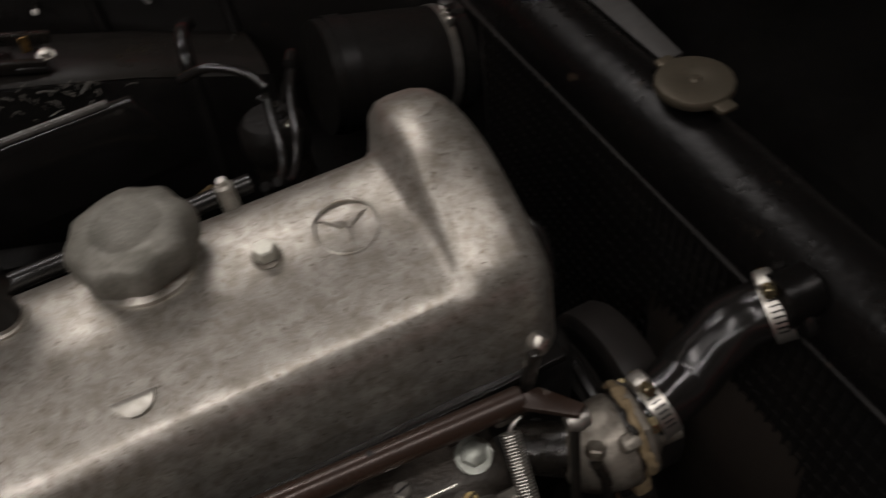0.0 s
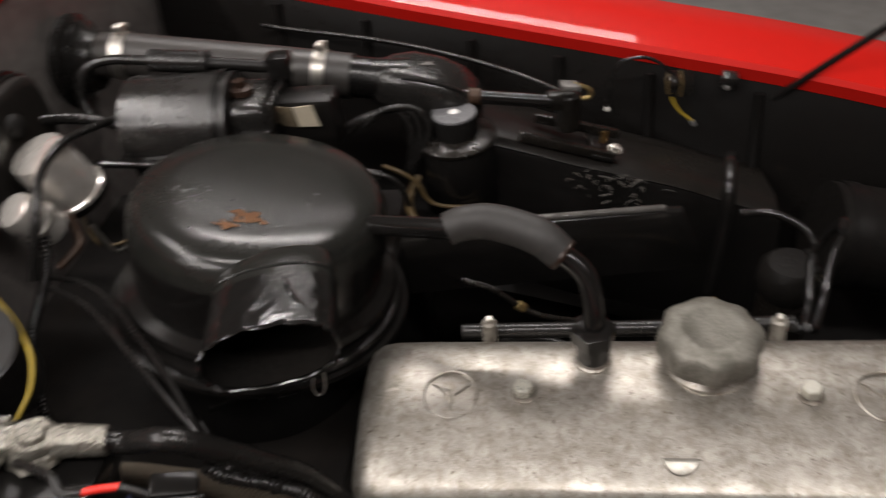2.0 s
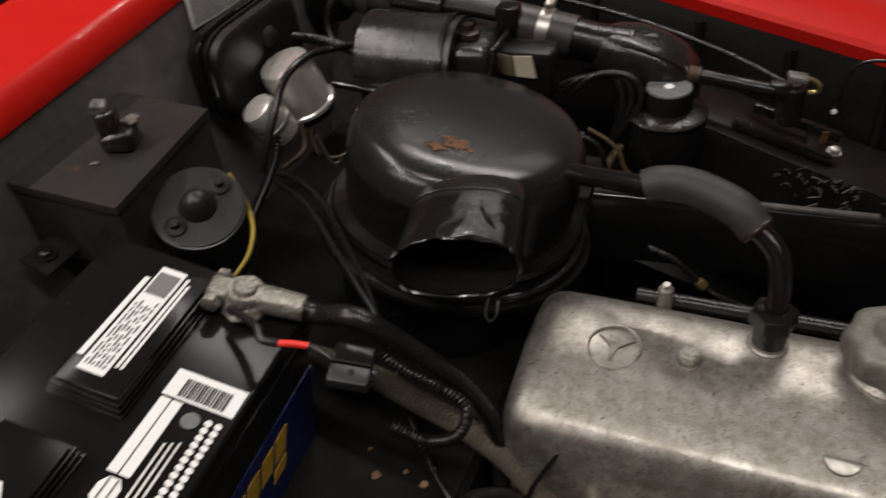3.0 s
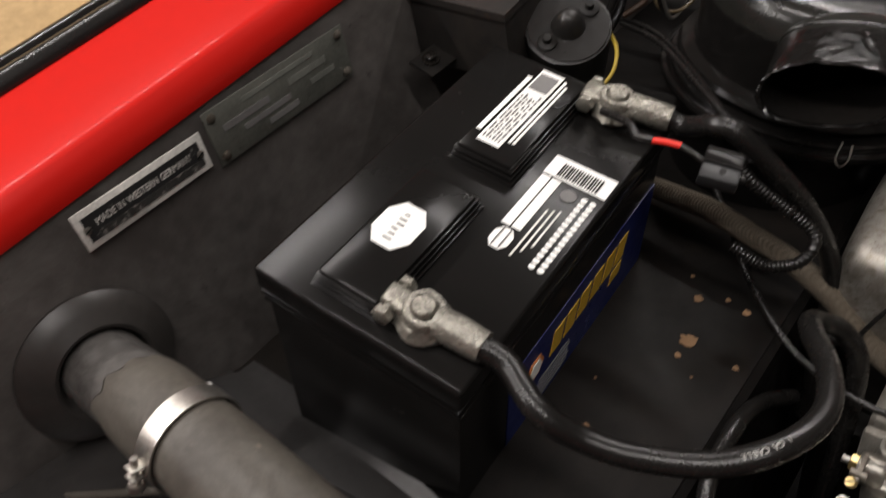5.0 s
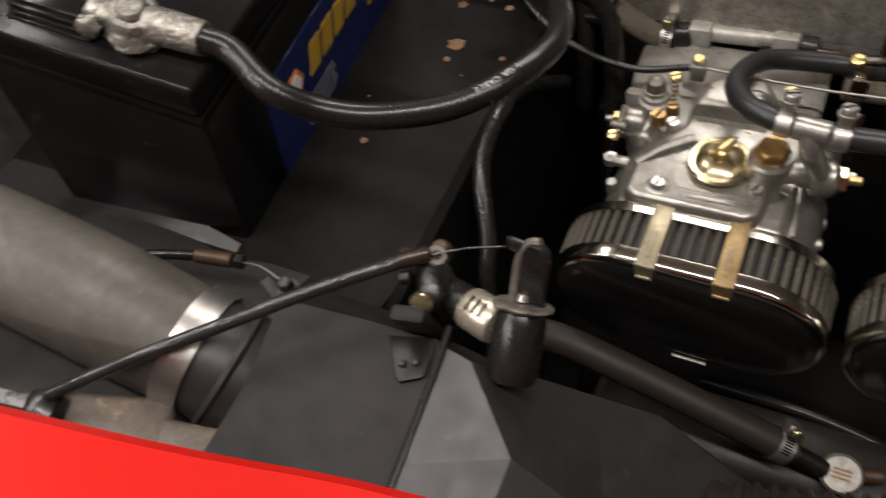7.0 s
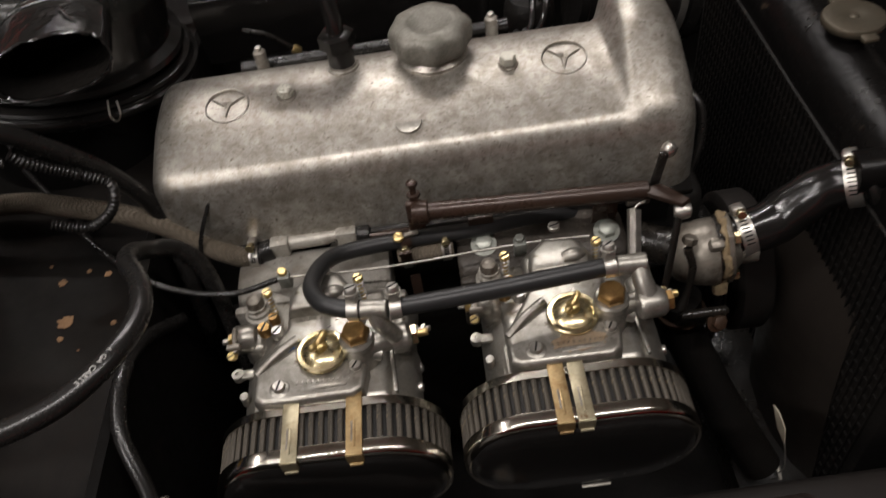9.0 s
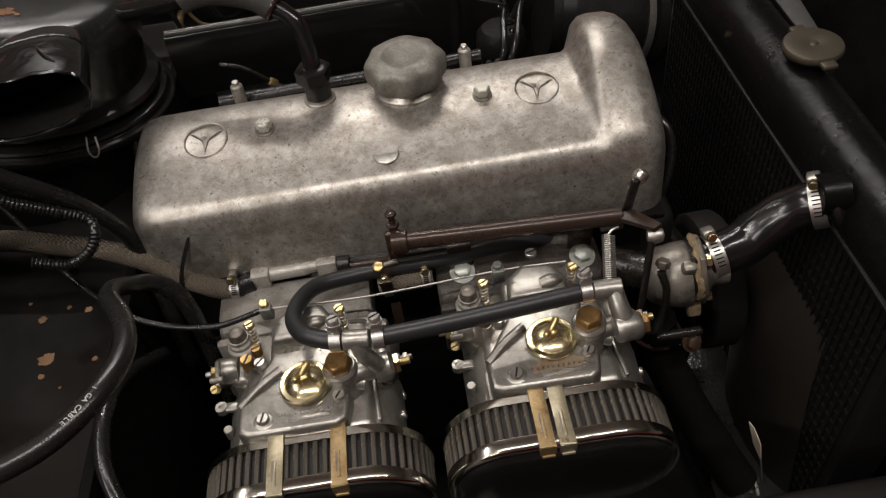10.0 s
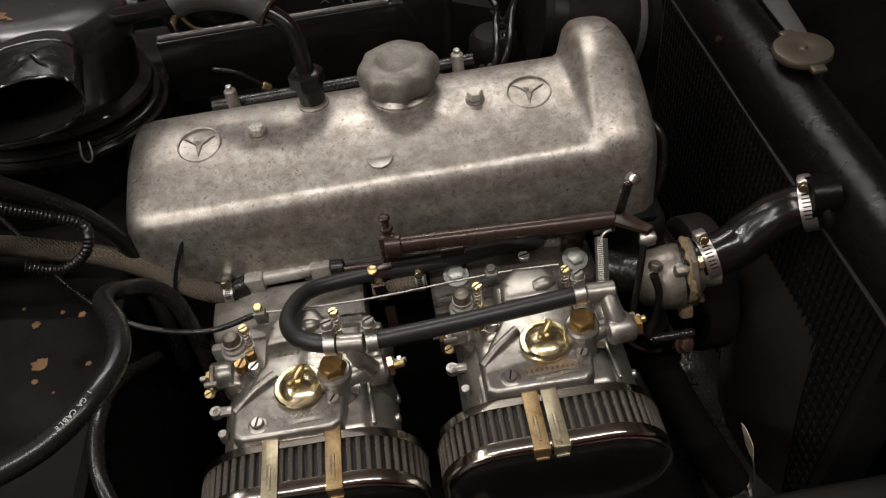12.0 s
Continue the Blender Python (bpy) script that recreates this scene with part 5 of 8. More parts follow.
    part("wing_nut", join(lathe([(0.0062, 0.009), (0.0055, 0.015), (0.0030, 0.017), (0, 0.017)], pose(0.080, -0.246, 0.804), 20), rbox((0.0060, 0.015, 0.0075), pose(0.0828, -0.2425, 0.8215, 22, 0, -35), 0.0028, 3), rbox((0.0060, 0.011, 0.0065), pose(0.0760, -0.2500, 0.8195, -25, 0, -35), 0.0028, 3)), BRASS, lid)
    # fuel union: banjo bolt on its turned base, side elbow
    part("union_base", lathe([(0.0155, 0.788), (0.0155, 0.808), (0.0140, 0.811), (0.0140, 0.8125), (0.0152, 0.8135), (0.0152, 0.8195), (0.0135, 0.8215)], pose(0.113, -0.2455, 0.0), 32), ALLOY, t)
    part("banjo_bolt", lathe([(0.0118, 0), (0.0124, 0.001), (0.0124, 0.006), (0.0108, 0.0095), (0.0100, 0.0100), (0, 0.0102)], pose(0.113, -0.2455, 0.8215, 0, 0, 10), 6), BRONZE, t, "brown brass hexagon bolt")
    part("bolt_face", lathe([(0.0098, 0), (0.0092, 0.0008), (0, 0.0009)], pose(0.113, -0.2455, 0.8314), 28), BRONZE, t)
    part("union_arm", tube([(0.118, -0.247, 0.806), (0.134, -0.243, 0.806), (0.150, -0.238, 0.804)], [0.010, 0.0095, 0.0110], 18), ALLOY, t)
    part("union_end", join(lathe([(0.0125, 0), (0.0130, 0.003), (0.0130, 0.014), (0.010, 0.017)], aim((0.141, -0.241, 0.803), (1, 0.12, 0)), 28)), ALLOY, t)
    part("end_nut", hexagon(0.0095, 0.006, aim((0.158, -0.239, 0.803), (1, 0.12, 0))), GOLD_ZINC, t)
    part("end_screw", rod((0.163, -0.238, 0.803), (0.173, -0.237, 0.803), 0.0035), BRASS, t)
    # throttle spindle end and lug on the other flank
    part("spindle_boss", lathe([(0.0125, 0), (0.0135, 0.002), (0.0135, 0.016), (0.011, 0.020)], aim((-0.006, -0.206, 0.786), (1, 0, 0)), 28), ALLOY, t)
    part("spindle_nut", hexagon(0.007, 0.006, aim((-0.012, -0.206, 0.786), (1, 0, 0))), BRASS, t)
    part("spindle_screw", rod((-0.018, -0.206, 0.786), (-0.010, -0.206, 0.786), 0.003), STEEL, t)
    part("lug", join(rbox((0.018, 0.010, 0.006), pose(0.001, -0.236, 0.772), 0.003), lathe([(0.0024, -0.0035), (0.0055, -0.0035), (0.0055, 0.0035), (0.0024, 0.0035), (0.0024, -0.0035)], pose(-0.005, -0.236, 0.772), 20, False)), ALLOY, t)
    part("flank_boss", rbox((0.022, 0.050, 0.030), pose(0.012, -0.196, 0.772), 0.008, 3), ALLOY, t)
    part("front_flank", rbox((0.018, 0.045, 0.040), pose(0.146, -0.216, 0.765), 0.008, 3), ALLOY, t)
    # idle screws with springs, jets and cover screws
    part("starter_body", lathe([(0.0135, 0.0), (0.0135, 0.010), (0.0112, 0.012), (0.0112, 0.016), (0.0095, 0.018), (0.0095, 0.022), (0.006, 0.023)], pose(0.015, -0.180, 0.780), 28), ALLOY_OLD, t)
    part("starter_plug", lathe([(0.0085, 0.0), (0.0085, 0.004), (0.0070, 0.006), (0.0070, 0.009), (0.0045, 0.011), (0, 0.0115)], pose(0.015, -0.180, 0.801), 24), OUTLET, t, "stained plunger cap")
    for x, y in ((0.030, -0.181), (0.114, -0.178)):
        scr = slotted((x, y, 0.816), (0, 0, 1), 0.0048, 0.004, BRASS, t, "mixture_screw", 30)
        part("spring", tube([(x + 0.0037 * math.cos(k * 1.05), y + 0.0037 * math.sin(k * 1.05), 0.790 + k * 0.0008) for k in range(32)], 0.0006, 6, 2), STEEL, scr)
        part("stem", rod((x, y, 0.776), (x, y, 0.816), 0.0026, 10), BRASS, scr)
    slotted((0.025, -0.209, 0.795), (0, 0, 1), 0.0062, 0.010, BRONZE, t, "brass_plug", 70)
    slotted((0.033, -0.198, 0.795), (0, 0, 1), 0.0050, 0.010, BRONZE, t, "brass_plug", 20)
    slotted((0.038, -0.216, 0.797), (0, 0, 1), 0.0055, 0.010, STEEL, t, "cover_screw", 50)
    part("screw_boss", lathe([(0.0095, 0.785), (0.0088, 0.803), (0.0070, 0.804)], pose(0.0435, -0.276, 0), 20), ALLOY, t)
    slotted((0.0435, -0.276, 0.803), (0, 0, 1), 0.0056, 0.0050, STEEL, t, "cover_screw", 75)
    slotted((0.109, -0.263, 0.801), (0, 0, 1), 0.0055, 0.0060, STEEL, t, "cover_screw", 60)
    slotted((0.080, -0.153, 0.816), (0, 0, 1), 0.0055, 0.004, STEEL, t, "cover_screw", 15)
    part("screw_boss", lathe([(0.0085, 0.775), (0.0080, 0.800)], pose(0.109, -0.263, 0), 20), ALLOY, t)
    # smaller castings: throttle stop, flank ribs and a peg on the barrel
    part("stop_lever", join(rbox((0.004, 0.024, 0.010), pose(-0.002, -0.216, 0.797, 18, 0, 0), 0.0015), rod((-0.008, -0.224, 0.800), (0.004, -0.224, 0.800), 0.0030)), OUTLET, t)
    slotted((-0.004, -0.228, 0.792), (-0.2, -0.5, 0.8), 0.0042, 0.006, BRASS, t, "stop_screw", 40)
    part("barrel_peg", rod((0.004, -0.262, 0.765), (0.004, -0.262, 0.778), 0.0042, 14), ALLOY, t)
    part("flank_rib", rbox((0.004, 0.060, 0.034), pose(0.138, -0.250, 0.766, 0, 0, 4), 0.0018), ALLOY, t)
    part("flank_rib", rbox((0.004, 0.050, 0.030), pose(0.018, -0.255, 0.762, 0, 0, -5), 0.0018), ALLOY, t)
    part("linkage_eye", lathe([(0.0022, -0.003), (0.0056, -0.003), (0.0056, 0.003), (0.0022, 0.003), (0.0022, -0.003)], aim((0.160, -0.222, 0.785), (1, 0, 0.1)), 18, False), STEEL, t)
    part("linkage_pin", join(rod((0.150, -0.222, 0.785), (0.174, -0.222, 0.787), 0.0026), hexagon(0.0050, 0.004, aim((0.166, -0.222, 0.7865), (1, 0, 0.08)))), STEEL, t)
    part("mark_frame", rbox((0.036, 0.0045, 0.0010), pose(0.083, -0.279, 0.8031, 0, 0, 2), 0.0004), ALLOY, top, "raised cast frame")
    for z, y in ((0.755, -0.262), (0.745, -0.235)):
        slotted((0.157, y, z), (1, 0, 0.2), 0.0045, 0.004, STEEL, t, "side_screw", 35)
    return t


STAINED = mat("alloy_stained_with_rust", (0.29, 0.225, 0.155), 0.45, 0.6, 0.4, 60, 0.2, spots=0.5, spot_col=(0.30, 0.25, 0.19), spot_scale=90, blotch=0.6, blotch_col=(0.13, 0.07, 0.03), blotch_scale=60)
C_REAR = carburettor(CARB)
copy_thing(C_REAR, Matrix.Translation(CARB + Vector((0.219, 0.005, 0.0))))
stain = prism([(0.300 + 0.024 * (1 + 0.5 * noise.noise(Vector((a * 0.9, 2, 7)))) * math.cos(a * 0.2618), -0.268 + 0.009 * (1 + 0.6 * noise.noise(Vector((a * 1.1, 5, 3)))) * math.sin(a * 0.2618)) for a in range(24)], 0.8029, 0.8034)
single("rust_stain", stain, STAINED, "brown rust stain on the carburettor's lid", "stain")
single("blue_paint_mark", join(rbox((0.014, 0.0016, 0.0005), pose(0.046, -0.240, 0.8036, 0, 0, 25), 0), rbox((0.012, 0.0014, 0.0005), pose(0.049, -0.237, 0.8040, 0, 0, 5), 0), rbox((0.008, 0.0016, 0.0005), pose(0.045, -0.236, 0.8044, 0, 0, 60), 0)), MARKER, "smear of blue marker on a carburettor lid", "paint mark")


def stadium(w, h, n=20):
    """An oval: half circles joined by straights, half width w, half height h."""
    out = []
    for k in range(n + 1):
        a = -math.pi / 2 + math.pi * k / n
        out.append((w - h + h * math.cos(a), h * math.sin(a)))
    for k in range(n + 1):
        a = math.pi / 2 + math.pi * k / n
        out.append((-(w - h) + h * math.cos(a), h * math.sin(a)))
    return out


def air_filter(cx, cy, clips):
    """An oval pancake filter: two plates, pleated gauze, two clips over the top."""
    t = thing("air_filter", (cx, cy, 0.68), "oval chrome air filter with pleated gauze and two clips", "air filter", "air filters")
    W, H, cz = 0.098, 0.056, 0.737

    def ring(s, y, dw=0.0):
        return [(cx + x, y, cz + z) for x, z in stadium(W + dw, H + dw)]
    part("back_plate", loft([ring(0, cy, 0.0), ring(0, cy - 0.002, 0.003), ring(0, cy - 0.010, 0.003), ring(0, cy - 0.0105, 0.0005)]), CHROME, t, "chromed back plate")
    fy = cy - 0.052
    part("front_rim", loft([ring(0, fy + 0.0115, 0.0005), ring(0, fy + 0.011, 0.003), ring(0, fy + 0.002, 0.0032), ring(0, fy - 0.001, 0.001), ring(0, fy - 0.002, -0.003)]), CHROME, t, "chromed rolled rim")
    part("front_plate", loft([ring(0, fy - 0.0018, -0.003), ring(0, fy - 0.004, -0.006), ring(0, fy - 0.006, -0.012), ring(0, fy - 0.0065, -0.03)]), BLACK_GLOSS, t, "dark mirror-smooth face plate")
    st = stadium(W, H, 40)
    per = [0.0]
    for a, b in zip(st, st[1:] + st[:1]):
        per.append(per[-1] + math.hypot(b[0] - a[0], b[1] - a[1]))
    n = 64
    pleat_mesh = None
    for k in range(n):
        s = per[-1] * k / n
        i = max(j for j in range(len(st)) if per[j] <= s)
        f = (s - per[i]) / max(per[i + 1] - per[i], 1e-9)
        a, b = st[i], st[(i + 1) % len(st)]
        x, z = a[0] + (b[0] - a[0]) * f, a[1] + (b[1] - a[1]) * f
        ang = math.degrees(math.atan2(b[1] - a[1], b[0] - a[0]))
        if pleat_mesh is None:
            bm = bmesh.new()
            bmesh.ops.create_cone(bm, cap_ends=True, segments=8, radius1=0.0024, radius2=0.0024, depth=0.034)
            finish(bm)
            pleat_mesh = bpy.data.meshes.new("pleat")
            bm.to_mesh(pleat_mesh)
            bm.free()
            pleat_mesh.materials.append(PLEAT)
        o = new("pleat", pleat_mesh)
        o.parent = t
        o.matrix_basis = FRAME[t.name].inverted() @ Matrix.Translation((cx + x, cy - 0.0265, cz + z)) @ pose(0, 0, 0, 90, 0, 0)
        FRAME[o.name] = FRAME[t.name]
    part("gauze", loft([ring(0, cy - 0.010, -0.0018), ring(0, cy - 0.042, -0.0018)]), DARK, t)
    for x, m_ in clips:
        c = part("clip", join(rbox((0.0135, 0.060, 0.0012), pose(x, cy - 0.0265, cz + H + 0.0048), 0.0004), rbox((0.0135, 0.0012, 0.010), pose(x, cy + 0.0025, cz + H + 0.0008), 0.0004), rbox((0.0140, 0.0014, 0.016), pose(x, fy - 0.0035, cz + H - 0.0015), 0.0004)), m_, t, "sprung clip browned with rust" if m_ is RUST_CLIP else "yellowed plated clip")
        part("clip_rib", rbox((0.0024, 0.024, 0.0014), pose(x, cy - 0.036, cz + H + 0.0056), 0.0006), m_, c)
        part("clip_slot", rbox((0.0016, 0.018, 0.0006), pose(x - 0.0018, cy - 0.034, cz + H + 0.0055), 0), OUTLET, c)
        part("clip_curl", rod((x - 0.0055, fy - 0.0045, cz + H - 0.008), (x + 0.0055, fy - 0.0045, cz + H - 0.008), 0.0017, 10), m_, c)
    return t


CLIP_PALE = mat("worn_olive_clip", (0.30, 0.265, 0.18), 0.38, 0.75, 0.3, 60, 0.2, spots=0.4, spot_col=(0.15, 0.09, 0.04), spot_scale=70, blotch=0.6, blotch_col=(0.19, 0.145, 0.08), blotch_scale=60)
RUST_CLIP = mat("rust_spotted_clip", (0.30, 0.215, 0.105), 0.42, 0.75, 0.3, 60, 0.3, spots=0.55, spot_col=(0.17, 0.075, 0.028), spot_scale=110, blotch=0.8, blotch_col=(0.20, 0.12, 0.05), blotch_scale=90)
air_filter(0.079, -0.288, ((0.053, CLIP_PALE), (0.106, RUST_CLIP)))
air_filter(0.290, -0.284, ((0.2755, RUST_CLIP), (0.2920, CLIP_PALE)))
for cx, cy in ((0.079, -0.288), (0.290, -0.284)):
    single("lower_clip", rbox((0.026, 0.003, 0.0022), pose(cx + 0.012, cy - 0.057, 0.683), 0.0009), ALLOY_OLD, "short bright retaining clip under a filter's edge", "clip", "lower filter clips")

# ---- inlet manifold and its fittings ----
MAN = thing("inlet_manifold", (0.18, -0.12, 0.72), "stained cast alloy inlet manifold under the valve cover", "inlet manifold")
DARK_CAST = mat("oil_dark_manifold_casting", (0.052, 0.044, 0.036), 0.5, 0.25, 0.5, 50, 0.9, spots=0.5, spot_col=(0.13, 0.115, 0.095), spot_scale=80, bscale=2, blotch=0.7, blotch_col=(0.024, 0.019, 0.015), blotch_scale=26)
GREY_CAST = mat("sand_rough_grey_casting", (0.27, 0.255, 0.225), 0.55, 0.35, 0.35, 110, 0.9, spots=0.5, spot_col=(0.07, 0.054, 0.040), spot_scale=90, bscale=1.6, blotch=0.6, blotch_col=(0.13, 0.108, 0.083), blotch_scale=30)
for x0, x1, metal in ((-0.014, 0.138, GREY_CAST), (0.206, 0.372, DARK_CAST)):
    part("runner_bridge", loft([[(x, -0.122 + 0.034 * g * math.copysign(abs(math.cos(2 * math.pi * k / 28)) ** 0.7, math.cos(2 * math.pi * k / 28)), 0.756 + 0.026 * g * math.copysign(abs(math.sin(2 * math.pi * k / 28)) ** 0.7, math.sin(2 * math.pi * k / 28))) for k in range(28)] for x, g in ((x0, 0.86), (x0 + 0.004, 0.98), (x0 + 0.02, 1.0), (x1 - 0.02, 1.0), (x1 - 0.004, 0.98), (x1, 0.86))]), metal, MAN)
    for x in (x0 + 0.035, x1 - 0.035):
        part("runner", tube([(x, -0.085, 0.755), (x, -0.120, 0.752), (x, -0.168, 0.746)], [0.030, 0.028, 0.030], 24), metal, MAN)
    part("carb_flange", rbox((x1 - x0, 0.010, 0.070), pose((x0 + x1) / 2, -0.165, 0.745), 0.004), metal, MAN)
part("water_tube", rod((0.012, -0.095, 0.789), (0.105, -0.092, 0.789), 0.0075), ALLOY_OLD, MAN)
part("tube_collar", rbox((0.019, 0.019, 0.019), pose(0.030, -0.095, 0.789), 0.0025), ALLOY_OLD, MAN)
part("tube_collar", rbox((0.021, 0.019, 0.019), pose(0.098, -0.092, 0.789), 0.0025), ALLOY_OLD, MAN)
part("tube_boot", rod((0.1085, -0.094, 0.788), (0.122, -0.095, 0.788), 0.0098, 20), RUBBER, MAN)
part("brown_pipe", rod((0.110, -0.096, 0.786), (0.170, -0.100, 0.786), 0.0065), BROWN_ROD, MAN)
for x, y in ((0.233, -0.128), (0.353, -0.132)):
    bolt((x, y, 0.784), (0.05, -0.35, 1), 0.0088, 0.008, ZINC_GREEN, MAN, "pale greenish zinc hexagon bolt")
part("support_bracket", rbox((0.024, 0.004, 0.036), pose(0.233, -0.119, 0.800, 12, 0, 0), 0.001), BROWN_ROD, MAN)
part("support_bracket", rbox((0.024, 0.004, 0.036), pose(0.353, -0.122, 0.802, 12, 0, 0), 0.001), BROWN_ROD, MAN)

HB = thing("link_hose", (0.17, -0.126, 0.77), "short brown braided hose joining the manifold halves", "hose")
part("braid", rod((0.148, -0.128, 0.783), (0.203, -0.125, 0.783), 0.0105, 20), BRAID, HB)
hose_clamp((0.157, -0.128, 0.783), (1, 0.05, 0), 0.0108, 0.009, (0, 0.2, 1), HB)
hose_clamp((0.196, -0.125, 0.783), (1, 0.05, 0), 0.0108, 0.009, (0, 0.2, 1), HB)
hose_clamp((0.004, -0.101, 0.784), (1, -0.05, 0), 0.0118, 0.009, (0, 0.3, 1), BRH)
part("hose_stub", rod((0.002, -0.100, 0.785), (0.022, -0.097, 0.787), 0.0112), RUBBER, MAN)

# ---- fuel hoses ----
FH1 = thing("fuel_hose", (0.1, -0.18, 0.82), "black rubber fuel hose bent in a U above the carburettor", "hose", "fuel hoses")
part("hose", tube([(0.116, -0.238, 0.848), (0.103, -0.234, 0.848), (0.087, -0.223, 0.845), (0.077, -0.199, 0.838), (0.080, -0.167, 0.825), (0.093, -0.142, 0.813), (0.124, -0.129, 0.805), (0.163, -0.122, 0.800), (0.225, -0.121, 0.800), (0.265, -0.116, 0.800), (0.302, -0.105, 0.790), (0.33, -0.095, 0.775)], 0.0080, 18), RUBBER_SOFT, FH1)
FH2 = thing("fuel_hose", (0.24, -0.235, 0.84), "straight black rubber fuel hose between the carburettors", "hose", "fuel hoses")
part("hose", tube([(0.150, -0.242, 0.848), (0.190, -0.240, 0.848), (0.239, -0.236, 0.847), (0.289, -0.231, 0.846), (0.336, -0.226, 0.845)], 0.0080, 18), RUBBER_SOFT, FH2)
HK = thing("hose_bracket", (0.157, -0.135, 0.77), "dark steel strap holding the fuel hose with a brass nut", "bracket")
part("strap", rbox((0.012, 0.003, 0.048), pose(0.158, -0.141, 0.792, 25, 0, 0), 0.001), BROWN_ROD, HK)
part("strap_foot", rbox((0.010, 0.003, 0.050), pose(0.163, -0.152, 0.752, -8, 0, 0), 0.001), BROWN_ROD, HK)
part("loop", lathe([(0.0082, -0.005), (0.0094, -0.005), (0.0094, 0.005), (0.0082, 0.005), (0.0082, -0.005)], aim((0.158, -0.1228, 0.8008), (1, 0.12, -0.05)), 24, False), BROWN_ROD, HK)
part("nut", hexagon(0.0055, 0.005, aim((0.153, -0.128, 0.8095), (-0.1, -0.3, 1))), BRASS, HK, "brass nut")
part("stud", rod((0.158, -0.127, 0.811), (0.172, -0.125, 0.812), 0.0026), OUTLET, HK)
TEE = thing("fuel_tee", (0.131, -0.243, 0.83), "bright alloy fuel tee between two hoses", "pipe fitting")
part("cross_tube", rod((0.122, -0.239, 0.848), (0.145, -0.2415, 0.848), 0.0085), ALLOY, TEE)
part("leg", tube([(0.133, -0.241, 0.848), (0.137, -0.247, 0.835), (0.146, -0.246, 0.815)], 0.0075, 16), ALLOY, TEE)
ear_clip((0.1165, -0.2380, 0.848), (1, -0.15, 0), 0.0084, FH1)
ear_clip((0.152, -0.242, 0.848), (1, 0, 0), 0.0084, FH2)
ear_clip((0.332, -0.2265, 0.845), (1, 0.05, 0), 0.0084, FH2)
EL = thing("fuel_elbow", (0.358, -0.24, 0.81), "bright alloy elbow feeding the front carburettor", "pipe fitting")
part("stub", rod((0.338, -0.227, 0.845), (0.363, -0.228, 0.845), 0.0088), ALLOY, EL)
part("arm", tube([(0.356, -0.229, 0.844), (0.358, -0.240, 0.835), (0.362, -0.250, 0.822)], [0.008, 0.0085, 0.010], 16), ALLOY, EL)
part("end_boss", lathe([(0.011, 0), (0.0125, 0.002), (0.0125, 0.020), (0.010, 0.023)], aim((0.352, -0.252, 0.820), (1, 0.05, 0)), 28), ALLOY, EL)
part("end_nut", hexagon(0.009, 0.008, aim((0.373, -0.251, 0.820), (1, 0.05, 0))), BRONZE, EL)

# ---- throttle linkage ----
TL = thing("throttle_shaft", (0.28, -0.13, 0.82), "brown lacquered throttle cross shaft in its brackets", "linkage")
part("tube", rod((0.182, -0.1275, 0.840), (0.388, -0.139, 0.840), 0.0086, 24), BROWN_ROD, TL)
part("collar", rod((0.170, -0.127, 0.840), (0.186, -0.128, 0.840), 0.0115, 20), BROWN_ROD, TL)
part("clamp_bracket", rbox((0.016, 0.008, 0.034), pose(0.173, -0.125, 0.835), 0.002), BROWN_ROD, TL)
part("clamp_screw", join(rod((0.174, -0.120, 0.845), (0.174, -0.116, 0.866), 0.0032), hexagon(0.0055, 0.005, pose(0.174, -0.116, 0.864)), hexagon(0.0065, 0.005, pose(0.174, -0.118, 0.852))), BROWN_ROD, TL)
part("oil_hole", lathe([(0.0022, 0.0), (0.0022, 0.0008)], pose(0.289, -0.132, 0.8478), 12), DARK, TL)
part("lever", prism([(-0.010, -0.006), (0.010, -0.008), (0.028, -0.034), (0.020, -0.038), (-0.004, -0.016)], 0, 0.005, pose(0.390, -0.132, 0.840, 0, -10, 0), 0.001), BROWN_ROD, TL)
part("upright", rbox((0.008, 0.006, 0.050), pose(0.396, -0.136, 0.858, 6, 6, 0), 0.002), GRIME, TL)
part("ball_stud", lathe([(0.003, -0.008), (0.003, 0.0), (0.0062, 0.003), (0.0072, 0.008), (0.0055, 0.013), (0, 0.0148)], aim((0.400, -0.134, 0.874), (0.5, 0.2, 0.6)), 20), STEEL, TL, "bright ball stud")
part("link_rod", rod((0.409, -0.167, 0.834), (0.392, -0.200, 0.740), 0.0035), GRIME, TL)
part("ball_joint", lathe([(0.006, -0.007), (0.0085, 0), (0.006, 0.007), (0, 0.009)], aim((0.412, -0.165, 0.834), (1, -0.2, 0)), 20), STEEL, TL)
SPR = thing("return_spring", (0.368, -0.17, 0.80), "bright coiled throttle return spring", "spring")
a_, b_ = Vector((0.373, -0.150, 0.828)), Vector((0.366, -0.188, 0.800))
ax = (b_ - a_).normalized()
s1 = ax.cross(Vector((1, 0, 0))).normalized()
s2 = ax.cross(s1)
part("coil", tube([a_.lerp(b_, k / 168) + (s1 * math.cos(k * 0.8976) + s2 * math.sin(k * 0.8976)) * 0.0058 for k in range(169)], 0.0009, 6, 1), STEEL, SPR)
part("hook", tube([a_ + Vector((0.010, 0.004, 0.004)), a_ + Vector((0.004, 0.002, 0.004)), a_, a_ + ax * 0.003], 0.0014, 8), STEEL, SPR)
part("anchor_bracket", rbox((0.022, 0.006, 0.007), pose(0.378, -0.142, 0.830), 0.002), DARK_CAST, SPR)
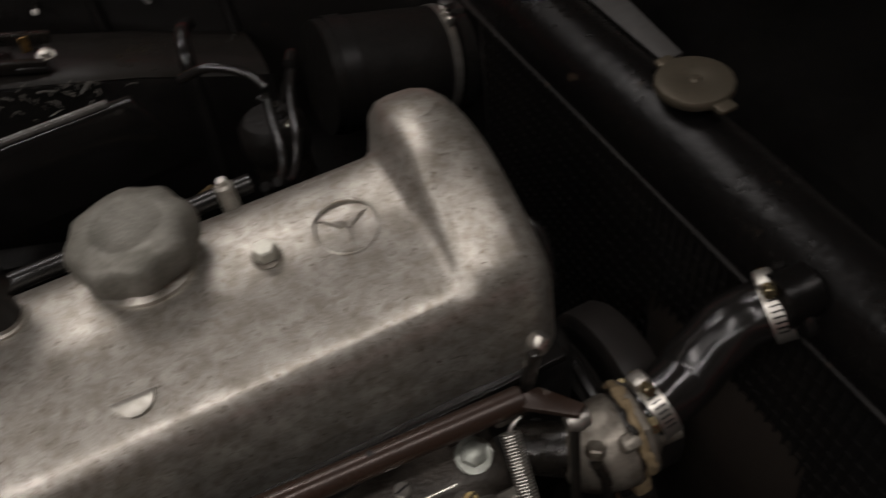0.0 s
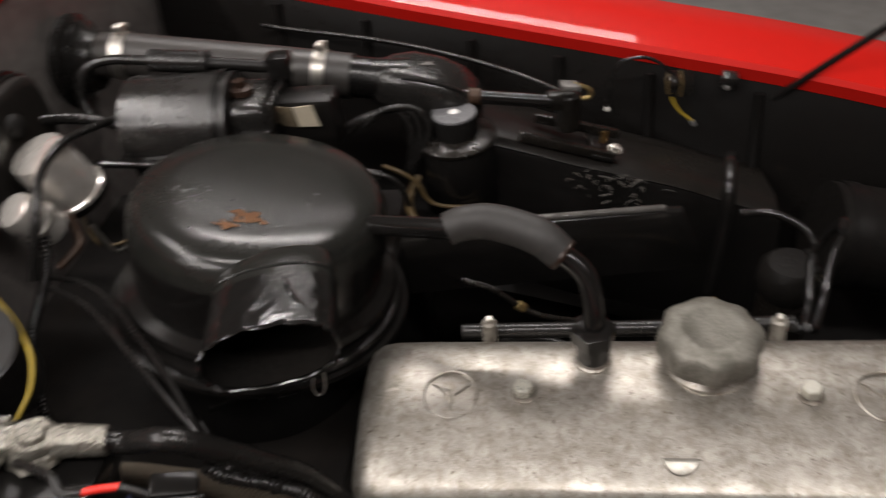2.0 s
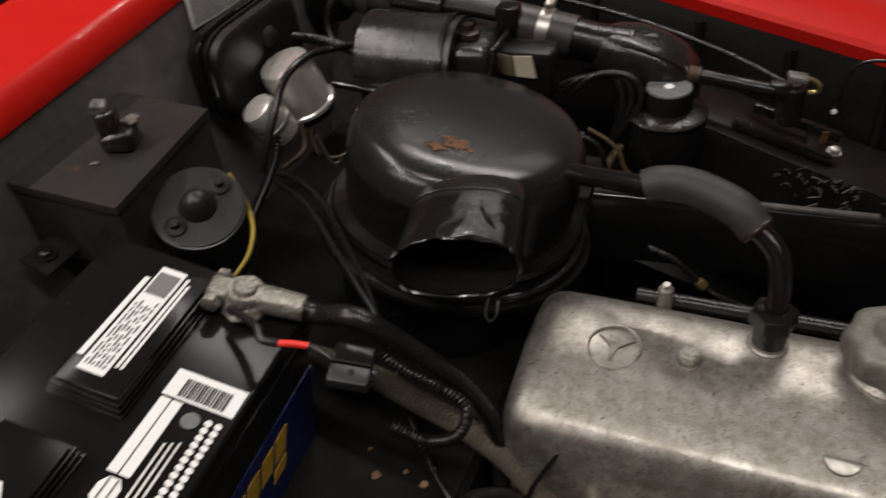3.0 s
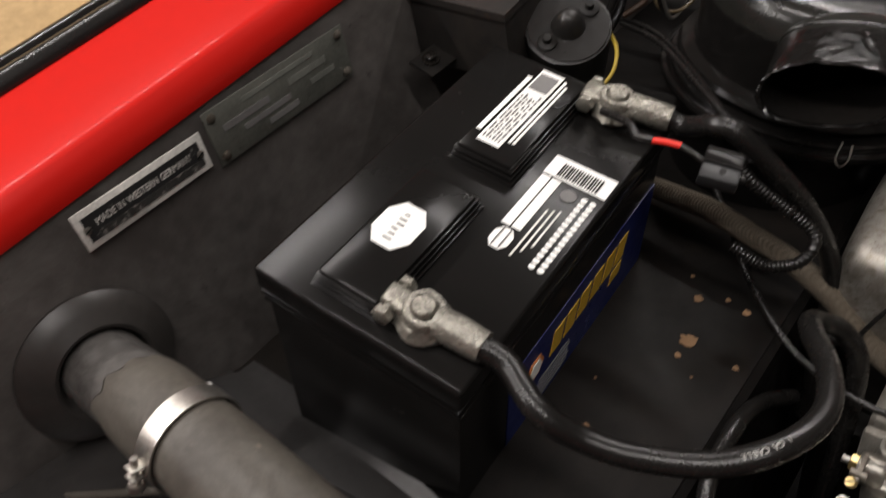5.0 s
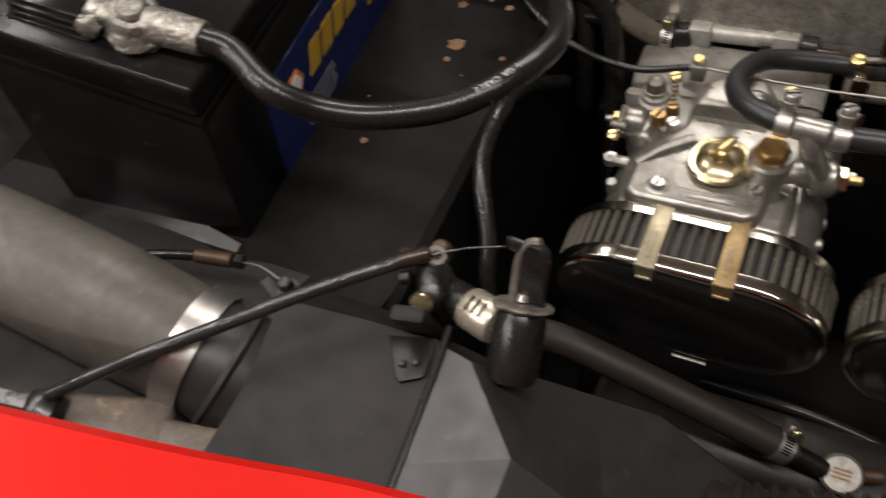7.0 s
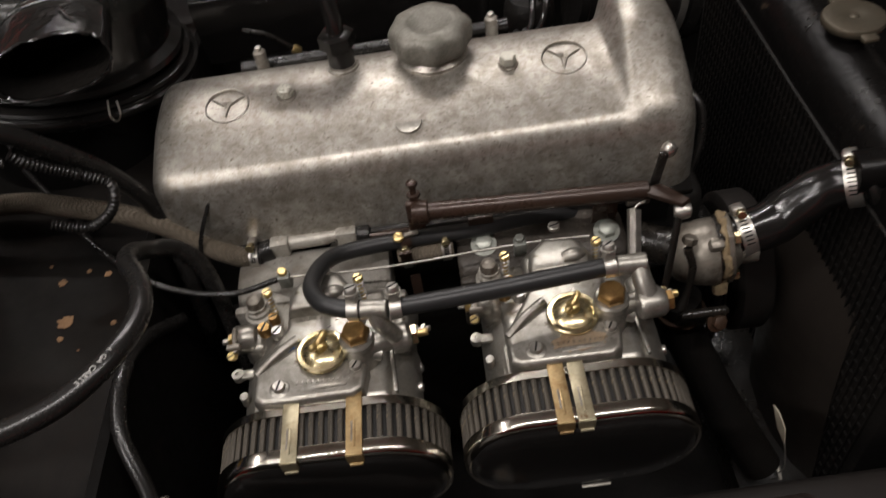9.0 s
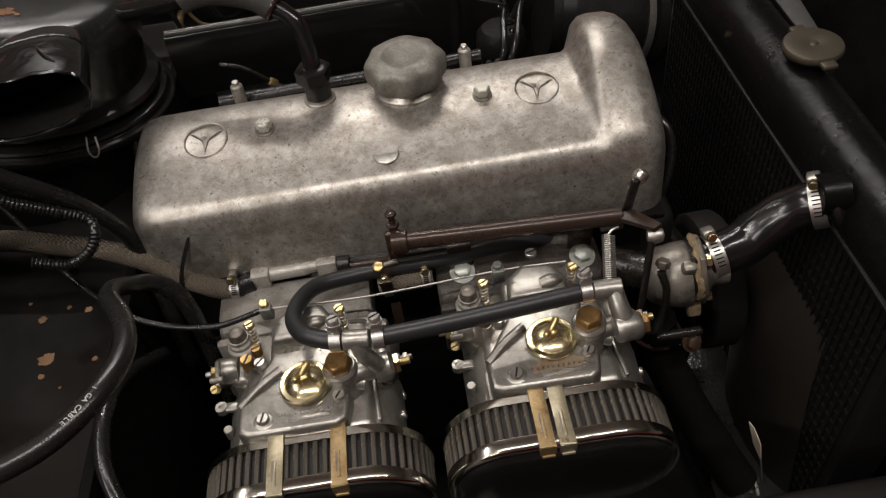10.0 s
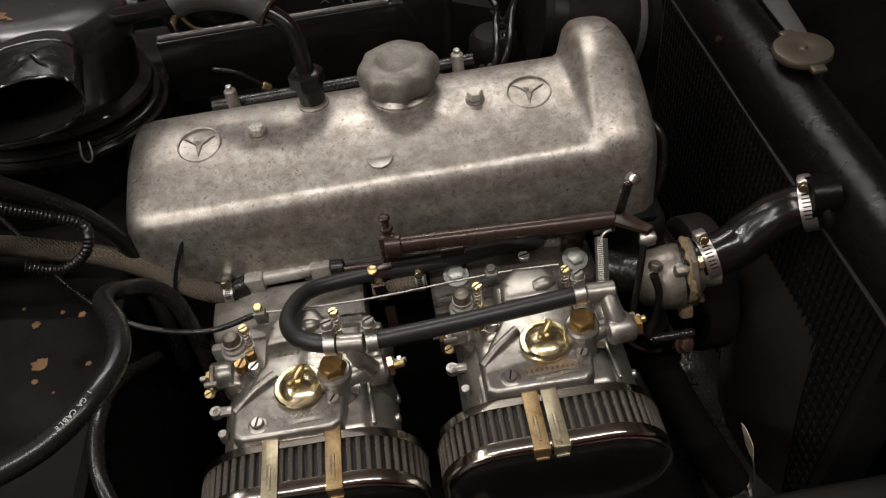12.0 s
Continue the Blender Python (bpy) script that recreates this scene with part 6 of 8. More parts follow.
CW = thing("throttle_cable", (0.1, -0.155, 0.80), "thin bare throttle wire with black sheath", "cable")
part("bare_wire", tube([(0.036, -0.153, 0.805), (0.140, -0.159, 0.806), (0.265, -0.153, 0.806), (0.331, -0.155, 0.806)], 0.0011, 8, 3), STEEL, CW)
part("sheath", tube([(-0.232, 0.003, 0.852), (-0.185, -0.05, 0.842), (-0.147, -0.098, 0.836), (-0.106, -0.134, 0.824), (-0.067, -0.153, 0.810), (-0.011, -0.161, 0.800), (0.040, -0.1535, 0.805)], 0.0030, 10), RUBBER, CW)
for x, y in ((0.041, -0.153), (0.266, -0.152)):
    stop = part("cable_stop", rbox((0.012, 0.010, 0.018), pose(x, y, 0.801, 8, 0, 0), 0.002), ZINC_DULL, CW, "grey-green clamp block")
    part("stop_screw", hexagon(0.0048, 0.005, pose(x, y, 0.810)), BRASS if x < 0.1 else ZINC_DULL, stop)

# ---- water outlet, top hose, fan ----
CRUST = mat("crusty_brown_sealant", (0.16, 0.115, 0.06), 0.75, 0, 0.5, 60, 0.9, spots=0.4, spot_col=(0.06, 0.04, 0.022), bscale=2)
TH = thing("water_outlet", (0.44, -0.15, 0.74), "cast alloy thermostat housing with a rust-stained bolted flange", "thermostat housing")
part("housing", lathe([(0.0, -0.036), (0.014, -0.034), (0.024, -0.027), (0.030, -0.015), (0.0325, 0.0), (0.033, 0.010), (0.032, 0.013)], aim((0.440, -0.160, 0.766), (0.9, -0.12, 0.12)), 40), OUTLET, TH)
part("throat", tube([(0.385, -0.13, 0.765), (0.405, -0.145, 0.766), (0.425, -0.156, 0.769)], [0.018, 0.019, 0.021], 24), GRIME, TH)
fm = aim((0.452, -0.160, 0.772), (0.9, -0.12, 0.12))
part("flange", prism([(0.031 * math.cos(a) * (1.0 if k % 6 else 1.22), 0.030 * math.sin(a) * (1.0 if k % 6 else 1.22)) for k, a in ((k, k * math.pi / 9) for k in range(18))], 0, 0.006, fm, 0.0015), GRIME, TH, "rust-stained flange")
part("gasket_bead", wobble(lathe([(0.0315, 0.003), (0.0338, 0.004), (0.0345, 0.0065), (0.0336, 0.009), (0.0305, 0.010)], fm, 56, False), 0.0035, 150), CRUST, TH, "crusty yellow-brown sealant squeezed out of the joint")
part("cover_plate", prism([(0.033 * math.cos(a) * (1.0 if k % 6 else 1.20), 0.032 * math.sin(a) * (1.0 if k % 6 else 1.20)) for k, a in ((k, k * math.pi / 9) for k in range(18))], 0.0085, 0.0135, fm, 0.0015), OUTLET, TH)
part("link_lever", tube([(0.416, -0.182, 0.800), (0.421, -0.188, 0.780), (0.418, -0.194, 0.757), (0.412, -0.200, 0.735)], [0.0045, 0.0038, 0.0032, 0.0048], 12), GRIME, TH, "oily brown-black link rod")
part("link_nut", hexagon(0.0070, 0.008, aim((0.418, -0.178, 0.802), (0.2, 0.3, 0.9))), OUTLET, TH)
part("flange_ear", rbox((0.014, 0.012, 0.016), pose(0.444, -0.178, 0.795, 20, 0, 0), 0.004), OUTLET, TH)
part("flange_ear", rbox((0.014, 0.012, 0.018), pose(0.452, -0.186, 0.744, -20, 0, 0), 0.004), CRUST, TH)
part("outlet_neck", lathe([(0.030, 0.013), (0.025, 0.016), (0.0195, 0.021), (0.0190, 0.036)], fm, 32), OUTLET, TH)
for a in (0, 120, 240):
    bolt(fm @ Vector((0.031 * math.cos(radians(a)), 0.030 * math.sin(radians(a)), 0.0135)), fm.to_3x3() @ Vector((0, 0, 1)), 0.0062, 0.006, GOLD_ZINC, TH, washer=False)
RH = thing("radiator_hose", (0.52, -0.16, 0.80), "glossy black moulded rubber hose from engine to radiator", "hose")
part("hose", wobble(tube([(0.466, -0.160, 0.779), (0.478, -0.159, 0.783), (0.495, -0.157, 0.787), (0.511, -0.153, 0.792), (0.526, -0.150, 0.804), (0.545, -0.149, 0.818), (0.562, -0.155, 0.831), (0.578, -0.162, 0.838), (0.594, -0.167, 0.845)], [0.0205, 0.0210, 0.0222, 0.0226, 0.0226, 0.0222, 0.0212, 0.0208, 0.0208], 28), 0.0016, 45), BLACK_GLOSS, RH)
part("neck_bead", lathe([(0.0205, -0.006), (0.0265, -0.003), (0.0275, 0.0), (0.0265, 0.003), (0.0205, 0.006)], aim((0.580, -0.162, 0.839), (0.85, -0.25, 0.40)), 32, False), RUBBER, RH)
hose_clamp((0.477, -0.159, 0.783), (0.95, 0.05, 0.22), 0.0224, 0.013, (-0.45, 0.35, 0.8), RH)
hose_clamp((0.5685, -0.1580, 0.8340), (0.85, -0.36, 0.38), 0.0228, 0.013, (-0.5, 0.4, 0.8), RH)
FAN = thing("fan_clutch", (0.52, -0.035, 0.56), "dusty grey round fan clutch drum behind the radiator", "fan clutch")
part("hub", rod((0.440, -0.058, 0.622), (0.505, -0.058, 0.622), 0.035, 32), DARK, FAN)
part("drum", lathe([(0.030, 0.0), (0.078, 0.001), (0.0825, 0.004), (0.083, 0.034), (0.080, 0.038), (0.030, 0.039)], aim((0.506, -0.058, 0.622), (1, 0, 0)), 64), SHROUD, FAN)
# Darker than the rim: shade on the engine-facing side is put into the colour.
part("face", lathe([(0.0, -0.001), (0.070, -0.001), (0.072, 0.0)], aim((0.505, -0.058, 0.622), (1, 0, 0)), 48), DUCT, FAN)
part("pulley", lathe([(0.070, 0), (0.074, 0.004), (0.062, 0.012), (0.074, 0.020), (0.070, 0.024)], aim((0.470, -0.058, 0.622), (1, 0, 0)), 48), DARK, FAN)
single("fan_belt", tube([(0.482, 0.072 * math.cos(a) - 0.058, 0.622 + (0.072 if math.sin(a) > -0.1 else 0.19) * math.sin(a)) for a in (k * math.pi / 9 for k in range(19))], 0.006, 8, 3), RUBBER, "worn black fan belt on the pulleys", "belt")
single("front_wire", tube([(0.455, 0.02, 0.84), (0.474, -0.01, 0.825), (0.476, -0.025, 0.80), (0.468, -0.038, 0.775), (0.455, -0.045, 0.74)], 0.005, 12), RUBBER, "black lead hanging off the cover's front", "cable")
LH = thing("lower_hose", (0.44, -0.17, 0.6), "black lower hose with a wire clip going down in shadow", "hose")
part("hose", tube([(0.425, -0.160, 0.70), (0.430, -0.165, 0.66), (0.445, -0.185, 0.62), (0.470, -0.220, 0.57), (0.51, -0.26, 0.50)], 0.022, 24), DUCT, LH)
part("end_ring", wobble(lathe([(0.0222, -0.004), (0.0255, -0.002), (0.0255, 0.002), (0.0222, 0.004)], aim((0.428, -0.164, 0.680), (0.1, -0.15, -0.9)), 32, False), 0.0015, 120), RUSTY, LH, "rust-flecked end ring")
bolt((0.452, -0.196, 0.700), (0.2, -0.7, 0.5), 0.0075, 0.007, RUSTY, LH, "rusty flange bolt")
part("pump_flange", rbox((0.050, 0.010, 0.034), pose(0.440, -0.186, 0.697, 20, 0, 0), 0.006, 3), GRIME, LH)
PS = thing("paper_scrap", (0.5715, -0.18, 0.40), "torn scrap of cream card on a thin wire by the radiator", "paper scrap")
part("card", prism([(-0.218, 0.556), (-0.230, 0.562), (-0.250, 0.560), (-0.259, 0.541), (-0.238, 0.541)], 0, 0.0010, Matrix(((0, 0, 1, 0.5285), (1, 0, 0, 0), (0, 1, 0, 0), (0, 0, 0, 1)))), PAPER, PS)
part("wire", tube([(0.529, -0.257, 0.543), (0.529, -0.266, 0.530), (0.529, -0.272, 0.516), (0.529, -0.268, 0.492), (0.529, -0.261, 0.478)], 0.0009, 6), STEEL, PS)
part("wire_clip", rbox((0.004, 0.016, 0.006), pose(0.529, -0.268, 0.492, 30, 0, 0), 0.001), ALLOY_OLD, PS, "small pale clip")

# ---- plates and things on the firewall ----
RUBBED = mat("black_plate_rubbed_pale", (0.05, 0.048, 0.045), 0.45, 0.2, 0.4, 60, 0.1, spots=0.75, spot_col=(0.36, 0.34, 0.31), spot_scale=110)
P1 = thing("maker_plate", (-0.487, -0.426, 1.025), "black oblong plate with a bright rim and raised lettering", "plate")
m1 = pose(-0.4865, -0.4265, 1.042, 90, 0, 90)
part("rim", rbox((0.118, 0.033, 0.0016), m1, 0.0006), PLATE_RIM, P1)
part("field", rbox((0.107, 0.0215, 0.0016), m1 @ pose(0, 0, 0.0006), 0), PLATE_BLACK, P1)
text_mesh("MADE IN WESTERN GERMANY", 0.0085, m1 @ pose(0, 0.0022, 0.0016), PLATE_RIM, P1, "lettering", 0.088, "pale raised lettering")
for x in (-0.0525, 0.0525):
    slotted(m1 @ Vector((x, 0, 0.001)), (1, 0, 0), 0.0032, 0.0015, STEEL, P1, "plate_screw")
part("worn_patch", rbox((0.098, 0.0062, 0.0004), m1 @ pose(0.004, -0.0076, 0.0016), 0), RUBBED, P1, "lower edge rubbed to pale metal")
FAINT = mat("faded_plate_print", (0.21, 0.215, 0.19), 0.5, 0.2, 0.3, 90, 0.0)
P2 = thing("data_plate", (-0.487, -0.283, 1.017), "greyed metal data plate with worn print and four screws", "plate")
m2 = pose(-0.4862, -0.2815, 1.0445, 90, 0, 90)
part("sheet", rbox((0.158, 0.050, 0.0016), m2, 0.0006), PLATE_GREY, P2)
for k, (x, y, w, h) in enumerate(((-0.04, 0.004, 0.05, 0.006), (0.03, 0.006, 0.044, 0.006), (-0.02, -0.006, 0.052, 0.005), (0.045, -0.006, 0.028, 0.005), (-0.005, -0.015, 0.034, 0.005), (0.0, 0.017, 0.08, 0.004))):
    part("print_bar", rbox((w, h, 0.0006), m2 @ pose(x, y, 0.0010), 0), FAINT if k % 2 else PRINT, P2)
for x in (-0.072, 0.072):
    for y in (-0.018, 0.018):
        part("screw", lathe([(0.0042, 0), (0.0040, 0.0018), (0.0024, 0.0028), (0, 0.0030)], m2 @ pose(x, y, 0.0006), 16), OUTLET, P2, "pale tarnished round screw head")
P3 = thing("data_plate", (-0.487, 0.21, 1.07), "worn bright metal plate on the firewall beyond the motor", "plate")
m3 = pose(-0.4862, 0.211, 1.089, 90, 3, 90)
part("sheet", rbox((0.116, 0.034, 0.0016), m3, 0.0006), PLATE_RIM, P3)
part("field", rbox((0.106, 0.026, 0.0012), m3 @ pose(0, 0, 0.0006), 0), WORN_PLATE, P3)

RB = thing("regulator_box", (-0.435, -0.03, 0.98), "dusty black box with a greasy stud bolted to the firewall", "regulator")
part("case", loft([[(-0.486, -0.112, 0.985), (-0.375, -0.112, 0.985), (-0.380, 0.020, 0.985), (-0.486, 0.020, 0.985)], [(-0.486, -0.112, 1.055), (-0.374, -0.112, 1.050), (-0.388, 0.030, 1.056), (-0.486, 0.030, 1.062)]]), REGBOX, RB)
part("cover_lip", loft([[(-0.487, -0.114, 1.052), (-0.372, -0.114, 1.047), (-0.386, 0.032, 1.053), (-0.487, 0.032, 1.059)], [(-0.487, -0.114, 1.059), (-0.372, -0.114, 1.054), (-0.386, 0.032, 1.060), (-0.487, 0.032, 1.066)]]), REGBOX, RB)
st_ = part("stud", wobble(join(rbox((0.030, 0.030, 0.020), pose(-0.423, -0.040, 1.068, 0, 0, 20), 0.006, 3), rbox((0.018, 0.020, 0.030), pose(-0.427, -0.043, 1.080, 0, 6, 30), 0.004, 3)), 0.005, 60), GRIME, RB, "greasy brown-black terminal block")
part("stud_nut", rbox((0.013, 0.015, 0.010), pose(-0.430, -0.044, 1.098, 6, 10, 35), 0.003, 2), SCUFFED, st_, "pale scraped nut")
part("stud_nut", hexagon(0.0060, 0.006, pose(-0.415, -0.029, 1.077, 25, 20, 0)), OUTLET, st_)
part("rust_scab", wobble(rbox((0.006, 0.005, 0.002), pose(-0.430, -0.070, 1.0585, 0, 2, 30), 0.0008), 0.002, 120), FLAKE, RB, "pale flake")
part("lid_dimple", lathe([(0.016, 0.0), (0.013, 0.0025), (0.006, 0.0035), (0, 0.0035)], pose(-0.455, 0.000, 1.0605), 24), REGBOX, RB, "shallow raised boss")
part("foot", rbox((0.030, 0.040, 0.004), pose(-0.455, -0.128, 1.000, 0, 20, 0), 0.002), PANEL, RB)
bolt((-0.455, -0.132, 1.003), (0.3, -0.1, 1), 0.006, 0.005, GRIME, RB)

COIL = mat("satin_grey_black_coil_paint", (0.0150, 0.0140, 0.0132), 0.36, 0, 0.4, 24, 0.2, spots=0.3, spot_col=(0.045, 0.035, 0.026), spot_scale=50, spec=0.42)
CO = thing("ignition_coil", (-0.36, -0.03, 0.90), "round black coil with a raised centre post", "coil")
com = aim((-0.347, -0.056, 1.018), (0.35, -0.35, 0.87))
part("can", lathe([(0.037, -0.10), (0.040, -0.09), (0.040, -0.004), (0.0395, 0.0005), (0.0375, 0.001)], com, 48), COIL, CO)
part("cap", lathe([(0.038, 0.0), (0.0375, 0.0025), (0.016, 0.003), (0.0140, 0.008), (0.0105, 0.015), (0.0070, 0.019), (0.0035, 0.0205), (0, 0.021)], com, 40), COIL, CO)
for a in (30, 210):
    part("terminal", join(rod(com @ Vector((0.026 * math.cos(radians(a)), 0.026 * math.sin(radians(a)), 0.003)), com @ Vector((0.026 * math.cos(radians(a)), 0.026 * math.sin(radians(a)), 0.012)), 0.004), lathe([(0.009, 0.003), (0.009, 0.005), (0.007, 0.006)], com @ pose(0.026 * math.cos(radians(a)), 0.026 * math.sin(radians(a)), 0), 18)), DARK, CO)

WM = thing("wiper_motor", (-0.46, 0.208, 1.0), "flat brown-black wiper motor box with glossy rims on the firewall", "motor")


def oval_row(dx, half_y, half_z):
    return [(-0.484 + dx, 0.208 + half_y * math.copysign(abs(math.cos(2 * math.pi * k / 48)) ** 0.42, math.cos(2 * math.pi * k / 48)), 1.026 + half_z * math.copysign(abs(math.sin(2 * math.pi * k / 48)) ** 0.5, math.sin(2 * math.pi * k / 48))) for k in range(48)]


MOTOR = mat("brown_black_motor_paint", (0.0120, 0.0103, 0.0088), 0.42, 0, 0.5, 18, 0.3, spots=0.3, spot_col=(0.045, 0.036, 0.028), spot_scale=40, spec=0.4)
part("body", loft([oval_row(0.0, 0.080, 0.048), oval_row(0.030, 0.080, 0.048), oval_row(0.036, 0.079, 0.047), oval_row(0.0385, 0.076, 0.044), oval_row(0.039, 0.070, 0.038), oval_row(0.0392, 0.03, 0.016)]), MOTOR, WM)
part("rim", loft([oval_row(0.010, 0.0805, 0.0485), oval_row(0.011, 0.085, 0.053), oval_row(0.015, 0.086, 0.054), oval_row(0.018, 0.085, 0.053), oval_row(0.019, 0.0805, 0.0485)], caps=False), BLACK_GLOSS, WM, "rolled glossy rim")
part("rim", loft([oval_row(0.023, 0.0802, 0.0482), oval_row(0.024, 0.083, 0.051), oval_row(0.027, 0.083, 0.051), oval_row(0.028, 0.0802, 0.0482)], caps=False), BLACK_GLOSS, WM)
part("boss", lathe([(0.014, 0.0), (0.010, 0.006), (0.004, 0.008), (0, 0.008)], aim((-0.4455, 0.222, 1.040), (1, 0, 0.2)), 20), DARK, WM)
part("lip_tab", rbox((0.006, 0.050, 0.003), pose(-0.466, 0.226, 1.077), 0.001), BLACK_GLOSS, WM)

FC = thing("flasher_unit", (-0.401, 0.208, 0.95), "plain silver tin can with a rolled rim", "relay", "silver cans")
fcm = aim((-0.402, 0.208, 0.966), (-0.12, -0.17, 0.66)) @ Matrix.Scale(0.92, 4)
part("can", lathe([(0.034, 0.0), (0.036, 0.002), (0.036, 0.006), (0.033, 0.008), (0.0325, 0.060), (0.030, 0.067), (0.022, 0.070), (0, 0.071)], fcm, 40), SILVER_CAN, FC)
part("base", lathe([(0.030, -0.010), (0.033, -0.002), (0.033, 0.0)], fcm, 32), DARK, FC)
FC2 = thing("relay_can", (-0.41, 0.142, 0.96), "small silver cylinder clamped beside the tin can", "relay", "silver cans")
f2m = aim((-0.398, 0.146, 0.966), (-0.24, -0.34, 0.72))
part("can", lathe([(0.019, 0.0), (0.020, 0.002), (0.020, 0.040), (0.018, 0.046), (0.012, 0.048), (0, 0.049)], f2m, 32), SILVER_CAN, FC2)
part("ring", lathe([(0.0202, 0.016), (0.0215, 0.017), (0.0215, 0.021), (0.0202, 0.022)], f2m, 32, False), STEEL, FC2)
single("can_bracket", tube([(-0.40, 0.18, 0.965), (-0.39, 0.165, 0.945), (-0.385, 0.15, 0.94), (-0.40, 0.13, 0.93)], 0.004, 8), RUSTY, "thin rusty bracket under the silver cans", "bracket")
for pts, mt, lb in (([(-0.381, 0.300, 1.000), (-0.382, 0.245, 1.020), (-0.382, 0.198, 1.034), (-0.385, 0.155, 1.030), (-0.384, 0.122, 1.008), (-0.386, 0.100, 0.982), (-0.392, 0.085, 0.955)], RUBBER, "black lead curving over the silver cans"),
                                        ([(-0.372, 0.018, 1.000), (-0.337, -0.011, 1.001), (-0.312, -0.036, 1.002), (-0.298, -0.054, 1.000), (-0.290, -0.075, 0.995), (-0.291, -0.089, 0.990), (-0.296, -0.098, 0.983)], WIRE_YELLOW, "yellow wire hanging beside the coil")):
    single("lead", tube(pts, 0.0042 if mt is RUBBER else 0.0018, 10), mt, lb, "wire", "loose leads")
single("lead", tube([(-0.452, 0.262, 1.022), (-0.430, 0.285, 1.010), (-0.400, 0.300, 0.995), (-0.370, 0.305, 0.980)], 0.0062, 12), RUBBER, "thick black lead from the motor to the blower", "wire", "loose leads")
single("ribbed_conduit", ribbed([(-0.396, 0.132, 0.979), (-0.386, 0.104, 0.959), (-0.384, 0.071, 0.942), (-0.381, 0.036, 0.927), (-0.37, 0.0, 0.90), (-0.36, -0.02, 0.86)], 0.0046, 0.0036, 0.0008, 14), BLACK_GLOSS, "black ribbed conduit dropping behind the coil", "conduit")
for pts in ([(-0.368, 0.073, 0.955), (-0.316, 0.041, 0.965), (-0.280, 0.010, 0.972), (-0.236, -0.031, 0.976), (-0.194, -0.070, 0.978), (-0.156, -0.103, 0.975), (-0.146, -0.114, 0.968)],
            [(-0.389, 0.105, 0.940), (-0.354, 0.093, 0.945), (-0.313, 0.065, 0.950), (-0.268, 0.023, 0.955), (-0.205, -0.045, 0.965), (-0.165, -0.093, 0.970), (-0.150, -0.112, 0.966)]):
    single("lead", tube(pts, 0.0025, 10), RUBBER, "thin black lead running towards the battery clamp", "wire", "loose leads")
for k in range(3):
    single("lead", tube([(-0.395 + 0.01 * k, 0.19 - 0.01 * k, 0.952), (-0.38 + 0.008 * k, 0.175, 0.925 - 0.006 * k), (-0.36, 0.19 + 0.008 * k, 0.915), (-0.345, 0.215, 0.93 + 0.006 * k)], 0.002, 8), (WIRE_BROWN, RUBBER, STEEL)[k], "short looped wire under the silver cans", "wire", "loose leads")

# ---- heater duct, blower and control valve ----
HD = thing("heater_duct", (-0.3, 0.43, 0.95), "black rubber heater duct with bright band clamps", "duct")
part("hose", tube([(-0.482, 0.420, 1.018), (-0.43, 0.428, 1.013), (-0.375, 0.431, 1.003), (-0.242, 0.434, 0.981), (-0.150, 0.433, 0.966)], 0.0275, 28), BOOT, HD)
part("firewall_boot", lathe([(0.054, 0.0), (0.055, 0.008), (0.046, 0.013), (0.048, 0.018), (0.040, 0.024), (0.034, 0.036)], aim((-0.489, 0.418, 1.016), (1, 0.02, -0.15)), 36), RUBBER, HD, "ribbed black rubber boot")
part("collar", tube([(-0.160, 0.433, 0.968), (-0.120, 0.433, 0.961), (-0.080, 0.434, 0.956)], [0.025, 0.025, 0.027], 28), BLACK_GLOSS, HD)
band_clamp((-0.425, 0.428, 1.012), (1, 0.02, -0.14), 0.0280, 0.016, HD, (0, 0.3, 1))
band_clamp((-0.188, 0.4335, 0.972), (1, 0.01, -0.17), 0.0280, 0.015, HD, (0, 0.3, 1))
HX = thing("heater_box", (-0.06, 0.44, 0.90), "glossy black tapered sheet-metal heater box", "heater")
def bulb(x, y, z, hy, hz, sq=0.55):
    return [(x, y + hy * math.copysign(abs(math.cos(2 * math.pi * k / 32)) ** sq, math.cos(2 * math.pi * k / 32)), z + hz * math.copysign(abs(math.sin(2 * math.pi * k / 32)) ** sq, math.sin(2 * math.pi * k / 32))) for k in range(32)]


part("box", loft([bulb(-0.122, 0.436, 0.955, 0.026, 0.024, 0.8), bulb(-0.100, 0.438, 0.951, 0.036, 0.031, 0.65), bulb(-0.078, 0.440, 0.944, 0.042, 0.036), bulb(-0.045, 0.442, 0.936, 0.042, 0.034), bulb(-0.020, 0.444, 0.926, 0.040, 0.030), bulb(-0.004, 0.448, 0.915, 0.034, 0.022), bulb(0.003, 0.449, 0.911, 0.024, 0.014)]), HEATER, HX, sharp=55)
part("lid_seam", tube([(-0.086, 0.404, 0.976), (-0.060, 0.405, 0.971), (-0.030, 0.407, 0.960), (-0.010, 0.416, 0.943)], 0.0022, 6), HEATER, HX)
part("scuff", rbox((0.016, 0.009, 0.0006), pose(-0.060, 0.440, 0.9745, 0, 12, 20), 0), SCUFFED, HX, "patch of paint scuffed to metal")
part("side_flange", rbox((0.070, 0.004, 0.020), pose(-0.050, 0.3935, 0.915, 0, 12, 3), 0.001), BLACK_GLOSS, HX)
BL_ = thing("blower_housing", (-0.33, 0.31, 0.90), "curved glossy black blower housing with a flat flange", "blower")
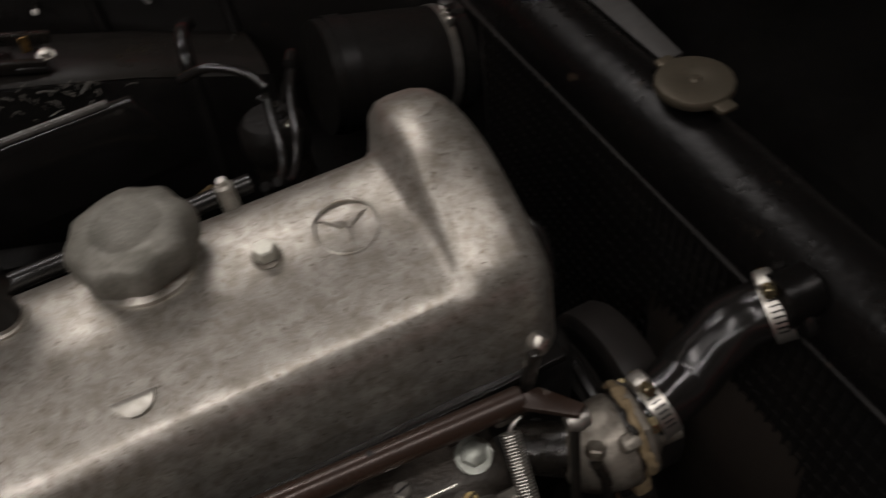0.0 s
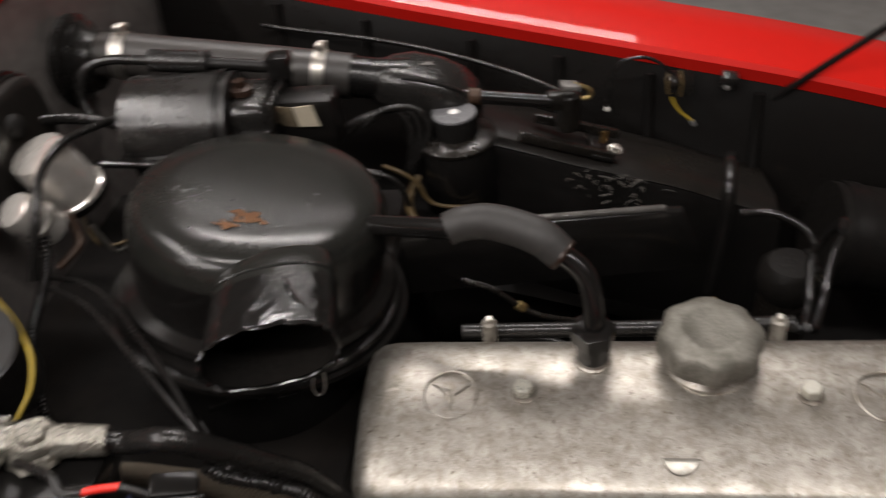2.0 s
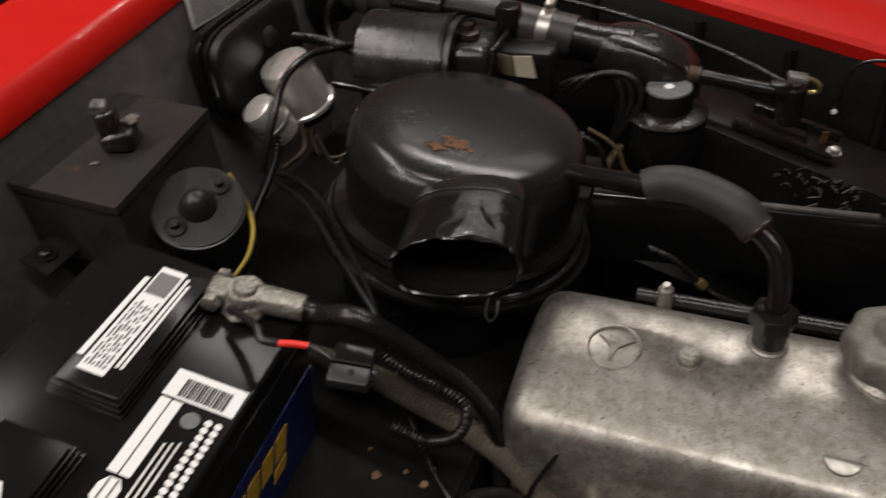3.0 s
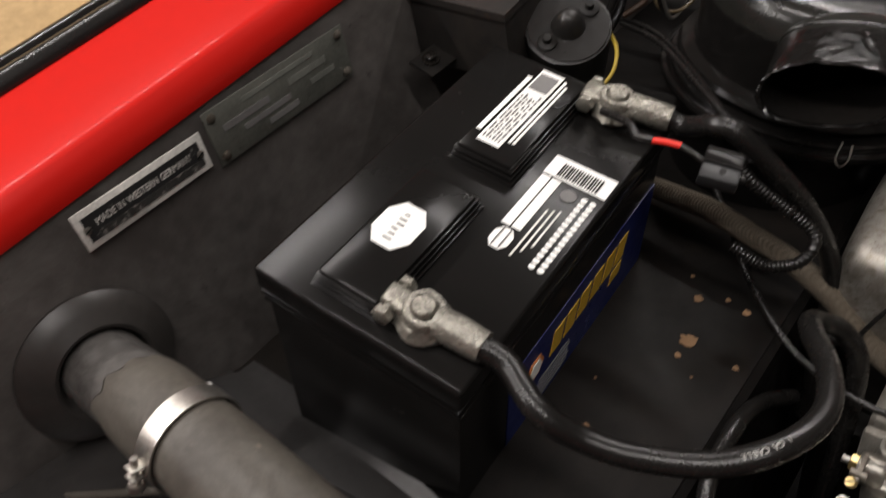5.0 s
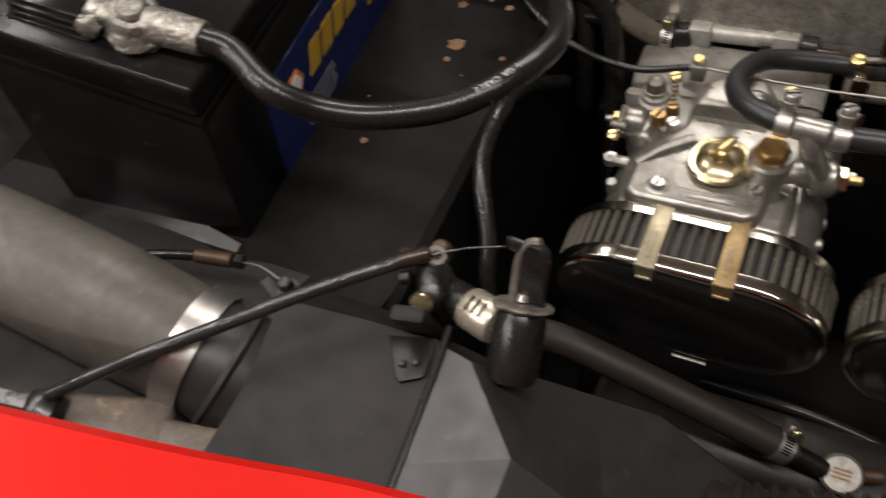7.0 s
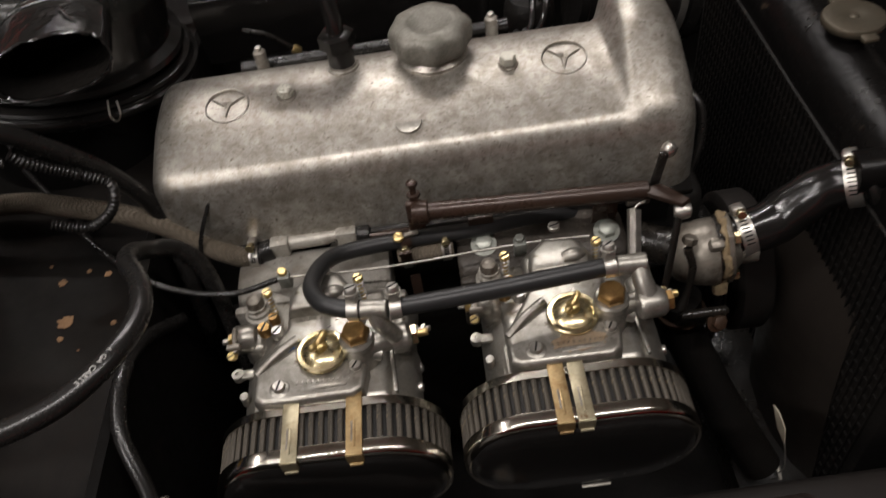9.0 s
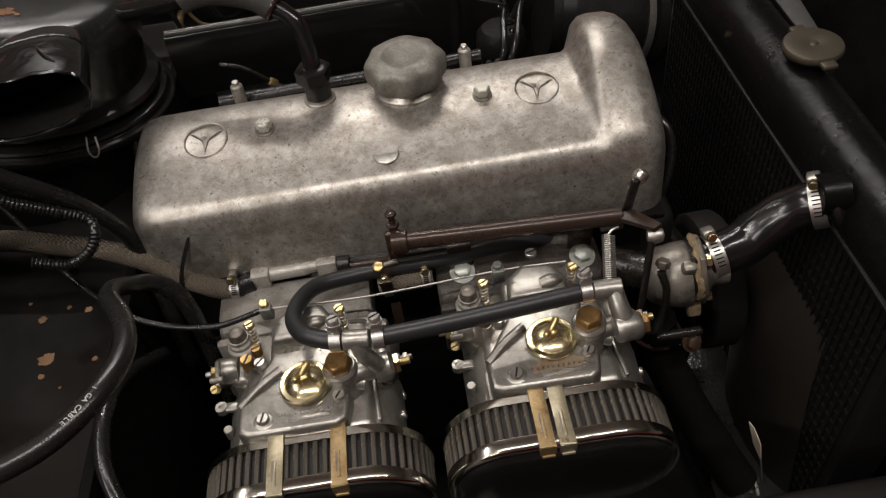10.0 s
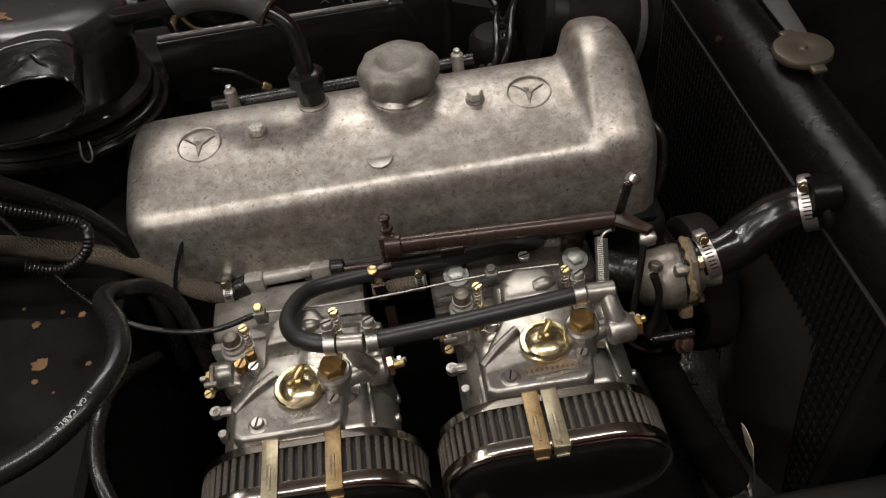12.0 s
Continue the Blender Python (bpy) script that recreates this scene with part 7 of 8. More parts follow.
part("shell", loft([[(x, 0.315 + 0.056 * math.cos(math.pi - k * math.pi / 16), 0.975 + 0.060 * math.sin(math.pi - k * math.pi / 16)) for k in range(17)] for x in (-0.368, -0.364, -0.30, -0.255, -0.250)]), HEATER, BL_, sharp=30)
part("lower_case", rbox((0.110, 0.105, 0.10), pose(-0.312, 0.315, 0.925), 0.006), BAY, BL_)
part("flange", rbox((0.122, 0.120, 0.005), pose(-0.312, 0.312, 0.972, 0, 0, 0), 0.001), BLACK_GLOSS, BL_)
part("end_band", loft([[(x, 0.315 + 0.059 * math.cos(math.pi - k * math.pi / 16), 0.975 + 0.063 * math.sin(math.pi - k * math.pi / 16)) for k in range(17)] for x in (-0.264, -0.258)]), BLACK_GLOSS, BL_)
part("flange_rod", tube([(-0.398, 0.252, 0.972), (-0.355, 0.250, 0.970), (-0.310, 0.250, 0.968)], 0.0042, 10), BLACK_GLOSS, BL_)
STICKER_OLD = mat("brown_stained_card", (0.19, 0.15, 0.095), 0.7, 0, 0.4, 60, 0.2, spots=0.4, spot_col=(0.07, 0.05, 0.03), spot_scale=80)
VX = thing("heater_valve", (-0.225, 0.31, 0.94), "black valve block with a rusty knob and pipes", "valve")
part("block", wobble(rbox((0.046, 0.072, 0.062), pose(-0.232, 0.315, 0.984), 0.012, 3), 0.003, 40), HEATER, VX)
part("block_flap", rbox((0.004, 0.060, 0.050), pose(-0.206, 0.312, 0.992, 0, 8, 0), 0.0012), HEATER, VX)
part("ridge", rbox((0.050, 0.016, 0.007), pose(-0.231, 0.281, 0.985), 0.002), BLACK_GLOSS, VX)
part("knob", wobble(lathe([(0.006, 0), (0.013, 0.003), (0.012, 0.009), (0.006, 0.011), (0.006, 0.018), (0, 0.018)], pose(-0.240, 0.312, 1.013), 18), 0.001, 90), BROWN_ROD, VX, "oily brown knob")
part("stem", rod((-0.352, 0.352, 1.040), (-0.285, 0.352, 1.034), 0.0125, 20), RUBBER, VX)
part("spindle", rod((-0.285, 0.352, 1.033), (-0.205, 0.354, 1.022), 0.007, 16), BAY, VX)
part("plug", join(rbox((0.026, 0.024, 0.028), pose(-0.207, 0.354, 1.024), 0.003), rod((-0.207, 0.354, 1.012), (-0.207, 0.352, 0.985), 0.010, 16)), PLASTIC, VX)
part("capillary", tube([(-0.352, 0.352, 1.040), (-0.400, 0.350, 1.044), (-0.428, 0.342, 1.036), (-0.436, 0.330, 1.010), (-0.425, 0.318, 0.985)], 0.0055, 12), RUBBER, VX)
for px_, w_s, mt_ in ((-0.196, 0.022, STICKER_OLD), (-0.172, 0.024, PAPER)):
    part("sticker", wobble(rbox((w_s, 0.0008, 0.030), pose(px_, 0.300 - 0.002 * (mt_ is PAPER), 0.992, 12, 0, -8), 0), 0.003, 70), mt_, VX, "torn stained cream paper sticker")
part("sticker_backing", rbox((0.070, 0.040, 0.060), pose(-0.178, 0.324, 0.976), 0.006), BAY, VX)

# ---- brake reservoir ----
BR = thing("brake_reservoir", (-0.026, 0.395, 0.80), "black brake fluid reservoir with a grey ribbed cap", "reservoir")
rm = pose(-0.026, 0.392, 0, 0, 0, 0)
part("body", lathe([(0.040, 0.80), (0.045, 0.808), (0.046, 0.860), (0.046, 0.895), (0.044, 0.903)], rm, 40), BLACK_GLOSS, BR)
part("collar", lathe([(0.044, 0.896), (0.0475, 0.898), (0.0480, 0.902), (0.044, 0.905), (0.030, 0.908)], rm, 40), GRIME, BR)
cap_ = loft([[((0.0275 + (0.0008 if k % 2 else 0)) * s * math.cos(2 * math.pi * k / 64), (0.0275 + (0.0008 if k % 2 else 0)) * s * math.sin(2 * math.pi * k / 64), h) for k in range(64)] for s, h in ((1, 0.906), (1, 0.928), (0.97, 0.932), (0.7, 0.933), (0.3, 0.933))])
cap_.transform(rm)
part("cap", cap_, PLASTIC, BR, "black ribbed plastic cap")
part("cap_top", lathe([(0.0262, 0.9322), (0.0258, 0.9345), (0, 0.9350)], rm, 40), GRAPHITE, BR, "smooth grey cap top")
part("cap_button", lathe([(0.006, 0.9349), (0.005, 0.9360), (0, 0.9362)], rm, 16), WHITE, BR)
single("reservoir_strap", tube([(-0.075, 0.37, 0.86), (-0.085, 0.34, 0.845), (-0.07, 0.31, 0.835), (-0.03, 0.33, 0.822), (0.01, 0.35, 0.818)], 0.005, 10), WIRE_BROWN, "oily brown pipe curving under the reservoir", "pipe")
for k in range(3):
    single("brake_pipe", tube([(-0.16 + 0.012 * k, 0.36, 0.93), (-0.13 + 0.012 * k, 0.37, 0.945 + 0.004 * k), (-0.09 + 0.012 * k, 0.375, 0.95), (-0.075 + 0.01 * k, 0.37, 0.92), (-0.085, 0.36, 0.87)], 0.0042, 10), RUBBER, "black hose beside the heater box", "hose", "brake pipes")

# ---- linkage and grime along the far fender ----
WL = thing("wiper_linkage", (0.0, 0.42, 0.9), "oily wiper linkage rod with a brass joint", "linkage")
part("rod", rod((-0.060, 0.416, 0.948), (0.088, 0.428, 0.922), 0.0085, 18), BLACK_GLOSS, WL)
part("sleeve", rod((-0.010, 0.420, 0.939), (0.004, 0.421, 0.937), 0.0102, 18), RUSTY, WL)
part("rod_bend", tube([(-0.060, 0.416, 0.948), (-0.078, 0.412, 0.944), (-0.085, 0.405, 0.925), (-0.082, 0.398, 0.89)], 0.0075, 14), BLACK_GLOSS, WL)
part("end_fork", rbox((0.024, 0.016, 0.022), pose(0.094, 0.430, 0.922), 0.003), GRIME, WL)
part("cap", rbox((0.022, 0.018, 0.007), pose(0.110, 0.424, 0.944, 0, 10, 10), 0.002), SCUFFED, WL)
part("hook", tube([(0.115, 0.426, 0.945), (0.132, 0.426, 0.938), (0.134, 0.426, 0.928), (0.124, 0.426, 0.925)], 0.0028, 8), BRASS, WL)
part("joint_body", lathe([(0.014, 0), (0.016, 0.01), (0.014, 0.045), (0.008, 0.050)], aim((0.108, 0.436, 0.88), (0, 0, 1)), 20), GRIME, WL)
single("wiper_cable", tube([(-0.320, 0.625, 0.955), (-0.288, 0.628, 0.946), (-0.124, 0.591, 0.932), (0.012, 0.531, 0.920), (0.100, 0.470, 0.912), (0.112, 0.45, 0.915)], 0.0032, 10), RUBBER, "thin black cable along the far fender", "cable")
BK = thing("steering_bracket", (0.10, 0.43, 0.84), "oily black bracket frame over the steering box", "bracket")
part("rail", rbox((0.120, 0.010, 0.012), pose(0.105, 0.412, 0.868, 0, 20, 4), 0.002), GRIME, BK)
part("rail", rbox((0.110, 0.010, 0.012), pose(0.120, 0.462, 0.866, 0, 18, 4), 0.002), GRIME, BK)
part("cross_plate", rbox((0.030, 0.060, 0.006), pose(0.148, 0.437, 0.850, 0, 20, 4), 0.002), BAY, BK)
part("bent_tab", rbox((0.009, 0.003, 0.016), pose(0.152, 0.432, 0.866, 0, 10, 30), 0.001), BRONZE, BK)
bolt((0.165, 0.425, 0.852), (0.2, -0.2, 1), 0.006, 0.005, STEEL, BK)
SB = thing("frame_rail", (0.25, 0.40, 0.60), "oily black frame rail with curled flakes of dried grease", "frame rail")


def rail_z(x):
    return 0.893 - 0.34 * x


rail_x = [0.00, 0.06, 0.12, 0.18, 0.24, 0.30, 0.37]
part("top_sheet", wobble(sheet([[(x, 0.535, rail_z(x) - 0.020), (x, 0.49, rail_z(x) - 0.004), (x, 0.43, rail_z(x) + 0.003), (x, 0.404, rail_z(x) + 0.001), (x, 0.398, rail_z(x) - 0.004)] for x in rail_x], 0.003), 0.004, 18), RAIL, SB, "brown-black top sheet")
part("face", wobble(sheet([[(x, 0.398, rail_z(x) - 0.005), (x, 0.390, rail_z(x) - 0.030), (x, 0.386, rail_z(x) - 0.09), (x, 0.380, rail_z(x) - 0.20)] for x in rail_x], 0.003, (0, -1, 0)), 0.005, 30), BLACK_GLOSS, SB, "grease-wet black face")
random.seed(4)
for k in range(46):
    along = 0.165 + random.gauss(0, 1) * 0.028
    down = abs(random.gauss(0, 1)) * 0.022 * (1.0 if along < 0.2 else 0.5)
    q = Vector((along + 0.25 * down, 0.396 - 0.010 * min(1, down / 0.03) - 0.002, rail_z(along) - down))
    part("grease_flake", wobble(tube([q, q + Vector((0.003 * random.gauss(0, 1), -0.003 * random.random(), 0.003)), q + Vector((0.006 * random.gauss(0, 1), -0.004 * random.random(), -0.002))], random.choice((0.0003, 0.0004, 0.0006)), 5, 2), 0.001, 160), FLAKE, SB, "curled flake of dried grease")
AT = thing("heat_shield", (0.1, 0.25, 0.77), "black sheet-metal heat shield with a rolled top edge", "heat shield")
shield = []
for k in range(17):
    f = k / 16
    x = -0.07 + 0.318 * f
    drop = 0.045 * max(0.0, (f - 0.93) / 0.07) ** 2
    y, zt = 0.207 + 0.082 * f, 0.900 - 0.042 * f - drop
    foot = 0.087 - drop
    shield.append([(x, y + 0.030, zt - 0.016), (x, y + 0.018, zt - 0.004), (x, y + 0.010, zt), (x, y + 0.003, zt - 0.0015), (x, y - 0.001, zt - 0.008), (x, y - 0.003, zt - 0.5 * foot), (x, y + 0.004, zt - foot)])
part("sheet", sheet(shield, 0.002, (0, -1, 0.5)), BLACK_GLOSS, AT)
# Paler than the sheet: the highlight along the bend is put into its colour.
part("rolled_edge", tube([r[2] for r in shield[:15]], 0.0042, 10, 2), NECK, AT, "rolled edge with its highlight painted pale")
FD = thing("front_duct", (0.4, 0.39, 0.68), "large dull black air duct along the far side", "duct")
part("end_cuff", tube([(0.555, 0.390, 0.7065), (0.590, 0.390, 0.698)], [0.0662, 0.0655], 36), RUBBER, FD)
part("tube", tube([(0.420, 0.392, 0.738), (0.46, 0.392, 0.730), (0.52, 0.391, 0.716), (0.575, 0.390, 0.702)], 0.066, 36), DUCT, FD)
part("end_ring", tube([(0.432, 0.392, 0.7355), (0.452, 0.392, 0.7315)], 0.0685, 36), BAY, FD)
band_clamp((0.563, 0.390, 0.705), (1, 0, -0.22), 0.0665, 0.010, FD, (-0.3, -0.2, 1), "tarnished band clamp round the large duct")
single("duct_bracket", join(rbox((0.020, 0.022, 0.050), pose(0.592, 0.395, 0.745, 0, 15, 0), 0.003), hexagon(0.010, 0.008, pose(0.588, 0.392, 0.772))), REGBOX, "worn bracket and nut at the duct's end", "bracket")
single("loop_hose", tube([(0.305, 0.42, 0.838), (0.296, 0.385, 0.852), (0.290, 0.352, 0.848), (0.288, 0.340, 0.828), (0.288, 0.337, 0.800), (0.284, 0.332, 0.765), (0.278, 0.325, 0.70)], 0.0080, 16), BLACK_GLOSS, "glossy black loop of hose beside the steering box", "hose")

# distributor leads
DI = thing("distributor", (0.33, 0.20, 0.78), "black distributor with plug leads behind the cover", "distributor")
part("cap", lathe([(0.030, 0), (0.033, 0.01), (0.031, 0.03), (0.024, 0.038), (0, 0.040)], pose(0.335, 0.235, 0.79), 28), DUCT, DI)
part("body", rod((0.335, 0.235, 0.70), (0.335, 0.235, 0.80), 0.028, 24), GRIME, DI)
for k, pts in enumerate(([(0.335, 0.189, 0.880), (0.332, 0.180, 0.868), (0.326, 0.150, 0.845), (0.312, 0.118, 0.850), (0.302, 0.108, 0.862)], [(0.362, 0.200, 0.892), (0.354, 0.192, 0.874), (0.342, 0.160, 0.846), (0.325, 0.122, 0.846), (0.312, 0.108, 0.862)], [(0.275, 0.235, 0.895), (0.300, 0.222, 0.905), (0.325, 0.208, 0.898), (0.336, 0.196, 0.886)], [(0.362, 0.205, 0.894), (0.37, 0.225, 0.89), (0.365, 0.24, 0.86), (0.352, 0.24, 0.835)])):
    single("plug_lead", tube(pts, 0.0042, 10), BLACK_GLOSS, "glossy black plug lead behind the cover", "wire", "plug leads")
for k in range(5):
    single("lead_clip", rbox((0.011, 0.007, 0.005), pose(0.332 + 0.004 * k, 0.192 - 0.003 * k, 0.880 - 0.009 * k, 25, 10, 30), 0.0022), CHROME if k % 2 else BLACK_GLOSS, "small shiny lead terminal on the distributor", "terminal", "lead terminals")
single("plug_lead", tube([(0.262, 0.235, 0.775), (0.242, 0.205, 0.790), (0.215, 0.170, 0.800), (0.185, 0.135, 0.800), (0.170, 0.110, 0.790)], 0.0038, 10), WIRE_BROWN, "yellow-brown oily lead below the black tube", "wire", "plug leads")
single("plug_lead", tube([(0.03, 0.15, 0.80), (0.07, 0.14, 0.815), (0.10, 0.125, 0.82), (0.115, 0.11, 0.81)], 0.0036, 10), RUBBER, "black plug lead below the black tube", "wire", "plug leads")
ET = thing("exhaust_side", (0.15, 0.15, 0.6), "soot-dark exhaust manifold beyond the cover", "exhaust manifold")
for x in (0.0, 0.11, 0.22, 0.33):
    part("runner", tube([(x, 0.09, 0.72), (x + 0.01, 0.15, 0.73), (x + 0.03, 0.19, 0.69), (x + 0.04, 0.20, 0.60)], 0.022, 16), DARK, ET)

# wiring on the far inner fender
YW = thing("wiring_plug", (0.279, 0.565, 0.80), "small cluster of wires with a yellow lead on the fender wall", "connector")
part("cluster", wobble(lathe([(0.006, 0), (0.011, 0.004), (0.012, 0.012), (0.008, 0.020), (0, 0.022)], aim((0.248, 0.545, 0.880), (-0.1, -0.9, 0.3)), 18), 0.004, 60), GRIME, YW)
part("yellow_lead", tube([(0.247, 0.532, 0.868), (0.247, 0.529, 0.860), (0.257, 0.529, 0.842), (0.275, 0.530, 0.825)], 0.0019, 8), WIRE_YELLOW, YW, "yellow wire")
part("plug_tip", rod((0.275, 0.530, 0.825), (0.279, 0.531, 0.817), 0.0032, 12), PRINT, YW)
part("thin_wire", tube([(0.165, 0.535, 0.860), (0.168, 0.533, 0.889), (0.178, 0.533, 0.913), (0.207, 0.533, 0.920), (0.232, 0.532, 0.908), (0.245, 0.533, 0.892)], 0.0024, 8), RUBBER, YW)
for k in range(6):
    part("wire_end", tube([(0.240 + 0.005 * k, 0.534, 0.898), (0.239 + 0.006 * k, 0.527, 0.884 - 0.003 * (k % 3)), (0.241 + 0.005 * k, 0.528, 0.868 - 0.004 * (k % 2))], 0.0017, 6), (WIRE_BROWN, RUBBER, GRIME)[k % 3], YW)
WS = thing("fender_screw", (0.159, 0.53, 0.86), "pale screw head on the black fender wall", "screw", "fender screws")
part("head", lathe([(0.0036, 0), (0.0032, 0.002), (0, 0.003)], aim((0.163, 0.533, 0.846), (0, -1, 0.3)), 16), PLATE_RIM, WS)
part("stem", rod((0.163, 0.533, 0.846), (0.165, 0.580, 0.838), 0.0025), GRIME, WS)
PR = thing("hood_prop", (0.655, 0.35, 0.82), "tan painted hood prop rod with a bright foot", "prop rod")
part("rod", rod((0.652, 0.345, 0.850), (0.585, 0.30, 1.15), 0.0065, 14), TAN, PR)
part("foot", rbox((0.018, 0.018, 0.026), pose(0.653, 0.346, 0.843, 10, 10, 20), 0.004), PLATE_RIM, PR)
part("foot_pin", rod((0.655, 0.348, 0.815), (0.652, 0.345, 0.850), 0.004), STEEL, PR)
HS = thing("hood_strut", (0.35, 0.55, 0.81), "thin black strut rising from the inner fender wall", "strut")
part("rod", rod((0.350, 0.550, 0.817), (0.815, 0.410, 1.293), 0.0052, 14), BLACK_GLOSS, HS)
part("foot", rbox((0.020, 0.030, 0.012), pose(0.347, 0.560, 0.812, 0, -30, 0), 0.003), GRIME, HS)
part("pivot_bolt", rod((0.349, 0.545, 0.815), (0.349, 0.575, 0.812), 0.0045), STEEL, HS)
FT = thing("fender_tab", (0.315, 0.535, 0.87), "small worn metal tab under the fender lip", "tab")
part("tab", rbox((0.020, 0.020, 0.018), pose(0.318, 0.536, 0.880, 10, 8, 0), 0.003), HEATER, FT)
part("screw", lathe([(0.0036, 0), (0.0030, 0.002), (0, 0.003)], aim((0.314, 0.526, 0.874), (0, -1, 0.4)), 14), SCUFFED, FT)
for x in (-0.30, -0.17, -0.02, 0.10, 0.22, 0.36):
    y0 = 0.62 - 0.167 * (x + 0.12)
    z0 = 0.974 - 0.18 * (x + 0.12)
    single("pressed_rib", tube([(x, y0 - 0.004, z0 - 0.030), (x, y0 - 0.012, z0 - 0.08), (x, y0 - 0.028, z0 - 0.14)], 0.006, 8), BAY, "pressed rib in the black fender wall", "body rib", "fender ribs")
FP2 = thing("fuel_pipe", (0.05, 0.14, 0.85), "thin oily pipe with a brass union behind the cover", "pipe")
part("pipe", tube([(0.000, 0.145, 0.892), (0.027, 0.140, 0.885), (0.056, 0.140, 0.859), (0.077, 0.140, 0.847), (0.11, 0.15, 0.83)], 0.0028, 10), GRIME, FP2)
part("union", hexagon(0.0052, 0.010, aim((0.050, 0.140, 0.864), (0.55, 0, -0.45))), BRASS, FP2, "small brass union nut")
for pts, r, mt, lb in (([(-0.150, 0.325, 0.897), (-0.126, 0.330, 0.895), (-0.100, 0.330, 0.886), (-0.088, 0.330, 0.869), (-0.082, 0.330, 0.837), (-0.08, 0.33, 0.79)], 0.0034, RUBBER, "thin black brake hose bending down by the reservoir"),
                       ([(-0.110, 0.345, 0.894), (-0.089, 0.340, 0.887), (-0.071, 0.340, 0.871), (-0.064, 0.338, 0.853), (-0.052, 0.338, 0.840), (-0.025, 0.340, 0.834), (0.01, 0.345, 0.832)], 0.0026, WIRE_BROWN, "thin oily brown pipe bending under the reservoir")):
    single("brake_hose", tube(pts, r, 10), mt, lb, "pipe", "thin brake lines")
part("fitting", rod((-0.128, 0.3298, 0.8955), (-0.112, 0.330, 0.891), 0.0058), GRIME, BR)

# ---- bell crank, solenoid and hoses in the near corner ----
TR = thing("throttle_pivot", (-0.035, -0.45, 0.86), "greasy black throttle pivot bracket with pale bolt heads", "linkage")
part("bracket", wobble(rbox((0.021, 0.028, 0.058), pose(-0.036, -0.452, 0.886, 8, 0, 20), 0.009, 4), 0.004, 60), GRIME, TR)
part("arm", rbox((0.030, 0.008, 0.010), pose(-0.048, -0.440, 0.902, 0, 15, 15), 0.003), DARK, TR)
part("pivot_pin", lathe([(0.0055, 0.0), (0.006, 0.002), (0.006, 0.007), (0.0045, 0.009), (0, 0.0095)], aim((-0.040, -0.430, 0.898), (-0.1, -0.3, 0.9)), 20), RUSTY, TR)
part("face_bolt", lathe([(0.0068, 0), (0.0068, 0.0030), (0.0058, 0.0042), (0, 0.0046)], aim((-0.035, -0.468, 0.905), (0.1, -0.7, 0.6)), 20), GOLD_ZINC, TR, "pale slotted screw head")
part("side_bolt", rod((-0.048, -0.455, 0.905), (-0.054, -0.457, 0.904), 0.0040), GRIME, TR)
part("ring_nut", lathe([(0.0035, -0.002), (0.0062, -0.002), (0.0066, 0), (0.0062, 0.002), (0.0035, 0.002)], aim((-0.032, -0.446, 0.922), (0.1, -0.6, 0.7)) @ Matrix.Scale(0.85, 4), 18, False), OUTLET, TR)
part("foot_plate", sheet([[(-0.060, -0.470, 0.866), (-0.060, -0.500, 0.868)], [(-0.030, -0.470, 0.868), (-0.030, -0.505, 0.866)]], 0.003), DARK, TR)
part("leg", rbox((0.020, 0.010, 0.07), pose(-0.038, -0.472, 0.880, 15, 0, 10), 0.003), DARK, TR)
SO = thing("damper", (0.024, -0.47, 0.87), "black rubber-bodied damper with a stained ring and bent arm", "damper")
sod = Vector((-0.02, 0.42, 0.40))
sob = Vector((0.0190, -0.486, 0.870))
sot = sob + sod.normalized() * 0.046
part("body", lathe([(0.0138, 0.006), (0.0146, 0.010), (0.0143, 0.040), (0.012, 0.045)], aim(sob, sod), 30), RUBBER, SO)
part("ring", wobble(lathe([(0.008, 0), (0.0158, 0.0005), (0.0168, 0.0018), (0.0150, 0.0032), (0.008, 0.0032)], aim(sot, sod), 30), 0.0012, 90), OUTLET, SO, "tan-stained flange ring")
strap_m = Matrix.Translation(sot) @ pose(0, 0, 0, -22, 0, -8)
part("arm", rbox((0.0155, 0.0050, 0.034), strap_m @ pose(0.0035, 0.004, 0.018), 0.0022, 3), RUBBER, SO, "black rubber-faced upright arm")
part("arm_head", lathe([(0.0, -0.003), (0.0068, -0.003), (0.0074, 0.0), (0.0068, 0.003), (0.0, 0.003)], strap_m @ pose(0.0030, 0.004, 0.034, 90, 0, 0), 24), RUBBER, SO)
part("arm_strap", tube([strap_m @ Vector(p) for p in ((-0.0070, 0.002, 0.0), (-0.0070, 0.003, 0.016), (-0.0062, 0.004, 0.030), (-0.0020, 0.005, 0.0395), (0.0040, 0.005, 0.0425))], 0.0024, 8), OUTLET, SO, "rust-edged bent strap")
part("strap_lug", rbox((0.010, 0.004, 0.008), strap_m @ pose(-0.0095, 0.004, 0.036, 0, 0, 0), 0.0018), GRIME, SO)
part("pin", lathe([(0.004, 0), (0.0035, 0.004), (0, 0.005)], aim(sot + sod.normalized() * 0.004, sod), 16), STEEL, SO)
PALE_ZINC = mat("pale_yellowed_zinc", (0.60, 0.55, 0.43), 0.28, 0.75, 0.2, 40, 0.1, blotch=0.4, blotch_col=(0.34, 0.28, 0.18), blotch_scale=60)
SV = thing("small_solenoid", (-0.008, -0.455, 0.875), "small bright yellow-plated cylinder with a slotted label", "solenoid")
svm = aim((-0.030, -0.452, 0.893), (0.80, -0.26, 0.08))
part("can", lathe([(0.0115, 0.018), (0.0124, 0.020), (0.0124, 0.036), (0.0112, 0.039), (0, 0.040)], svm, 30), PALE_ZINC, SV)
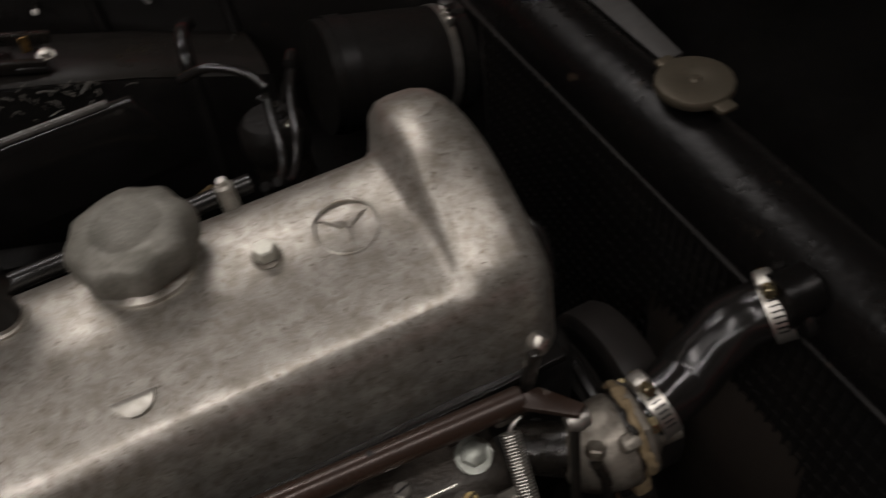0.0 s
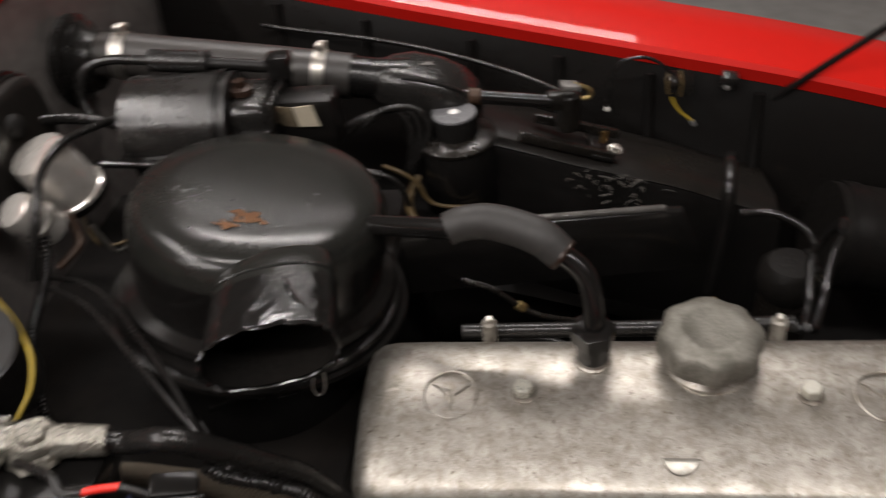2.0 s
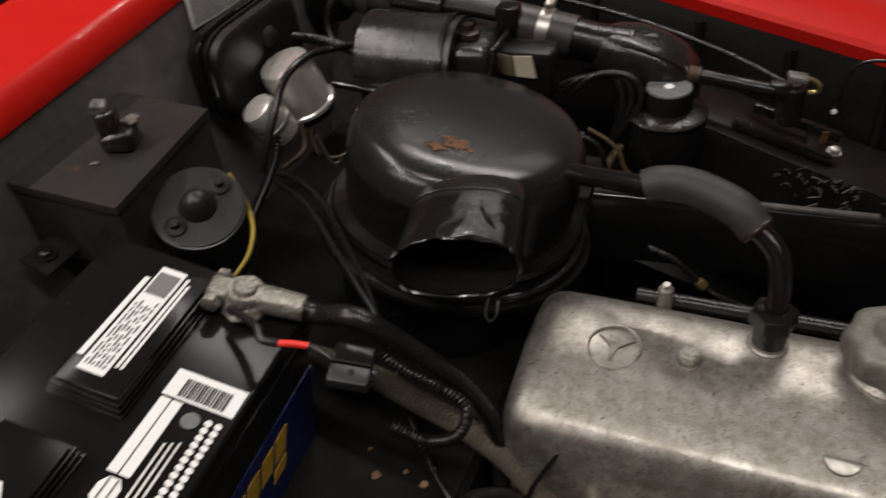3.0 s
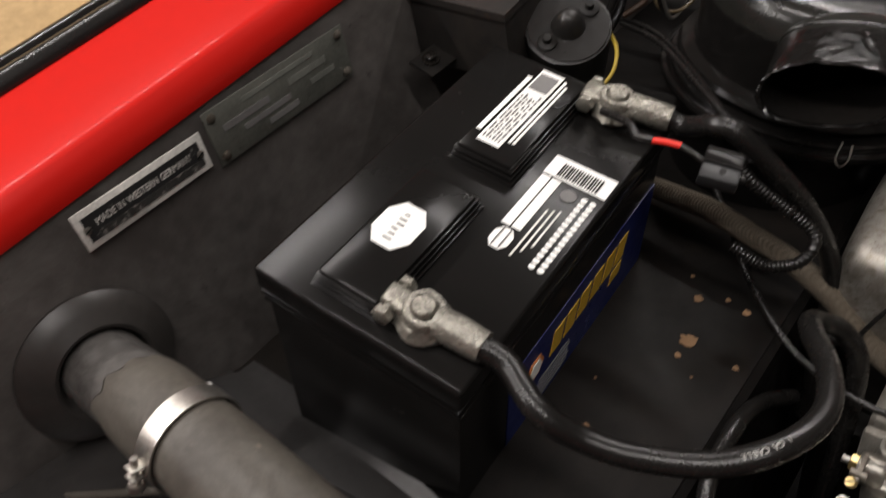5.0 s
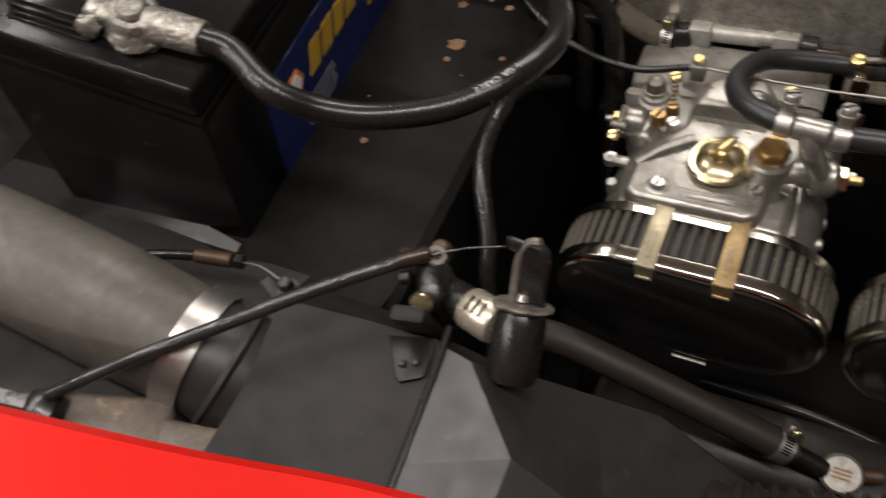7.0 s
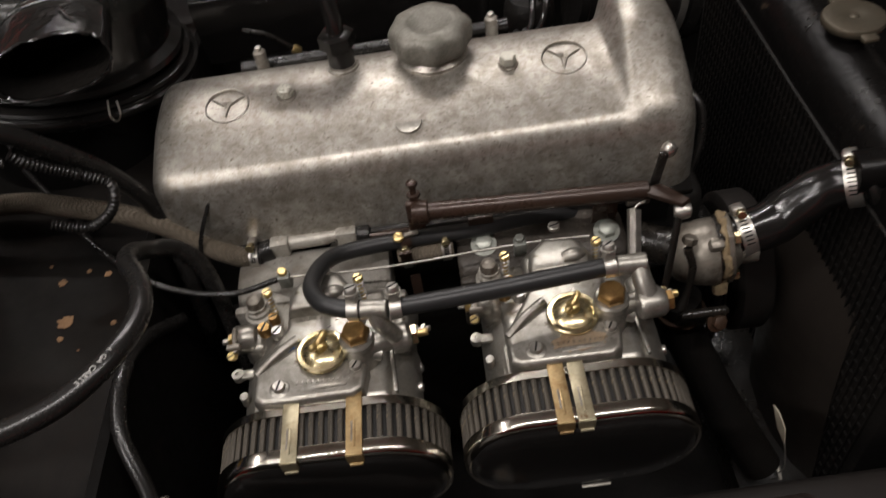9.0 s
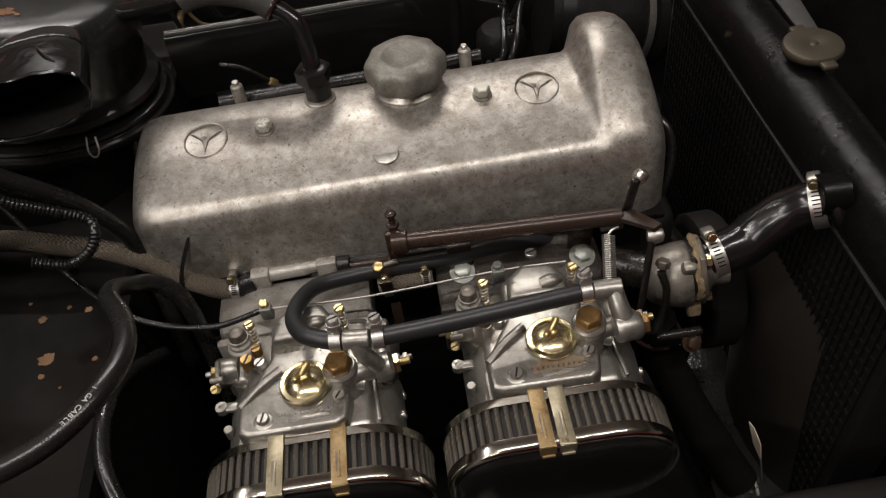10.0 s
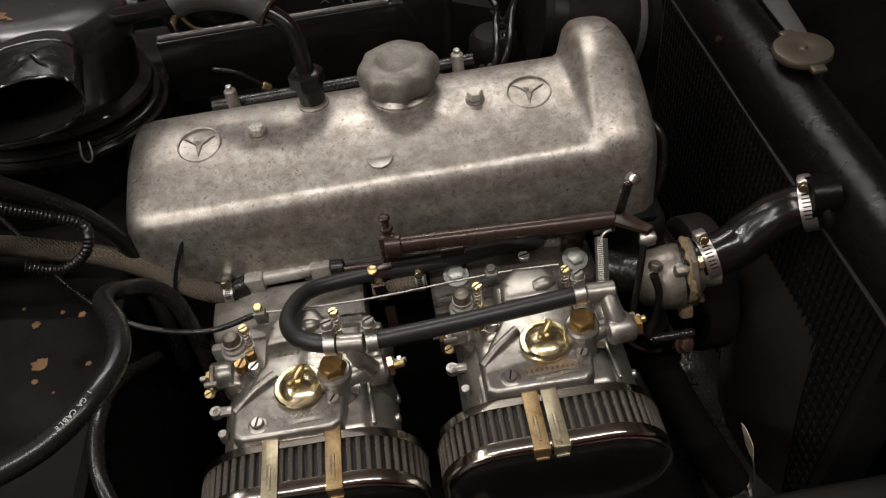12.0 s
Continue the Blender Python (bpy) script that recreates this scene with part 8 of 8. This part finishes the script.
part("boot", lathe([(0.006, -0.012), (0.0100, -0.004), (0.0110, 0.018)], svm, 28), RUBBER, SV)
for k in range(3):
    part("slot_mark", rbox((0.0018, 0.009, 0.0016), svm @ pose(0, 0, 0, 0, 0, 100) @ pose(0.0122, 0, 0.024 + 0.0045 * k, 0, 0, 0), 0.0003), DARK, SV)
GREYTAPE = mat("dusty_grey_cable_tape", (0.022, 0.0215, 0.021), 0.20, 0, 0.5, 60, 0.9, bscale=1.5, blotch=0.6, blotch_col=(0.022, 0.020, 0.019), blotch_scale=60)
single("bonnet_cable", tube([(-0.212, -0.592, 0.910), (-0.170, -0.557, 0.917), (-0.130, -0.523, 0.9195), (-0.090, -0.488, 0.921), (-0.050, -0.456, 0.922)], 0.0041, 12), GREYTAPE, "dusty grey taped control cable crossing the air hose", "cable")
single("cable_ferrule", rod((-0.052, -0.457, 0.922), (-0.036, -0.4465, 0.9225), 0.0046, 14, 0.001), BROWN_ROD, "oily brown ferrule at the cable's end", "ferrule")
single("control_wire", tube([(-0.054, -0.459, 0.922), (-0.020, -0.440, 0.924), (0.004, -0.428, 0.920)], 0.0008, 8), GRIME, "thin bare control wire", "wire")
FB = thing("cable_bracket", (-0.19, -0.60, 0.88), "worn black cable bracket by the red fender, paint rubbed through", "bracket")
part("scuffed_ledge", rbox((0.070, 0.030, 0.006), pose(-0.245, -0.606, 0.884, 0, 12, 14), 0.0025), SCUFFED, FB, "ledge scuffed to bare metal")
part("black_block", rbox((0.020, 0.020, 0.026), pose(-0.216, -0.598, 0.898, 0, 12, 20), 0.006), RUBBER, FB)
part("worn_tab", wobble(rbox((0.062, 0.040, 0.012), pose(-0.180, -0.590, 0.884, 0, 14, 18), 0.005, 3), 0.006, 45), WORN, FB, "tab with worn buff paint")
part("worn_tab", wobble(rbox((0.036, 0.032, 0.010), pose(-0.136, -0.587, 0.877, 0, 14, 18), 0.004, 3), 0.005, 45), WORN, FB)
part("foot", rbox((0.15, 0.03, 0.035), pose(-0.190, -0.606, 0.866, 0, 12, 12), 0.003), PANEL, FB)
# cable end on the tray's ridge
CE = thing("cable_end", (-0.19, -0.46, 0.86), "thin wire with a worn brass ferrule beside the battery", "cable")
part("wire", tube([(-0.280, -0.500, 0.885), (-0.240, -0.478, 0.876), (-0.215, -0.468, 0.872)], 0.0035, 10), RUBBER, CE)
part("ferrule", rod((-0.215, -0.468, 0.872), (-0.190, -0.462, 0.868), 0.0052), RUSTY, CE)
part("nut", hexagon(0.0055, 0.006, aim((-0.188, -0.4615, 0.8675), (1, 0.2, -0.15))), GRIME, CE)
part("thin_wire", tube([(-0.184, -0.461, 0.867), (-0.165, -0.462, 0.872), (-0.145, -0.468, 0.876)], 0.0009, 6), STEEL, CE)
part("clamp_plate", rbox((0.026, 0.012, 0.002), pose(-0.146, -0.472, 0.868, 0, 10, -25), 0.0008), BAY, CE)
bolt((-0.141, -0.469, 0.869), (0.1, 0, 1), 0.0048, 0.006, GRIME, CE)
single("firewall_lever", join(tube([(-0.482, -0.621, 0.880), (-0.430, -0.588, 0.886), (-0.375, -0.550, 0.892)], 0.0036, 12), tube([(-0.482, -0.621, 0.880), (-0.486, -0.627, 0.872), (-0.488, -0.630, 0.860)], 0.005, 12)), HOSE_GREY, "bent grey lever rod below the air hose", "lever")

# coolant hose and capped valve low in the corner
BROWN_HOSE = mat("oily_brown_black_hose", (0.022, 0.017, 0.013), 0.5, 0, 0.4, 30, 0.3, spots=0.25, spot_col=(0.05, 0.036, 0.024), spot_scale=40)
LH2 = thing("corner_hose", (0.09, -0.383, 0.66), "dull brown-black hose low beside the filters", "hose")
part("hose", tube([(-0.03, -0.40, 0.755), (0.002, -0.386, 0.737), (0.060, -0.382, 0.708), (0.120, -0.381, 0.680), (0.178, -0.380, 0.653)], 0.0122, 18), BROWN_HOSE, LH2)
hose_clamp((0.170, -0.380, 0.657), (0.9, 0, -0.42), 0.0126, 0.012, (0.2, 0.6, 0.6), LH2)
CV = thing("capped_valve", (0.21, -0.38, 0.61), "round pale-capped metal valve on the hose's end", "valve")
part("body", rod((0.172, -0.380, 0.655), (0.205, -0.381, 0.640), 0.0075, 20), GRIME, CV)
part("cap", lathe([(0.0145, -0.014), (0.0152, -0.011), (0.0152, 0.000), (0.013, 0.003), (0, 0.003)], aim((0.216, -0.381, 0.642), (0.0, -0.38, 0.92)), 32), ALLOY_OLD, CV, "pale plated round cap")
for k in range(3):
    part("print_bar", rbox((0.013, 0.0016, 0.0006), aim((0.216, -0.381, 0.642), (0.0, -0.38, 0.92)) @ pose(0, -0.0032 + 0.0032 * k, 0.0032), 0), BUFF, CV)
part("stub", rod((0.230, -0.376, 0.640), (0.243, -0.372, 0.639), 0.006), RUSTY, CV)
CD = thing("corrugated_duct", (0.28, -0.47, 0.68), "thick ribbed brown-black flexible duct in the corner", "duct")
part("duct", ribbed([(0.095, -0.505, 0.690), (0.145, -0.488, 0.706), (0.215, -0.473, 0.715), (0.270, -0.458, 0.722), (0.34, -0.445, 0.722), (0.46, -0.43, 0.70)], 0.046, 0.0095, 0.0026, 32), mat("brown_black_paper_duct", (0.020, 0.0145, 0.0130), 0.38, 0, 0.4, 40, 0.3), CD)
part("end_cuff", tube([(0.085, -0.508, 0.686), (0.105, -0.502, 0.693)], 0.0478, 32), RUBBER, CD, "plain black rubber cuff")
single("corner_pipe", tube([(0.10, -0.32, 0.60), (0.20, -0.33, 0.615), (0.30, -0.34, 0.60), (0.42, -0.33, 0.57)], 0.005, 12), RAIL, "thin oily pipe low in the corner", "pipe")
single("chassis_rail", rbox((0.80, 0.07, 0.12), pose(0.40, -0.36, 0.555, 0, 3, 2), 0.02, 3), SHROUD, "oil-stained black chassis rail under the filters", "chassis rail", kind="structure")
random.seed(11)
for k in range(16):
    x, y = random.uniform(-0.46, -0.14), random.uniform(-0.585, -0.47)
    zz = 0.842 - 0.12 * (x + 0.22)
    r = random.uniform(0.0012, 0.0035)
    blot = prism([(x + r * (1 + 0.5 * noise.noise(Vector((k * 4.1, a * 1.9, 3)))) * math.cos(a * 0.785), y + r * 0.8 * (1 + 0.5 * noise.noise(Vector((k * 2.3, a * 2.7, 1)))) * math.sin(a * 0.785)) for a in range(8)], 0, 0.0006)
    for v in blot.verts:
        f = (y + 0.58) / 0.06
        v.co.z += (zz + 0.012 - 0.012 * f if f < 1 else zz + (f - 1) * 0.012) + 0.0012
    part("paint_fleck", blot, PRINTED if k % 4 else BUFF, INNER, "pale fleck of flaked paint" if k % 4 == 0 else "")
single("front_crossmember", rbox((0.10, 0.70, 0.06), pose(0.545, 0.0, 0.413), 0.008), GRIME, "oil-black front crossmember under the radiator", "crossmember", kind="structure")
